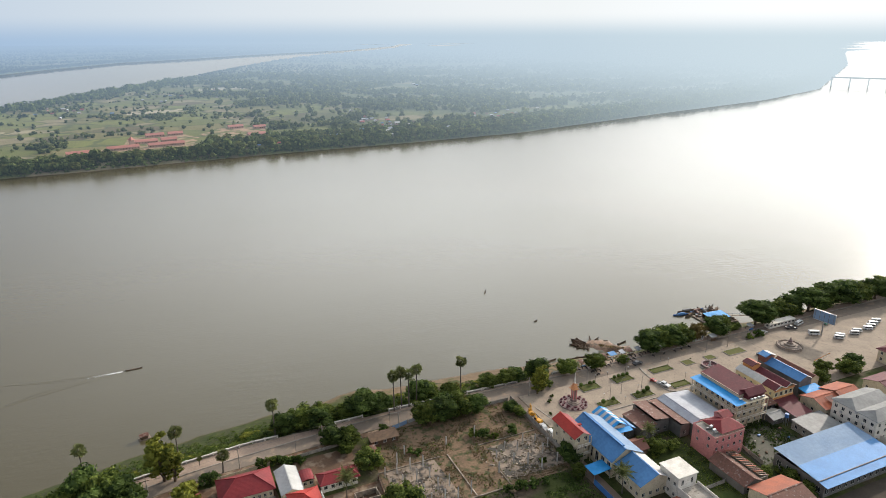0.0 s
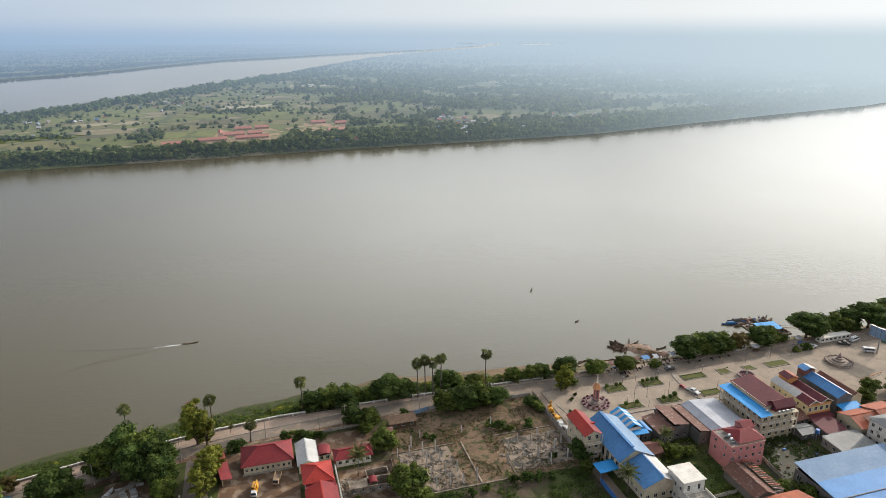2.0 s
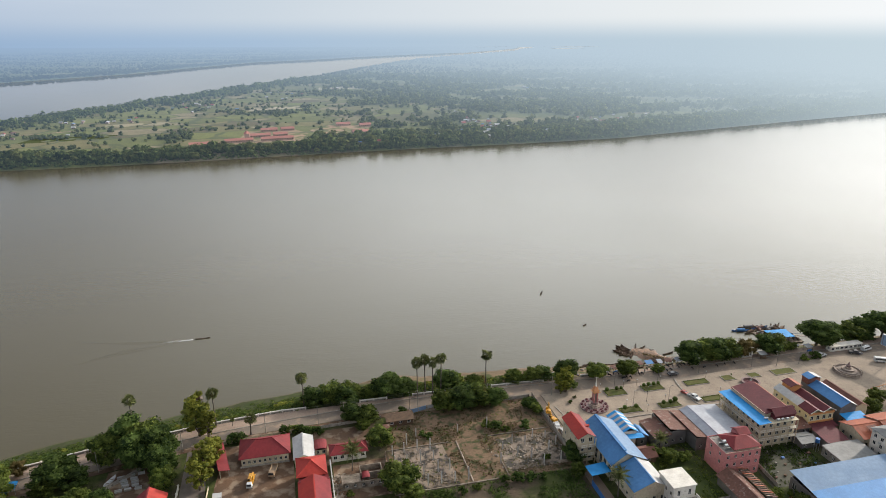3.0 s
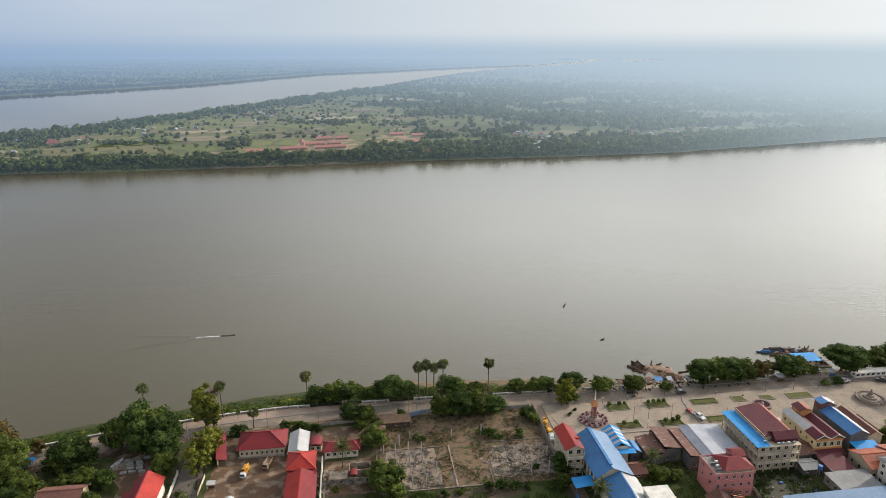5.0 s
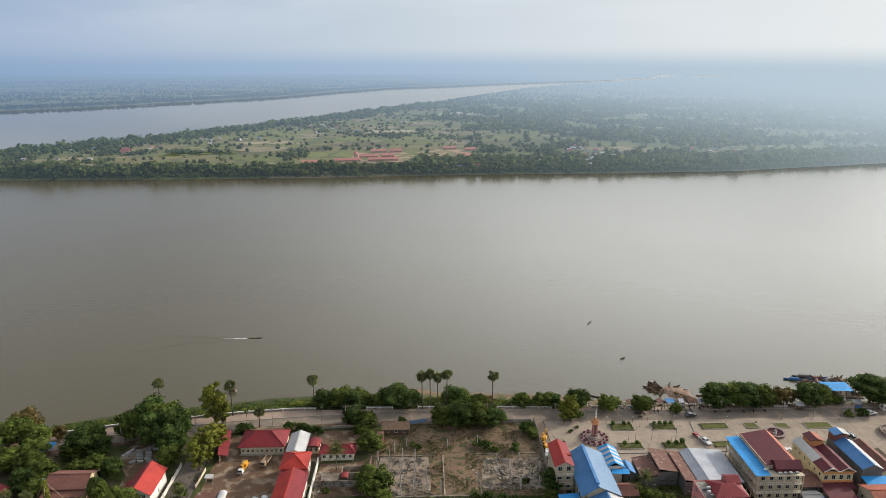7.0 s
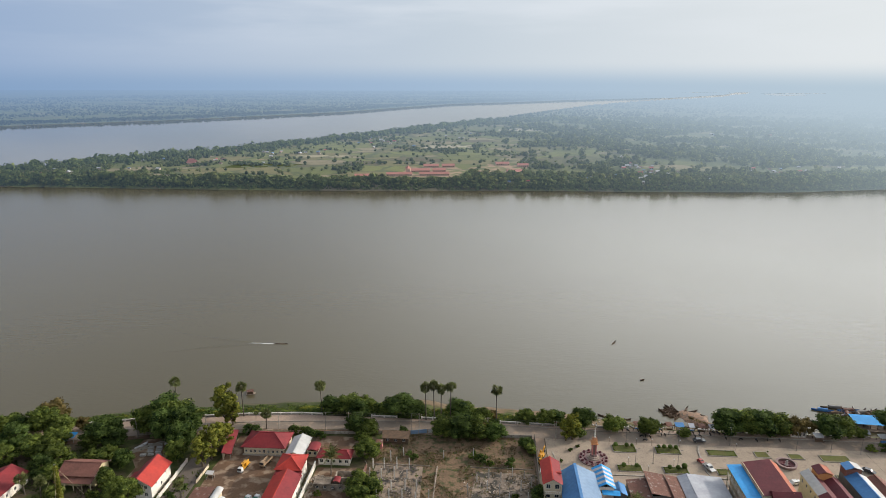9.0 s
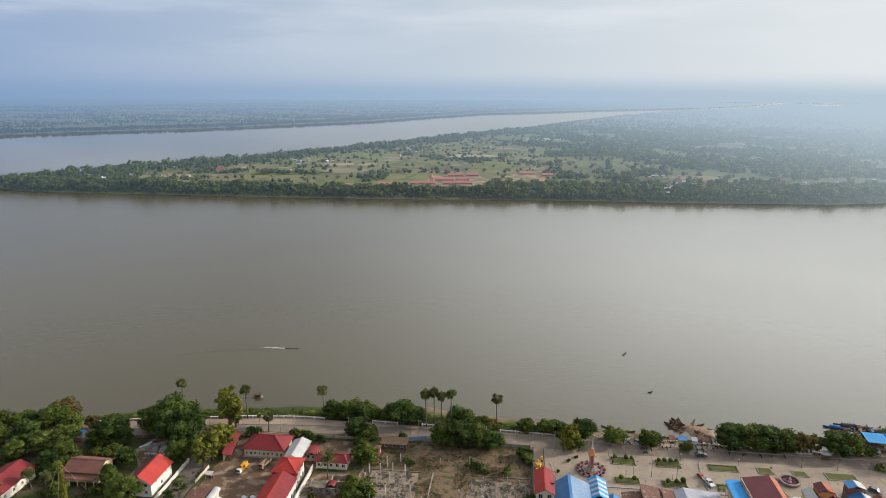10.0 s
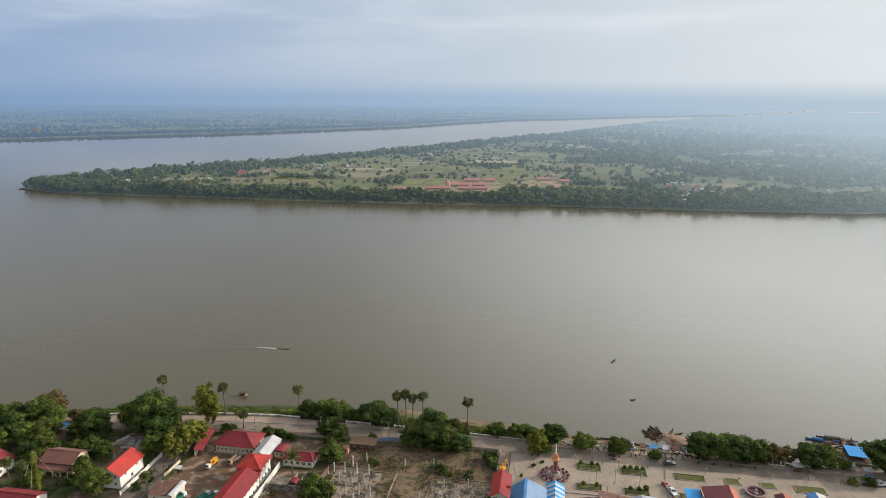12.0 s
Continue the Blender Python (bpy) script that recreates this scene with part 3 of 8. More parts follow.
def land_height(x, y):
    """Height of the land, with the river's bed under the water."""
    top, foot = bank_top(x), bank_foot(x)
    town = np.clip(-10.0 * (y - top) / (foot - top), -14, 0)
    inside = np.minimum(y - isle_near(x), (x - isle_far(y)) * 0.75)
    isle = np.clip(-10 + inside * 0.45, -14, ISLE_Z)
    far = np.clip(-10 + (y - far_bank(x)) * 0.3, -14, ISLE_Z)
    return np.maximum(np.maximum(town, isle), far)


def build_ground():
    ar = np.arange
    xs = np.concatenate((ar(-9000, -2600, 320), ar(-2600, -700, 60), ar(-700, -130, 12), ar(-130, 330, 3), ar(330, 1600, 18), ar(1600, 3400, 45), ar(3400, 9001, 400)))
    ys = np.concatenate((ar(-3000, 80, 220), ar(80, 240, 2), ar(240, 740, 50), ar(740, 860, 5), ar(860, 1300, 10), ar(1300, 2400, 20), ar(2400, 5200, 40), ar(5200, 9001, 400)))
    X, Y = np.meshgrid(xs, ys)
    Z = land_height(X, Y)
    rough = np.array([noise.noise((x * 0.06, y * 0.06, 0)) * 0.9 + noise.noise((x * 0.3, y * 0.3, 4)) * 0.35 for x, y in zip(X.ravel(), Y.ravel())]).reshape(X.shape)
    slope = (Z < -0.3) & (Z > -13)
    Z = Z + np.where(slope, rough, 0)
    nx, ny = len(xs), len(ys)
    verts = np.stack((X, Y, Z), -1).reshape(-1, 3)
    i = np.arange(nx * ny).reshape(ny, nx)
    faces = np.stack((i[:-1, :-1], i[:-1, 1:], i[1:, 1:], i[1:, :-1]), -1).reshape(-1, 4)
    me = bpy.data.meshes.new("ground")
    me.from_pydata(verts.tolist(), [], faces.tolist())
    me.polygons.foreach_set("use_smooth", np.ones(len(faces), bool))
    return tagged(part("ground", me, EARTH, None), "earth and grass land with river banks", "ground", "", "structure")


build_ground()
bm = bmesh.new()
slab(bm, [(-9000, -3000, WATER_Z), (9000, -3000, WATER_Z), (9000, 9000, WATER_Z), (-9000, 9000, WATER_Z)], 0.5)
tagged(part("water", bm, WATER, None), "wide brown silty river with faint ripples", "river", "", "structure")
for cx, cy, rx, ry in ((1600, 4790, 150, 45), (1930, 4300, 115, 75), (2120, 4640, 200, 30)):
    bm = bmesh.new()
    slab(bm, [(cx + rx * math.cos(a * 0.3927) * (1 + 0.2 * math.sin(a * 2.1)), cy + ry * math.sin(a * 0.3927) * (1 + 0.3 * math.sin(a * 1.3)), ISLE_Z + 0.6) for a in range(16)], 0.3)
    tagged(part("water", bm, lake_material(), None), "far pale sliver of flood water", "lake", "", "structure")
sheet("mudbank", [(-624, 785), (-612, 803), (-596, 806), (-566, 794), (-520, 778), (-470, 766), (-520, 763.5), (-575, 772)], WATER_Z + 0.7, 0.9, surface("wet_mud", (0.15, 0.098, 0.066), (0.10, 0.07, 0.05), scale=0.08, fine=0.8), "bare brown mud spit at the island's tip", category="mudbank")

# riverside road, promenade and parapet
kerb_line = line((-160, 153), (-120, 164), (-64, 178.5), (-20, 188), (3, 191.5), (35, 194.2), (62, 196), (108, 195), (136, 193.5), (340, 191))
road_near = line((-160, 147.5), (-120, 158.5), (-64, 173), (-20, 182.5), (3, 186.4), (62, 189.3), (108, 187.3), (136, 186), (340, 184))
XS = list(range(-160, 341, 5))
strip("road", XS, road_near, kerb_line, 0.06, 0.3, ASPHALT, "dusty grey asphalt riverside road", "road")
strip("pavement", XS, lambda x: kerb_line(x) + 0.25, lambda x: bank_top(x) - 0.35, 0.18, 0.4, PROMENADE, "reddish brick promenade beside the river", "pavement")
strip("kerb", XS, lambda x: kerb_line(x) + 0.003, lambda x: kerb_line(x) + 0.247, 0.22, 0.4, CONCRETE, "worn concrete kerb along the road", "kerb")
strip("verge", list(range(-160, 106, 5)), lambda x: road_near(x) - 2.6, lambda x: road_near(x) - 0.3, 0.09, 0.3, DIRT, "bare earth verge of the road", "verge")
# broken runs of the whitewashed river parapet, with piers
def parapet(x0, x1):
    wall = thing("river_parapet", pose(x0, bank_top(x0), 0), "low whitewashed concrete parapet on the river bank", "parapet", "river parapets", "structure")
    xs = np.linspace(x0, x1, max(2, int((x1 - x0) / 4) + 1))
    rail, plinth = bmesh.new(), bmesh.new()
    for a, b in zip(xs, xs[1:]):
        for bm, lo, hi, w in ((rail, 0.72, 1.0, 0.20), (plinth, -0.6, 0.72, 0.12)):
            ya, yb = bank_top(a) - bank_top(x0), bank_top(b) - bank_top(x0)
            slab(bm, [(a - x0, ya - w, hi), (b - x0, yb - w, hi), (b - x0, yb + w, hi), (a - x0, ya + w, hi)], hi - lo)
    part("coping", rail, WHITEWALL, wall)
    part("plinth", plinth, CONCRETE, wall)
    pier = None
    for a in xs:
        y = bank_top(a) - bank_top(x0)
        if pier is None:
            pier = boxes((-0.22, -0.27, -0.6, 0.22, 0.27, 1.12))
            pier = part("pier", pier, WHITEWALL, wall).data
            continue
        part("pier", pier, None, wall).location = (a - x0, y, 0)


for x0, x1 in ((-130, -78), (-66, -38), (-30, -24), (-20, 26), (46, 56), (66, 92), (97, 103), (103.6, 118), (134, 146)):
    parapet(x0, x1)

# paved square and the ground round it
sheet("plaza", [(113.5, 165), (228, 165), (228, 186.2), (136, 186.2), (113.5, 187)], 0.10, 0.35, PAVING, "sunlit sandy concrete plaza", category="plaza")
sheet("forecourt", [(228.1, 146), (340, 146), (340, 184.2), (228.1, 186.0)], 0.085, 0.3, PAVING, "open dusty parking ground", category="parking")
sheet("pavement", [(122, 159), (200, 159), (200, 164.7), (122, 164.7)], 0.13, 0.3, surface("worn_footpath", (0.30, 0.235, 0.175), (0.22, 0.175, 0.14), scale=0.3), "worn footpath behind the plaza", category="pavement")
sheet("side_street", [(109.6, 120), (113.2, 120), (113.2, 187), (108.4, 187)], 0.075, 0.3, surface("earth_lane", (0.21, 0.15, 0.105), (0.16, 0.115, 0.085), scale=0.2), "narrow earth lane beside the empty lot", category="lane")
sheet("yard", [(-3, 128), (21, 128), (21, 166), (19.5, 181), (-1, 181), (-3, 160)], 0.05, 0.25, DIRT, "bare red earth truck yard", category="yard")
sheet("yard", [(-30, 120), (-24, 120), (-22, 172), (-24, 178), (-36, 176), (-36, 166), (-30, 158)], 0.055, 0.25, DIRT, "earth yard with building materials", category="yard")
sheet("side_street", [(-13, 118), (-5, 118), (-5.5, 160), (-7.5, 184), (-13, 183)], 0.07, 0.25, surface("lane_asphalt", (0.13, 0.105, 0.085), (0.10, 0.08, 0.065), scale=0.2), "narrow shaded lane down to the road", category="lane")
sheet("empty_lot", [(50, 143.5), (108, 143.5), (109, 186), (66, 186), (52, 178)], 0.04, 0.25, DRY, "dry weedy demolition lot", category="lot")
sheet("yard", [(31.5, 163), (46, 170), (47, 183), (28, 183), (28, 166)], 0.045, 0.25, DIRT, "swept earth yard behind the house", category="yard")
sheet("yard", [(33, 145), (49.5, 145), (50.5, 163), (33, 162.6)], 0.042, 0.25, DIRT, "bare earth round the ruin", category="yard")
sheet("lawn", [(142, 98), (150, 98), (150, 136), (134, 146), (131, 136), (136, 112)], 0.05, 0.25, LAWN, "overgrown grass strip between the houses", category="lawn")
# dark from weeds and from the hotel's shadow painted into the colour
sheet("lawn", [(162, 119.5), (186, 119.5), (186, 138), (164, 138)], 0.045, 0.25, surface("weedy_shaded_yard", (0.036, 0.041, 0.020), (0.060, 0.052, 0.034), scale=0.3, fine=2), "weedy back yard with rubbish", category="yard")
# the shade south of the hall is painted into this yard's colour
sheet("yard", [(160, 84), (212, 84), (212, 100), (160, 100)], 0.045, 0.25, surface("shade_dark_earth", (0.075, 0.06, 0.046), (0.05, 0.042, 0.034), rough=0.95, scale=0.2, fine=2), "yard with shade put into its dark colour", category="yard")

# ---- plants ----
rng = np.random.default_rng(7)


def leaf_mesh(name, centres, radii, per, size, squash=0.8, core=True, seed=1):
    """Many small four-cornered leaves on the outside of leaf clumps, round darker lumpy cores."""
    r = np.random.default_rng(seed)
    V, F = [], []
    for c, rad in zip(centres, radii):
        n = max(6, int(per * (rad ** 2)))
        d = r.normal(size=(n, 3))
        d[:, 2] += 0.25
        d /= np.linalg.norm(d, axis=1)[:, None]
        p = np.array(c) + d * rad * r.uniform(0.72, 1.12, (n, 1)) * np.array((1, 1, squash))
        nrm = d + r.normal(size=(n, 3)) * 0.55
        nrm /= np.linalg.norm(nrm, axis=1)[:, None]
        a = np.cross(nrm, r.normal(size=(n, 3)))
        a /= np.linalg.norm(a, axis=1)[:, None]
        b = np.cross(nrm, a)
        s = size * r.uniform(0.6, 1.35, (n, 1))
        for i in range(n):
            k = len(V)
            V += [p[i] - a[i] * s[i], p[i] - b[i] * s[i] * 0.6, p[i] + a[i] * s[i], p[i] + b[i] * s[i] * 0.6]
            F.append((k, k + 1, k + 2, k + 3))
        if core:
            bm = bmesh.new()
            bmesh.ops.create_icosphere(bm, subdivisions=1, radius=rad * 0.8)
            k = len(V)
            for v in bm.verts:
                w = v.co * (1 + 0.35 * noise.noise(v.co * 1.3 + Vector(c)))
                V.append(np.array(c) + np.array((w.x, w.y, w.z * squash)))
            F += [tuple(v.index + k for v in f.verts) for f in bm.faces]
            bm.free()
    me = bpy.data.meshes.new(name)
    me.from_pydata([tuple(v) for v in V], [], F)
    return me


def tree_model(height, spread, material, label, seed, clumps=26, flat=0.75, low=0.32, leaf=0.34, category="tree"):
    """A broadleaf tree at the origin: tapered trunk, limbs and a crown of leaf clumps with gaps."""
    r = np.random.default_rng(seed)
    t = thing("tree", None, label, category)
    mid, half = height * (low + 1) / 2, height * (1 - low) / 2
    cs, rs, ends = [], [], []
    for i in range(clumps):
        d = r.normal(size=3)
        d /= np.linalg.norm(d)
        d[2] = max(d[2], -0.92)
        f = r.uniform(0.45, 0.92) if d[2] > -0.3 else r.uniform(0.7, 1.0)
        rad = spread * r.uniform(0.22, 0.40)
        cs.append((d[0] * (spread - rad * 0.5) * f, d[1] * (spread - rad * 0.5) * f, mid + d[2] * half * f * 0.9))
        rs.append(rad)
    bm = bmesh.new()
    bend = r.uniform(-0.05, 0.05, 2) * height
    tr = 0.028 * height + 0.06
    tube(bm, [(0, 0, -0.3), (bend[0] * 0.3, bend[1] * 0.3, height * low * 0.6), (bend[0], bend[1], height * 0.6)], [tr * 1.25, tr, tr * 0.45], 8)
    part("trunk", bm, BARK, t)
    order = np.argsort([c[2] for c in cs])
    for i in order[:: max(1, clumps // 7)][:7]:
        c = cs[i]
        bm = bmesh.new()
        tube(bm, [(bend[0] * 0.4, bend[1] * 0.4, height * low * 0.7), (c[0] * 0.5, c[1] * 0.5, c[2] * 0.8), c], [tr * 0.6, tr * 0.38, tr * 0.12], 5)
        part("limb", bm, BARK, t)
    part("crown", leaf_mesh("crown", cs, rs, 26, leaf, flat, True, seed), material, t)
    return t


def sugar_palm(seed, height=14.0):
    """A sugar palm: tall dark trunk and a round head of stiff fan leaves."""
    r = np.random.default_rng(seed)
    t = thing("sugar_palm", None, "tall sugar palm with a round head of fan leaves", "palm", "sugar palms on the bank")
    bm = bmesh.new()
    lean = r.uniform(-0.35, 0.35, 2)
    tube(bm, [(0, 0, -0.4), (lean[0] * 0.2, lean[1] * 0.2, 1.2), (lean[0] * 0.6, lean[1] * 0.6, height * 0.5), (lean[0], lean[1], height)], [0.34, 0.24, 0.2, 0.18], 8)
    part("trunk", bm, PALMBARK, t)
    top = Vector((lean[0], lean[1], height))
    bm = bmesh.new()
    for i in range(40):
        d = Vector(r.normal(size=3))
        d.z = d.z * 0.9 + 0.25
        d.normalize()
        reach = r.uniform(1.4, 2.1)
        side = d.cross(Vector(r.normal(size=3))).normalized()
        nrm = d.cross(side)
        hub = top + d * reach * 0.75 + Vector((0, 0, 0.1))
        tube(bm, [top + d * 0.1, hub], [0.035, 0.025], 4, False)
        n = 9
        rad = r.uniform(1.0, 1.4)
        for k in range(n):
            a = (k / (n - 1) - 0.5) * 3.9
            w = 0.20
            tip = hub + (math.cos(a) * d + math.sin(a) * side) * rad + nrm * 0.08 * math.cos(a * 2) - Vector((0, 0, 0.12))
            l = hub + (math.cos(a - w) * d + math.sin(a - w) * side) * rad * 0.62
            q = hub + (math.cos(a + w) * d + math.sin(a + w) * side) * rad * 0.62
            bm.faces.new([bm.verts.new(p) for p in (hub, l, tip, q)])
    part("crown", bm, LEAF_PALM, t)
    # dead leaves hanging under the head
    bm = bmesh.new()
    for i in range(10):
        a = i * 0.63 + r.uniform(0, 0.4)
        d = Vector((math.cos(a), math.sin(a), 0))
        p, q = top - Vector((0, 0, 0.3)), top + d * 0.75 - Vector((0, 0, r.uniform(0.9, 1.5)))
        s = d.cross(Vector((0, 0, 1))) * 0.28
        bm.faces.new([bm.verts.new(v) for v in (p, (p + q) / 2 - s, q, (p + q) / 2 + s)])
    part("dead_leaves", bm, LEAF_DRY, t, "dry brown hanging leaves")
    return t


def coconut_palm(height, reach=3.0, fronds=21):
    t = thing("coconut_palm", None, "coconut palm with long arching fronds", "palm", "coconut palms")
    bm = bmesh.new()
    tube(bm, [(0, 0, -0.3), (0.15, 0, height * 0.5), (0.35, 0.1, height)], [0.24, 0.16, 0.13], 8)
    part("trunk", bm, PALMBARK, t)
    bm = bmesh.new()
    n = 22
    for i in range(n):
        u = i / (n - 1)
        x, z = reach * u, 0.81 * math.sin(u * 2.6) - 1.3 * u * u
        w = 0.78 * math.sin(math.pi * min(1, 0.18 + u * 0.8)) + 0.08
        for s in (-1, 1):
            bm.faces.new([bm.verts.new(p) for p in ((x - 0.05, 0, z), (x + 0.11, 0, z), (x + 0.40, s * w, z - 0.34 * w - 0.05), (x + 0.30, s * w, z - 0.34 * w - 0.08))])
    tube(bm, [(reach * i / 6, 0, 0.9 * math.sin(i / 6 * 2.6) * 0.9 - 1.3 * (i / 6) ** 2) for i in range(7)], [0.05 - 0.006 * i for i in range(7)], 4)
    me = None
    for k in range(fronds):
        ob = part("frond", bm if me is None else me, LEAF_PALM, t)
        me = ob.data
        ob.matrix_basis = pose(0.35, 0.1, height, 0, -50 + 100 * ((k * 7) % fronds) / fronds - 12, k * 360 / fronds * 2.0 + 9 * (k % 3))
    return t


def fan_palm(height):
    t = sugar_palm(40 + int(height), height)
    t.name = "fan_palm"
    return tagged(t, "short fan palm with drooping leaves", "palm", "fan palms")


def scaled(x, y, z, s, turn, sz=None):
    return pose(x, y, z, 0, 0, turn) @ Matrix.Diagonal((s, s, sz or s, 1))


BROAD = [tree_model(10, 5.4, LEAF_MID, "broad green shade tree with a full crown", 11, 44, low=0.12),
         tree_model(10, 5.4, LEAF_DARK, "dark green shade tree with a dense crown", 12, 44, low=0.12),
         tree_model(10, 5.0, LEAF_MID, "spreading green tree with an uneven crown", 13, 36, low=0.08),
         tree_model(10, 6.0, LEAF_DARK, "wide flat-crowned dark green tree", 14, 46, flat=0.55, low=0.28),
         tree_model(12, 3.4, LEAF_LIGHT, "slender yellow-green tree with an open crown", 15, 36, low=0.06),
         tree_model(9, 4.6, LEAF_DRY, "dry brownish tree with thin leaves", 16, 30, low=0.12),
         tree_model(4, 3.0, LEAF_MID, "rounded green bush on open ground", 17, 18, low=0.05, category="bush"),
         tree_model(4, 3.0, LEAF_DARK, "dark green shrub on the river bank", 18, 18, low=0.05, category="bush"),
         tree_model(4, 3.0, LEAF_LIGHT, "bright green shrub on the river bank", 19, 16, low=0.05, category="bush")]
used = set()


def plant(kind, x, y, s=1.0, sz=None, z=None, group=""):
    """Set a tree of the given kind on the ground; the first of a kind is the model itself."""
    model = BROAD[kind]
    g = float(land_height(np.array(x), np.array(y))) if z is None else z
    m = scaled(x, y, g - 0.1, s, rng.uniform(0, 360), sz)
    if kind not in used:
        used.add(kind)
        model.matrix_basis = m
        return model
    scale = model.scale.copy()
    model.scale = (1, 1, 1)
    ob = copy_thing(model, m)
    model.scale = scale
    return ob


# kind, x, y, size
WEST_TREES = ((0, -77, 179, 1.05), (5, -77, 186, 1.3), (2, -68, 176, 0.9), (5, -63, 181, 0.6), (3, -50, 174, 1.05), (0, -52, 170, 0.8), (1, -44, 171, 0.8), (0, -36.5, 181, 1.0), (1, -31, 184, 1.2), (0, -25, 181, 1.2), (1, -21, 178, 1.1), (1, -27, 176, 1.1), (1, -19, 170, 0.9), (2, -17, 163, 0.75), (4, -10.0, 190, 1.45), (4, -7, 188.5, 1.1), (4, -5.0, 170, 1.05), (4, -5.5, 165, 1.15), (4, -7, 160.5, 1.05), (4, -3.2, 173.5, 0.85), (2, -56, 156, 0.9))
LANE_TREES = ((0, -62, 161, 0.8), (2, -47, 160, 0.6), (0, -70, 163, 0.8), (1, -80, 168, 0.9), (2, -88, 176, 0.9), (0, -97, 172, 1.0), (2, -47, 139, 0.6), (0, -54, 150, 0.7), (1, 29, 201.5, 0.9), (0, 36, 203, 1.0), (2, 43, 203, 0.95), (1, 41, 199, 0.8), (3, 57, 201, 1.05), (2, 51, 203, 0.7), (3, 63, 199.5, 0.8), (1, 42, 187, 0.8), (0, 47, 185, 0.75), (2, 45, 181, 0.5), (0, 49.5, 170.5, 0.8), (0, 52, 147, 1.05))
BANK_TREES = ((2, 55, 141, 0.6), (1, 80, 203, 0.95), (0, 83, 204, 0.8), (0, 76, 186.5, 0.95), (1, 82, 185.5, 1.05), (0, 88, 186.5, 1.0), (1, 94.5, 185, 0.8), (5, 91, 187, 0.7), (0, 90, 197.5, 0.7), (5, 94, 201, 0.5), (1, 106, 180, 0.5), (2, 107.3, 176.5, 0.45), (4, 123.5, 187, 0.95), (4, 121, 186, 0.8), (2, 124.5, 188.5, 0.7), (0, 107, 199.5, 0.7), (2, 115.5, 198.5, 0.8), (1, 119, 199, 0.7), (1, 129, 198.5, 0.9))
SQUARE_TREES = ((0, 140, 194.3, 0.75), (0, 153, 193.5, 0.75), (2, 166, 192, 0.45), (1, 183, 196.5, 1.1), (0, 190, 198, 1.15), (1, 196, 197, 1.1), (0, 202, 198, 1.05), (5, 208, 196, 0.85), (5, 213, 198, 0.8), (1, 220, 196, 1.0), (0, 225.5, 199, 1.05), (2, 232, 195.5, 0.5), (3, 246, 197, 1.3), (1, 253, 199, 1.2), (0, 264, 198, 1.1), (1, 272, 200, 1.2), (3, 281, 197, 1.35), (0, 289, 199, 1.3), (3, 298, 198, 1.4), (1, 307, 197, 1.4))
EAST_TREES = ((0, 315, 195, 1.2), (3, 324, 193, 1.2), (0, 335, 195, 1.2), (1, 109.3, 147.5, 0.72), (2, 107, 140, 0.5), (2, 134.5, 143, 0.5), (0, 138, 139, 0.55), (2, 143.5, 138, 0.45), (0, 241, 148, 0.8), (2, 233, 152, 0.7), (1, 247, 150, 0.75), (0, 165, 111, 0.45), (2, 164, 105, 0.5), (2, 160, 116, 0.4), (0, 226, 148, 0.6), (2, -28, 140, 0.6), (0, -33, 146, 0.55), (2, -21.5, 137, 0.95), (0, -66, 131, 0.9), (1, -58, 151, 0.8), (0, -41, 161, 0.7), (1, -34, 158, 0.6), (2, -64, 168, 0.9), (1, -84, 176, 0.8), (0, -90, 164, 0.9), (2, -76, 157, 0.8), (1, -36, 150, 0.45))
for grove in (WEST_TREES, LANE_TREES, BANK_TREES, SQUARE_TREES, EAST_TREES):
    for kind, x, y, s in grove:
        k = s * (1.18 if kind < 4 else 1.05)
        plant(kind, x, y, k, k * (1.0 if kind > 3 or -40 < x < -15 else 0.85 if x < -55 else 0.72))
# shrubs along the bank, hedges, weeds
r2 = np.random.default_rng(3)
for x in np.arange(-96, 118, 2.6):
    for _ in range(2 if x > 12 else 1):  # thicker downstream
        u = r2.uniform(0.06, 0.42)
        y = bank_top(x) * (1 - u) + bank_foot(x) * u
        s = r2.uniform(0.35, 0.65) if x < 10 or x > 100 else r2.uniform(0.3, 0.75)
        plant(int(r2.choice((6, 7, 8))), x + r2.uniform(-1, 1), float(y), s, s * r2.uniform(0.6, 0.9))
HEDGES = ((2, 183, 1.0), (4, 183.5, 0.8), (18, 184.5, 0.8), (21, 184.5, 0.9), (24, 184, 0.8), (26, 183, 0.7), (28, 183, 0.6), (30, 181.5, 0.7), (60, 186.5, 0.8), (64, 172, 0.5), (66, 170, 0.6), (87, 172, 0.7), (90, 170, 0.8), (93, 168, 0.6), (100, 168, 0.8), (84, 142.5, 0.6), (88, 141.5, 0.8), (92, 141, 0.7), (96, 140.5, 0.6), (75, 141, 0.5), (70, 140, 0.6), (101, 150, 0.5))
YARD_BUSHES = ((119, 134, 0.4), (130, 136, 0.7), (135, 137, 0.5), (236, 186.5, 0.9), (231, 186.5, 0.7), (165, 115, 0.6), (164.5, 109, 0.7), (164, 103, 0.6), (-8, 147, 0.6), (-10, 142, 0.7), (-31, 150, 0.6), (-35, 141, 0.8), (-11, 152, 0.4), (118, 172, 0.28), (122, 179, 0.35), (125, 182, 0.3), (37, 147, 0.5))
for row in (HEDGES, YARD_BUSHES):
    for x, y, s in row:
        plant(6 if (x * 7) % 2 else 7, x, y, s)

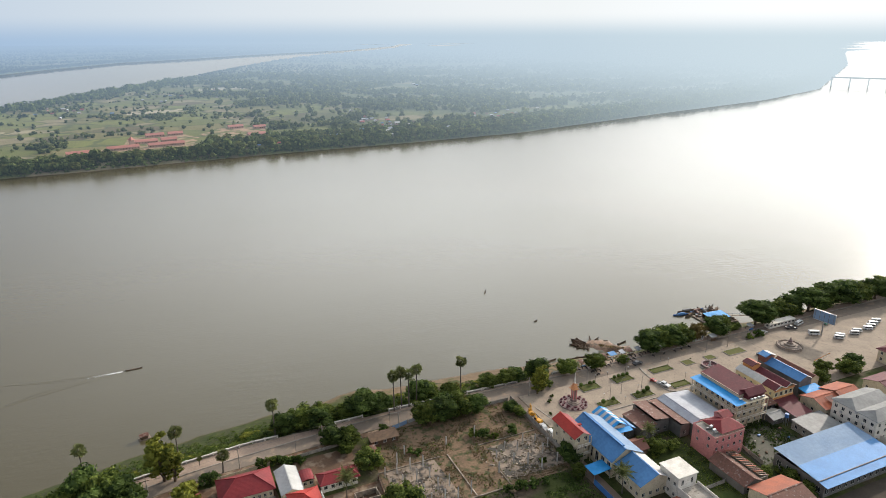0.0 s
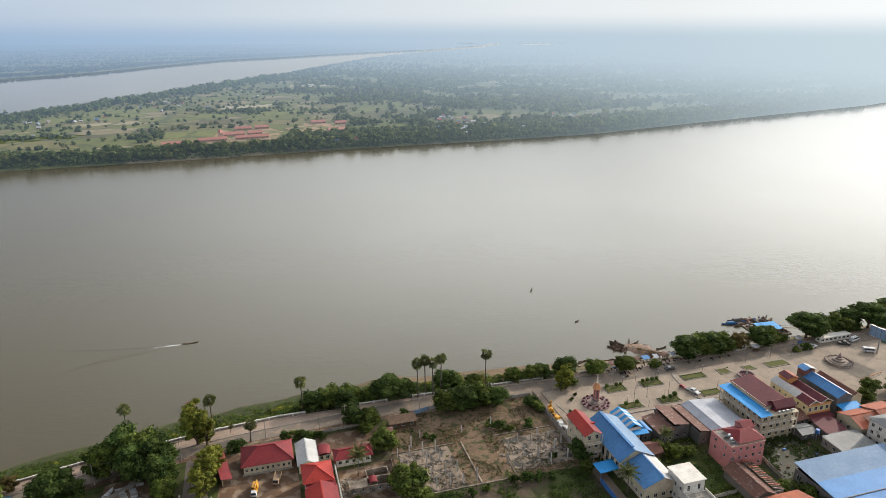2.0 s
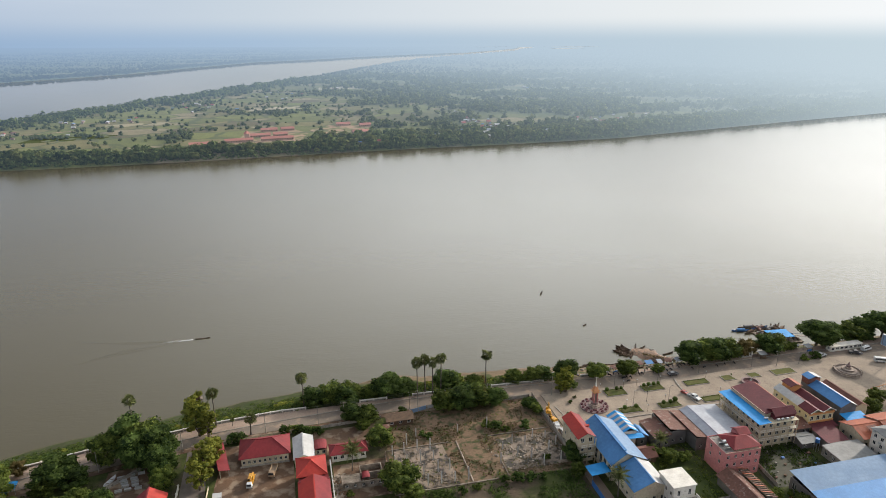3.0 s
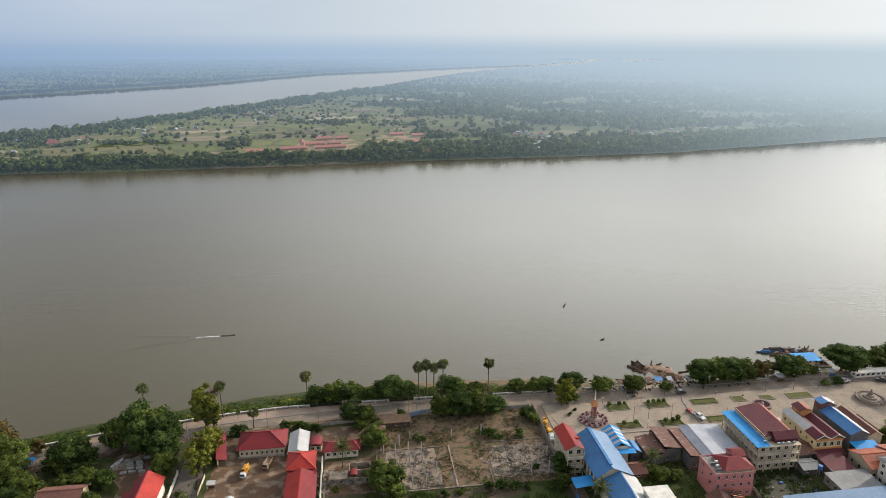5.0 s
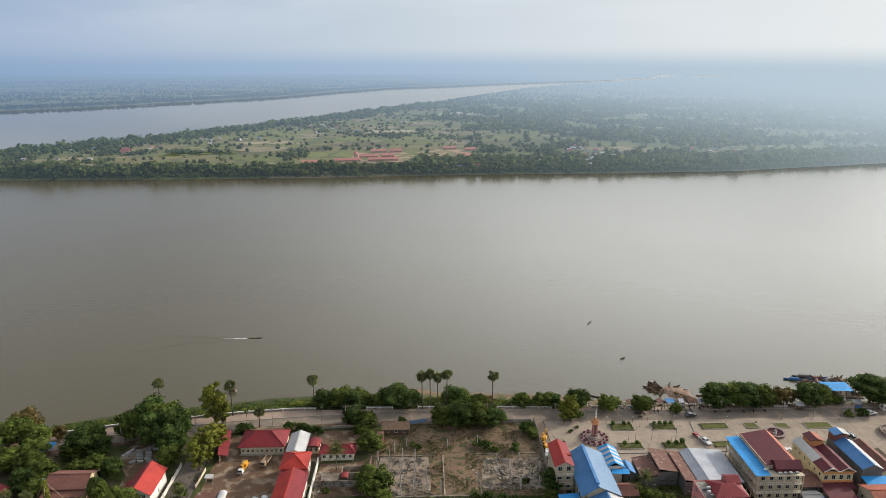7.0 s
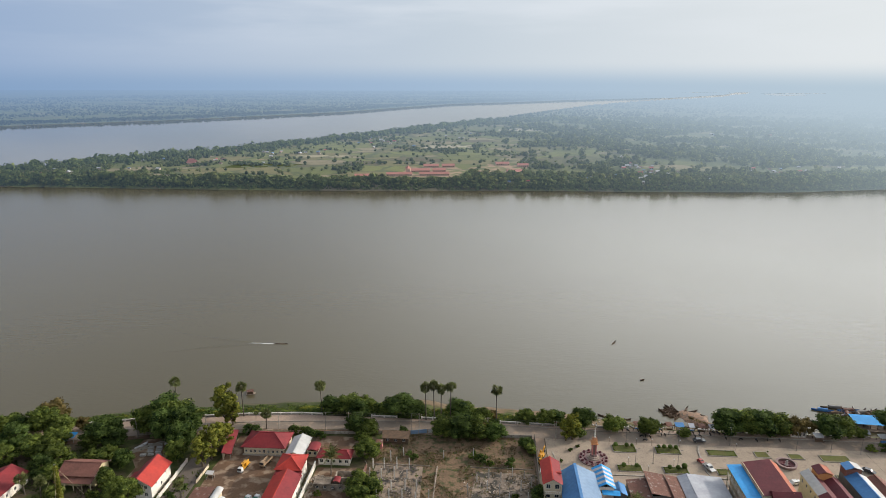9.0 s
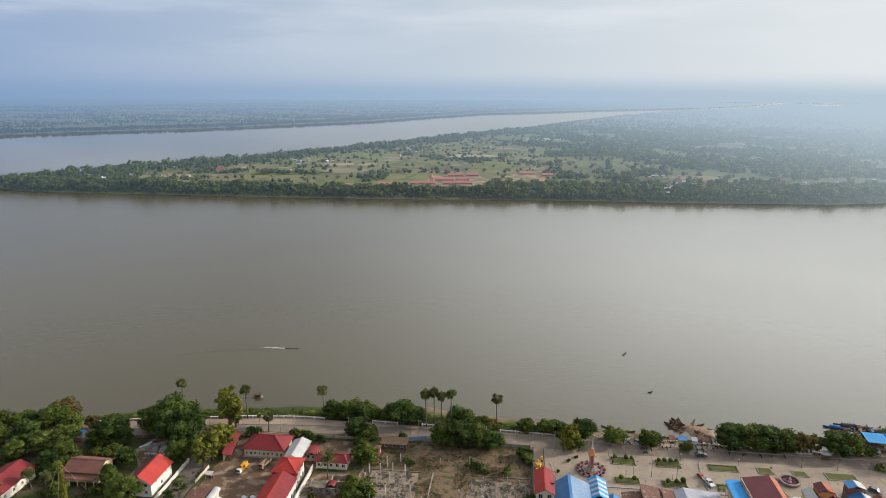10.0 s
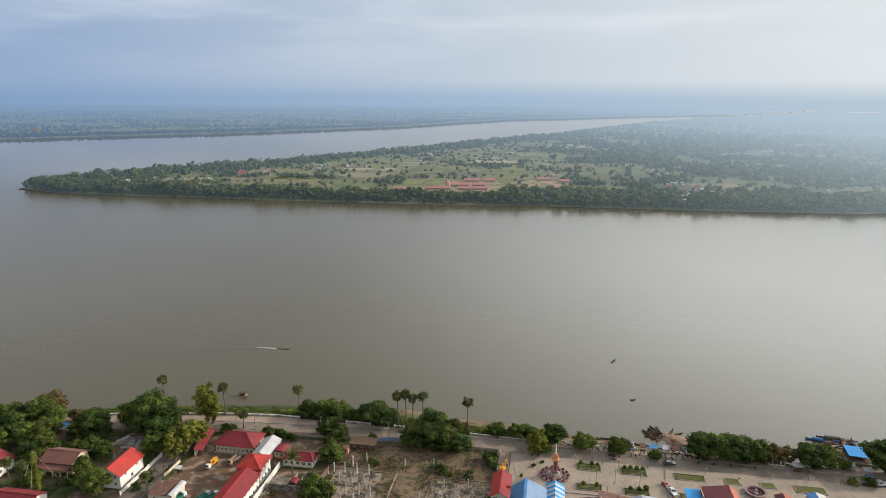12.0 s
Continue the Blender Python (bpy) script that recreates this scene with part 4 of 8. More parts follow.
# weeds and litter-fine scrub on open ground
def bank_scrub():
    r = np.random.default_rng(91)
    for name, mat, label, n in (("bank_scrub", LEAF_DARK, "dark green scrub on the river bank", 1700), ("bank_grass", LEAF_MID, "green reeds on the river bank", 700)):
        cs, rs = [], []
        for _ in range(n):
            x = r.uniform(-110, 130)
            u = 0.03 + (0.75 if x < 45 else 0.5) * r.random() ** 1.3
            y = bank_top(x) * (1 - u) + bank_foot(x) * u
            s = r.uniform(0.5, 1.5) * (1.1 - 0.8 * u)
            cs.append((x, y, float(land_height(np.array(x), np.array(y))) + s * 0.4))
            rs.append(s)
        tagged(part(name, leaf_mesh(name, cs, rs, 60, 0.2, 0.7, False, n), mat, None), label, "scrub", "", "stuff")


bank_scrub()


def weeds(name, outline, n, material, label, seed, low=0.08, high=0.32):
    r = np.random.default_rng(seed)
    (x0, y0), (x1, y1) = outline
    cs, rs = [], []
    while len(cs) < n:
        x, y = r.uniform(x0, x1), r.uniform(y0, y1)
        if noise.noise((x * 0.12, y * 0.12, seed)) + 0.5 * noise.noise((x * 0.4, y * 0.4, seed)) < r.uniform(-0.15, 0.35):
            continue
        s = r.uniform(low, high)
        cs.append((x, y, s * 0.5 + 0.05))
        rs.append(s)
    tagged(part(name, leaf_mesh(name, cs, rs, 10, 0.2, 0.7, False, seed), material, None), label, "weeds", "", "stuff")


weeds("weeds", ((51, 144), (108, 186)), 420, LEAF_MID, "green weeds over the empty lot", 3, 0.15, 0.6)
weeds("dry_weeds", ((51, 144), (108, 186)), 3600, LEAF_STRAW, "dry straw-coloured weeds over the empty lot", 4, 0.06, 0.24)
weeds("weeds", ((54, 112), (108, 143)), 4600, LEAF_DARK, "dark undergrowth below the lot", 5, 0.2, 0.75)
weeds("weeds", ((-95, 128), (-36, 170)), 2200, LEAF_DARK, "undergrowth below the western trees", 6, 0.15, 0.6)
weeds("weeds", ((164, 120), (186, 138)), 1500, LEAF_DARK, "weeds in the back yard", 7, 0.1, 0.45)
weeds("weeds", ((131, 98), (150, 146)), 1500, LEAF_MID, "long grass between the houses", 8, 0.1, 0.35)
weeds("weeds", ((-13, 120), (-6, 160)), 300, LEAF_MID, "weeds along the lane", 9, 0.1, 0.3)

for i, (x, y, h) in enumerate(((-31.4, 194.6, 15.4), (-5, 195.2, 12.8), (25.6, 199.5, 12.6), (67.8, 197.4, 14.2), (71, 198.2, 14.6), (73.6, 197.6, 13.4), (77.2, 199.4, 14.2), (95.4, 199.5, 13.9))):
    p = sugar_palm(60 + i, h)
    p.matrix_basis = pose(x, y, float(land_height(np.array(x), np.array(y))), 0, 0, i * 50)
first = fan_palm(6.4)
first.matrix_basis = pose(7, 186.8, 0)
for x, y, s in ((-6.5, 143, 0.8), (-58, 141, 0.95), (-51.5, 139.5, 0.95), (0.5, 193.5, 0.42)):
    copy_thing(first, scaled(x, y, 0, s, x * 13))
first = coconut_palm(7.2, 4.0)
first.matrix_basis = pose(38.8, 158.6, 0)
copy_thing(first, scaled(114.4, 127.5, 0, 0.95, 70))
copy_thing(first, scaled(137.5, 143.5, 0, 0.75, 20))


def far_trees(name, spots, sizes, material, label, leaves, seed, tall=0.85):
    """Woods too far off to count: for each tree a few lumpy masses with ragged leaves on them."""
    r = np.random.default_rng(seed)
    base = bmesh.new()
    bmesh.ops.create_icosphere(base, subdivisions=1, radius=1.0)
    bv = np.array([v.co[:] for v in base.verts])
    bf = np.array([[v.index for v in f.verts] for f in base.faces])
    base.free()
    V, F3, F4, k = [], [], [], 0
    for (x, y, z), s in zip(spots, sizes):
        for j in range(2 if leaves else 1):
            off = r.uniform(-0.45, 0.45, 3) * s * (1 if j else 0.2)
            w = bv * (1 + r.uniform(-0.3, 0.3, (len(bv), 1))) * s * (0.36 if j else 0.46) * np.array((1, 1, tall))
            V.append(w + np.array((x, y, z + s * 0.42)) + off)
            F3.append(bf + k)
            k += len(bv)
        if leaves:
            d = r.normal(size=(leaves, 3))
            d /= np.linalg.norm(d, axis=1)[:, None]
            d[:, 2] = np.where(d[:, 2] < -0.4, -d[:, 2], d[:, 2])
            c = np.array((x, y, z + s * 0.45)) + d * s * r.uniform(0.42, 0.72, (leaves, 1)) * np.array((1, 1, tall))
            a = np.cross(d, r.normal(size=(leaves, 3)))
            a /= np.linalg.norm(a, axis=1)[:, None] + 1e-6
            b = np.cross(d + r.normal(size=(leaves, 3)) * 0.4, a)
            e = s * 0.17 * r.uniform(0.6, 1.3, (leaves, 1))
            V.append(np.stack((c - a * e, c - b * e, c + a * e, c + b * e), 1).reshape(-1, 3))
            F4.append(np.arange(leaves * 4).reshape(-1, 4) + k)
            k += leaves * 4
    me = bpy.data.meshes.new(name)
    faces = np.concatenate(F3).tolist() + (np.concatenate(F4).tolist() if F4 else [])
    me.from_pydata(np.concatenate(V).tolist(), [], faces)
    return tagged(part(name, me, material, None), label, "woods", "", "stuff")


def far_palms(name, spots, material, label, seed):
    """Palms on the far shore: thin leaning trunks with drooping star crowns."""
    r = np.random.default_rng(seed)
    V, F = [], []
    for x, y, z in spots:
        h, lean = r.uniform(6, 10), r.uniform(-0.8, 0.8, 2)
        k = len(V)
        V += [(x - 0.22, y, z), (x + 0.22, y, z), (x + lean[0] + 0.15, y + lean[1], z + h), (x + lean[0] - 0.15, y + lean[1], z + h), (x, y - 0.22, z), (x, y + 0.22, z), (x + lean[0], y + lean[1] + 0.15, z + h), (x + lean[0], y + lean[1] - 0.15, z + h)]
        F += [(k, k + 1, k + 2, k + 3), (k + 4, k + 5, k + 6, k + 7)]
        for i in range(13):
            a, reach, lift = r.uniform(0, math.tau), r.uniform(2.2, 3.4), r.uniform(-0.3, 1.2)
            c, q = math.cos(a), math.sin(a)
            k = len(V)
            ox, oy, oz = x + lean[0], y + lean[1], z + h
            V += [(ox, oy, oz), (ox + c * reach * 0.55 - q * 0.5, oy + q * reach * 0.55 + c * 0.5, oz + lift), (ox + c * reach, oy + q * reach, oz + lift - 1.4), (ox + c * reach * 0.55 + q * 0.5, oy + q * reach * 0.55 - c * 0.5, oz + lift)]
            F.append((k, k + 1, k + 2, k + 3))
    me = bpy.data.meshes.new(name)
    me.from_pydata(V, [], F)
    return tagged(part(name, me, material, None), label, "palms", "", "stuff")


def village_spots():
    r = np.random.default_rng(77)
    spots = []
    for cx, cy, sx, sy, n in ((310, 905, 26, 45, 46), (520, 925, 22, 16, 14), (-330, 985, 60, 26, 7), (-270, 1090, 50, 40, 12), (-430, 850, 45, 22, 9), (130, 800, 20, 6, 4), (250, 830, 50, 14, 12), (680, 960, 60, 30, 8), (-130, 1290, 60, 60, 16), (30, 1480, 90, 90, 10), (620, 1480, 80, 40, 5)):
        for _ in range(n):
            x, y = cx + r.normal() * sx, cy + r.normal() * sy
            if y > isle_near(x) + 14 and x > isle_far(y) + 14 and all(abs(x - a) + abs(y - b) > 11 for a, b in spots):
                spots.append((x, y))
    return spots


VILLAGE = village_spots()


def isle_woods():
    r = np.random.default_rng(21)
    homes = np.array(VILLAGE)

    def clear(x, y, gap=6.0):
        """Whether a spot stands free of the houses and of the view of their fronts."""
        d = homes - (x, y)
        return not ((abs(d[:, 0]) < gap) & (d[:, 1] > -5) & (d[:, 1] < 11)).any()

    def ground(x, y):
        return float(land_height(np.array(x), np.array(y)))

    # the wooded rim on the near bank
    near, light = ([], []), ([], [])
    for x in np.arange(-596, 2300, 2.4):
        for _ in range(4 if x < 60 else 5):
            dx = r.uniform(-3, 3)
            dy = 5 + 24 * r.random() if x < 60 else 5 + 80 * r.random() ** 1.9
            y = isle_near(x + dx) + dy
            if x + dx < isle_far(y) + 8 or dy > 14 and not clear(x + dx, y):
                continue
            to = light if r.random() < 0.28 else near
            to[0].append((x + dx, y, ground(x + dx, y) - 0.6))
            big = noise.noise((x * 0.022, dy * 0.08, 1.0))
            to[1].append(r.uniform(3.6, 7.4) * (1.0 + 0.8 * big) + (2.5 if dy > 12 and r.random() < 0.3 else 0))
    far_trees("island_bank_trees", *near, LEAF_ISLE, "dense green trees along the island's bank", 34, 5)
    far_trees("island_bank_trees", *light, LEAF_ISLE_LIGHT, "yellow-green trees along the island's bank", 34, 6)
    # low scrub on the slope down to the water
    spots, sizes = [], []
    for x in np.arange(-590, 1500, 1.9):
        y = isle_near(x) + r.uniform(1.5, 9)
        spots.append((x, y, ground(x, y) - 0.3))
        sizes.append(r.uniform(1.6, 4.2))
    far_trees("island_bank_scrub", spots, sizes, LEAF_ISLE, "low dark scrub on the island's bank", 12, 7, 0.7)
    # the wooded rim on the far side, in two stretches
    for y0, y1, gap, name, label, leaves in ((790, 1900, 3.4, "island_rim_trees", "ragged trees along the island's far side", 26), (1900, 4300, 10, "island_rim_woods", "hazy trees farther along the rim", 8)):
        spots, sizes = [], []
        for y in np.arange(y0, y1, gap):
            for _ in range(4):
                x = isle_far(y) + 6 + r.exponential(16)
                if not clear(x, y):
                    continue
                spots.append((x, y + r.uniform(-5, 5), ISLE_Z - 0.6 - (2 if x < isle_far(y) + 12 else 0)))
                sizes.append(r.uniform(4, 9.0) * (1.5 if r.random() < 0.12 else 1.0) * (1.0 if y < 1900 else 0.6))
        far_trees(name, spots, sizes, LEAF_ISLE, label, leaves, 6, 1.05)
    palms = []
    for _ in range(420):
        y = 792 + 620 * r.random() ** 1.5
        x = isle_far(y) + 8 + r.exponential(26)
        if y > isle_near(x) + 6 and x < 40:
            palms.append((x, y, ISLE_Z - 0.5))
    for _ in range(90):
        x = r.uniform(-560, -330)
        y = isle_near(x) + r.uniform(14, 70)
        if x > isle_far(y) + 8:
            palms.append((x, y, ISLE_Z - 0.5))
    far_palms("island_palms", palms, LEAF_ISLE, "slender palms along the island's western shore", 14)
    # woods, hedges and single trees among the fields, thicker to the east
    green, light = ([], []), ([], [])
    for _ in range(46000):
        y = 785 + 1250 * r.random() ** 1.25
        x = r.uniform(-560, 1500)
        if y < isle_near(x) + 22 or x < isle_far(y) + 20:
            continue
        if -92 < x < 60 and 812 < y < 960 or 80 < x < 150 and 845 < y < 975 or not clear(x, y):
            continue
        wood = noise.noise((x * 0.006, y * 0.010, 2.0)) + 0.6 * noise.noise((x * 0.022, y * 0.04, 5.0))
        dense = np.clip((x - 40 + (y - 900) * 0.15) / 330, 0.0, 1.0)
        tip = np.clip((-330 - x) / 60, 0, 1) * 0.55
        row = abs(noise.noise((x * 0.004, y * 0.017, 8.0))) < 0.018 and x < 350
        if wood < 0.40 - 0.44 * dense - tip and not row and r.random() > 0.035:
            continue
        to = light if r.random() < 0.36 else green
        to[0].append((x, y, ISLE_Z - 0.4))
        to[1].append(r.uniform(2.6, 6.0) if dense < 0.4 else r.uniform(3.5, 7.5) + (r.random() < 0.07) * 4.5)
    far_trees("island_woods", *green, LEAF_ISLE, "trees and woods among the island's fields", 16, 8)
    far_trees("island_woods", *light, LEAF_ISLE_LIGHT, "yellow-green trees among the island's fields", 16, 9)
    # far woods along the island and beyond the second arm
    spots, sizes = [], []
    for _ in range(26000):
        y = 1100 + 3700 * r.random() ** 1.2
        x = r.uniform(40, 4500)
        if y < isle_near(x) + 10 or x < isle_far(y) + (60 if y > 2300 else 12) or (y < 2000 and x < 1450):
            continue
        if noise.noise((x * 0.005, y * 0.003, 3.0)) < -0.18 and r.random() < 0.85:
            continue
        if any(abs(x - cx - 0.42 * (y - cy)) < rx + 45 and -620 < y - cy < ry + 30 for cx, cy, rx, ry in ((1600, 4790, 150, 45), (1930, 4300, 115, 75), (2120, 4640, 200, 30))):
            continue
        spots.append((x, y, ISLE_Z - 0.5))
        sizes.append(r.uniform(5, 10))
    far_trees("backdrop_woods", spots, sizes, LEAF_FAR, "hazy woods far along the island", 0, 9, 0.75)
    spots, sizes = [], []
    for _ in range(30000):
        x = r.uniform(-2900, 1900)
        deep = 2700 * r.random() ** 1.6
        y = far_bank(x) + 6 + deep
        if noise.noise((x * 0.0022, y * 0.007, 9.0)) + 0.4 * noise.noise((x * 0.01, y * 0.02, 3.0)) < -0.12 and deep > 60 or y > 4950:
            continue
        spots.append((x, y, ISLE_Z - 1.0))
        sizes.append(r.uniform(4, 9))
    for x in np.arange(-2900, 1800, 4):
        for _ in range(3):
            y = far_bank(x) + r.uniform(6, 40)
            spots.append((x + r.uniform(-3, 3), y, ground(x, y) - 1))
            sizes.append(r.uniform(4, 9))
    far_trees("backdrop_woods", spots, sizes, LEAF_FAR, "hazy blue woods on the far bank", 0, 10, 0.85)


isle_woods()

# ---- buildings ----
PANES = {}


def window_in(parent, m, w, h, bars=1):
    """A framed window of w by h in the plane x-z, its sill at the origin of m, facing -y."""
    key = (round(w, 2), round(h, 2), bars)
    if key not in PANES:
        f = 0.07
        fr = boxes((-w / 2, -0.03, 0, -w / 2 + f, 0.05, h), (w / 2 - f, -0.03, 0, w / 2, 0.05, h), (-w / 2 + f, -0.03, 0, w / 2 - f, 0.05, f), (-w / 2 + f, -0.03, h - f, w / 2 - f, 0.05, h))
        for k in range(bars):
            x = -w / 2 + w * (k + 1) / (bars + 1)
            box(fr, x - 0.025, -0.02, f, x + 0.025, 0.04, h - f)
        me = bpy.data.meshes.new("window")
        fr.to_mesh(me)
        fr.free()
        me.materials.append(FRAME)
        gl = boxes((-w / 2 + f, 0.02, f, w / 2 - f, 0.035, h - f))
        pm = bpy.data.meshes.new("pane")
        gl.to_mesh(pm)
        gl.free()
        pm.materials.append(GLASS)
        PANES[key] = (me, pm)
    me, pm = PANES[key]
    ob = new("window", me)
    ob.parent = parent
    ob.matrix_basis = m
    pane = new("pane", pm)
    pane.parent = ob
    return ob


def wall_run(bm, m, length, height, rows, thick=0.2):
    """One wall along x from 0, facing -y, with openings cut right through it. rows: (sill height, count, width, height). Returns the openings' poses."""
    out, z = [], 0.0
    for sill, n, w, h in sorted(rows):
        box(bm, 0, 0, z, length, thick, sill, m)
        pitch = length / n
        x = 0.0
        for k in range(n):
            c = pitch * (k + 0.5)
            box(bm, x, 0, sill, c - w / 2, thick, sill + h, m)
            x = c + w / 2
            out.append((m @ pose(c, 0.09, sill), w, h))
        box(bm, x, 0, sill, length, thick, sill + h, m)
        z = sill + h
    box(bm, 0, 0, z, length, thick, height, m)
    return out


def shell(b, w, d, h, material, front=(), right=(), back=(), left=(), name="wall", z=0.0):
    """Four walls with thickness round w by d, each with its rows of windows; front faces -y."""
    t = 0.2
    runs = ((pose(0, 0, z), w, front), (pose(w, t, z, 0, 0, 90), d - 2 * t, right), (pose(w, d, z, 0, 0, 180), w, back), (pose(0, d - t, z, 0, 0, -90), d - 2 * t, left))
    for m, length, rows in runs:
        bm = bmesh.new()
        spots = wall_run(bm, m, length, h, rows, t)
        part(name, bm, material, b)
        for at, ww, hh in spots:
            window_in(b, at, ww, hh, 1 if ww > 0.7 else 0)


def gable(b, w, d, h, rise, along, material, over=0.5, other=None, thick=0.09, ends=None, ridge_at=0.5, name="roof_slope"):
    """A two-sided roof over w by d from height h, its ridge along x or y; gable walls of the material ends."""
    o = over
    if along == "y":
        r = w * ridge_at
        dl, dr = rise / r * o, rise / (w - r) * o
        quads = ([(-o, -o, h - dl), (r, -o, h + rise), (r, d + o, h + rise), (-o, d + o, h - dl)], [(r, -o, h + rise), (w + o, -o, h - dr), (w + o, d + o, h - dr), (r, d + o, h + rise)])
        tri = [[(0.02, y, h - 0.02), (w - 0.02, y, h - 0.02), (r, y, h + rise - 0.12)] for y in (0.0, d - 0.18)]
        cap = [(r - 0.22, -o, h + rise + 0.02), (r + 0.22, d + o, h + rise + 0.09)]
    else:
        r = d * ridge_at
        dl, dr = rise / r * o, rise / (d - r) * o
        quads = ([(-o, -o, h - dl), (w + o, -o, h - dl), (w + o, r, h + rise), (-o, r, h + rise)], [(-o, r, h + rise), (w + o, r, h + rise), (w + o, d + o, h - dr), (-o, d + o, h - dr)])
        tri = [[(x, 0.02, h - 0.02), (x, d - 0.02, h - 0.02), (x, r, h + rise - 0.12)] for x in (0.0, w - 0.18)]
        cap = [(-o, r - 0.22, h + rise + 0.02), (w + o, r + 0.22, h + rise + 0.09)]
    for q, mat in zip(quads, (material, other or material)):
        part(name, slab(bmesh.new(), q, thick), mat, b)
    (x0, y0, z0), (x1, y1, z1) = cap
    part("ridge_cap", boxes((x0, y0, z0 - 0.05, x1, y1, z1)), material, b)
    if ends:
        for t in tri:
            bm = bmesh.new()
            shift = Vector((0, 0.18, 0)) if along == "y" else Vector((0.18, 0, 0))
            a, c = [bm.verts.new(p) for p in t], [bm.verts.new(Vector(p) + shift) for p in t]
            bm.faces.new(a)
            bm.faces.new(c[::-1])
            for k in range(3):
                bm.faces.new((a[k], c[k], c[(k + 1) % 3], a[(k + 1) % 3]))
            bmesh.ops.recalc_face_normals(bm, faces=bm.faces)
            part("gable_wall", bm, ends, b)


def hip(b, w, d, h, rise, material, over=0.6, inset=None, thick=0.09):
    """A hipped roof, its ridge along the longer side."""
    o = over
    k = inset if inset is not None else min(w, d) / 2 + o
    A, B, C, D = (-o, -o, h), (w + o, -o, h), (w + o, d + o, h), (-o, d + o, h)
    if w >= d:
        P, Q = (-o + k, d / 2, h + rise), (w + o - k, d / 2, h + rise)
        faces = ([A, B, Q, P], [B, C, Q], [C, D, P, Q], [D, A, P])
    else:
        P, Q = (w / 2, -o + k, h + rise), (w / 2, d + o - k, h + rise)
        faces = ([A, B, P], [B, C, Q, P], [C, D, Q], [D, A, P, Q])
    for f in faces:
        part("roof_slope", slab(bmesh.new(), f, thick), material, b)
    bm = bmesh.new()
    for p, q in ((A, P), (B, Q), (C, Q), (D, P), (P, Q)) if w >= d else ((A, P), (B, P), (C, Q), (D, Q), (P, Q)):
        tube(bm, [Vector(p) + Vector((0, 0, 0.03)), Vector(q) + Vector((0, 0, 0.03))], [0.13, 0.13], 6)
    part("ridge_cap", bm, material, b)
    part("ceiling", boxes((0.2, 0.2, h - 0.15, w - 0.2, d - 0.2, h - 0.05)), WHITEWALL, b)


def lean(b, w, d, h0, h1, along, material, over=0.4, thick=0.08, name="roof_slope", x=0.0, y=0.0):
    """A single slope: from height h0 at the low x (or y) side to h1 at the other."""
    o = over
    if along == "x":
        q = [(x - o, y - o, h0), (x + w + o, y - o, h1), (x + w + o, y + d + o, h1), (x - o, y + d + o, h0)]
    else:
        q = [(x - o, y - o, h0), (x + w + o, y - o, h0), (x + w + o, y + d + o, h1), (x - o, y + d + o, h1)]
    return part(name, slab(bmesh.new(), q, thick), material, b)


def deck(b, w, d, z, material, over=0.0, thick=0.2, name="floor_slab"):
    return part(name, boxes((-over, -over, z - thick, w + over, d + over, z)), material, b)


def vault(x0, x1, y0, y1, z, rise, thick=0.07, n=8):
    """A half-round sheet from x0 to x1, its axis along y."""
    bm = bmesh.new()
    rows = []
    for k in range(n + 1):
        a = math.pi * k / n
        x, up = (x0 + x1) / 2 - math.cos(a) * (x1 - x0) / 2, math.sin(a)
        rows.append([bm.verts.new(p) for p in ((x, y0, z + up * rise), (x, y1, z + up * rise), (x, y1, z + up * rise - thick), (x, y0, z + up * rise - thick))])
    for a, c in zip(rows, rows[1:]):
        for k in range(4):
            bm.faces.new((a[k], a[(k + 1) % 4], c[(k + 1) % 4], c[k]))
    bm.faces.new(rows[0])
    bm.faces.new(rows[-1][::-1])
    bmesh.ops.recalc_face_normals(bm, faces=bm.faces)
    return bm


def railing(b, x0, y0, x1, y1, z, h=0.9, step=0.6, material=None):
    """A balustrade from one corner to the other, as one mesh of rails and balusters."""
    material = material or WHITEWALL
    L = math.hypot(x1 - x0, y1 - y0)
    a = math.degrees(math.atan2(y1 - y0, x1 - x0))
    m = pose(x0, y0, z, 0, 0, a)
    bm = boxes((0, -0.06, h - 0.1, L, 0.06, h), (0, -0.05, 0, L, 0.05, 0.12), m=m)
    n = max(2, int(L / step))
    for k in range(n + 1):
        box(bm, L * k / n - 0.05, -0.05, 0.12, L * k / n + 0.05, 0.05, h - 0.1, m)
    part("balustrade", bm, material, b)


def house(x0, y0, x1, y1, label, name="house", turn=0.0, category="house", group="houses of the town"):
    b = thing(name, pose(x0, y0, 0, 0, 0, turn), label, category, group)
    return b, x1 - x0, y1 - y0


def tank(b, x, y, z, r=0.5, l=1.2):
    bm = bmesh.new()
    tube(bm, [(x - l / 2, y, z + r), (x - l / 2 + 0.1, y, z + r), (x + l / 2 - 0.1, y, z + r), (x + l / 2, y, z + r)], [r * 0.6, r, r, r * 0.6], 14)
    part("water_tank", bm, STEEL, b)


W1 = lambda n, z=1.0, w=1.0, h=1.2: ((z, n, w, h),)

# the long hipped office in the truck yard
b, w, d = house(4.8, 168.8, 19.4, 178.4, "cream single-storey office with a hipped red roof", "office")
shell(b, w, d, 3.4, CREAM, front=((0.9, 9, 0.8, 1.5),), right=W1(4), left=W1(4), back=W1(6))
hip(b, w, d, 3.4, 3.0, RED_ROOF, 0.8)
part("plinth", boxes((-0.4, -0.6, 0.0, w + 0.4, -0.03, 0.35)), CONCRETE, b)
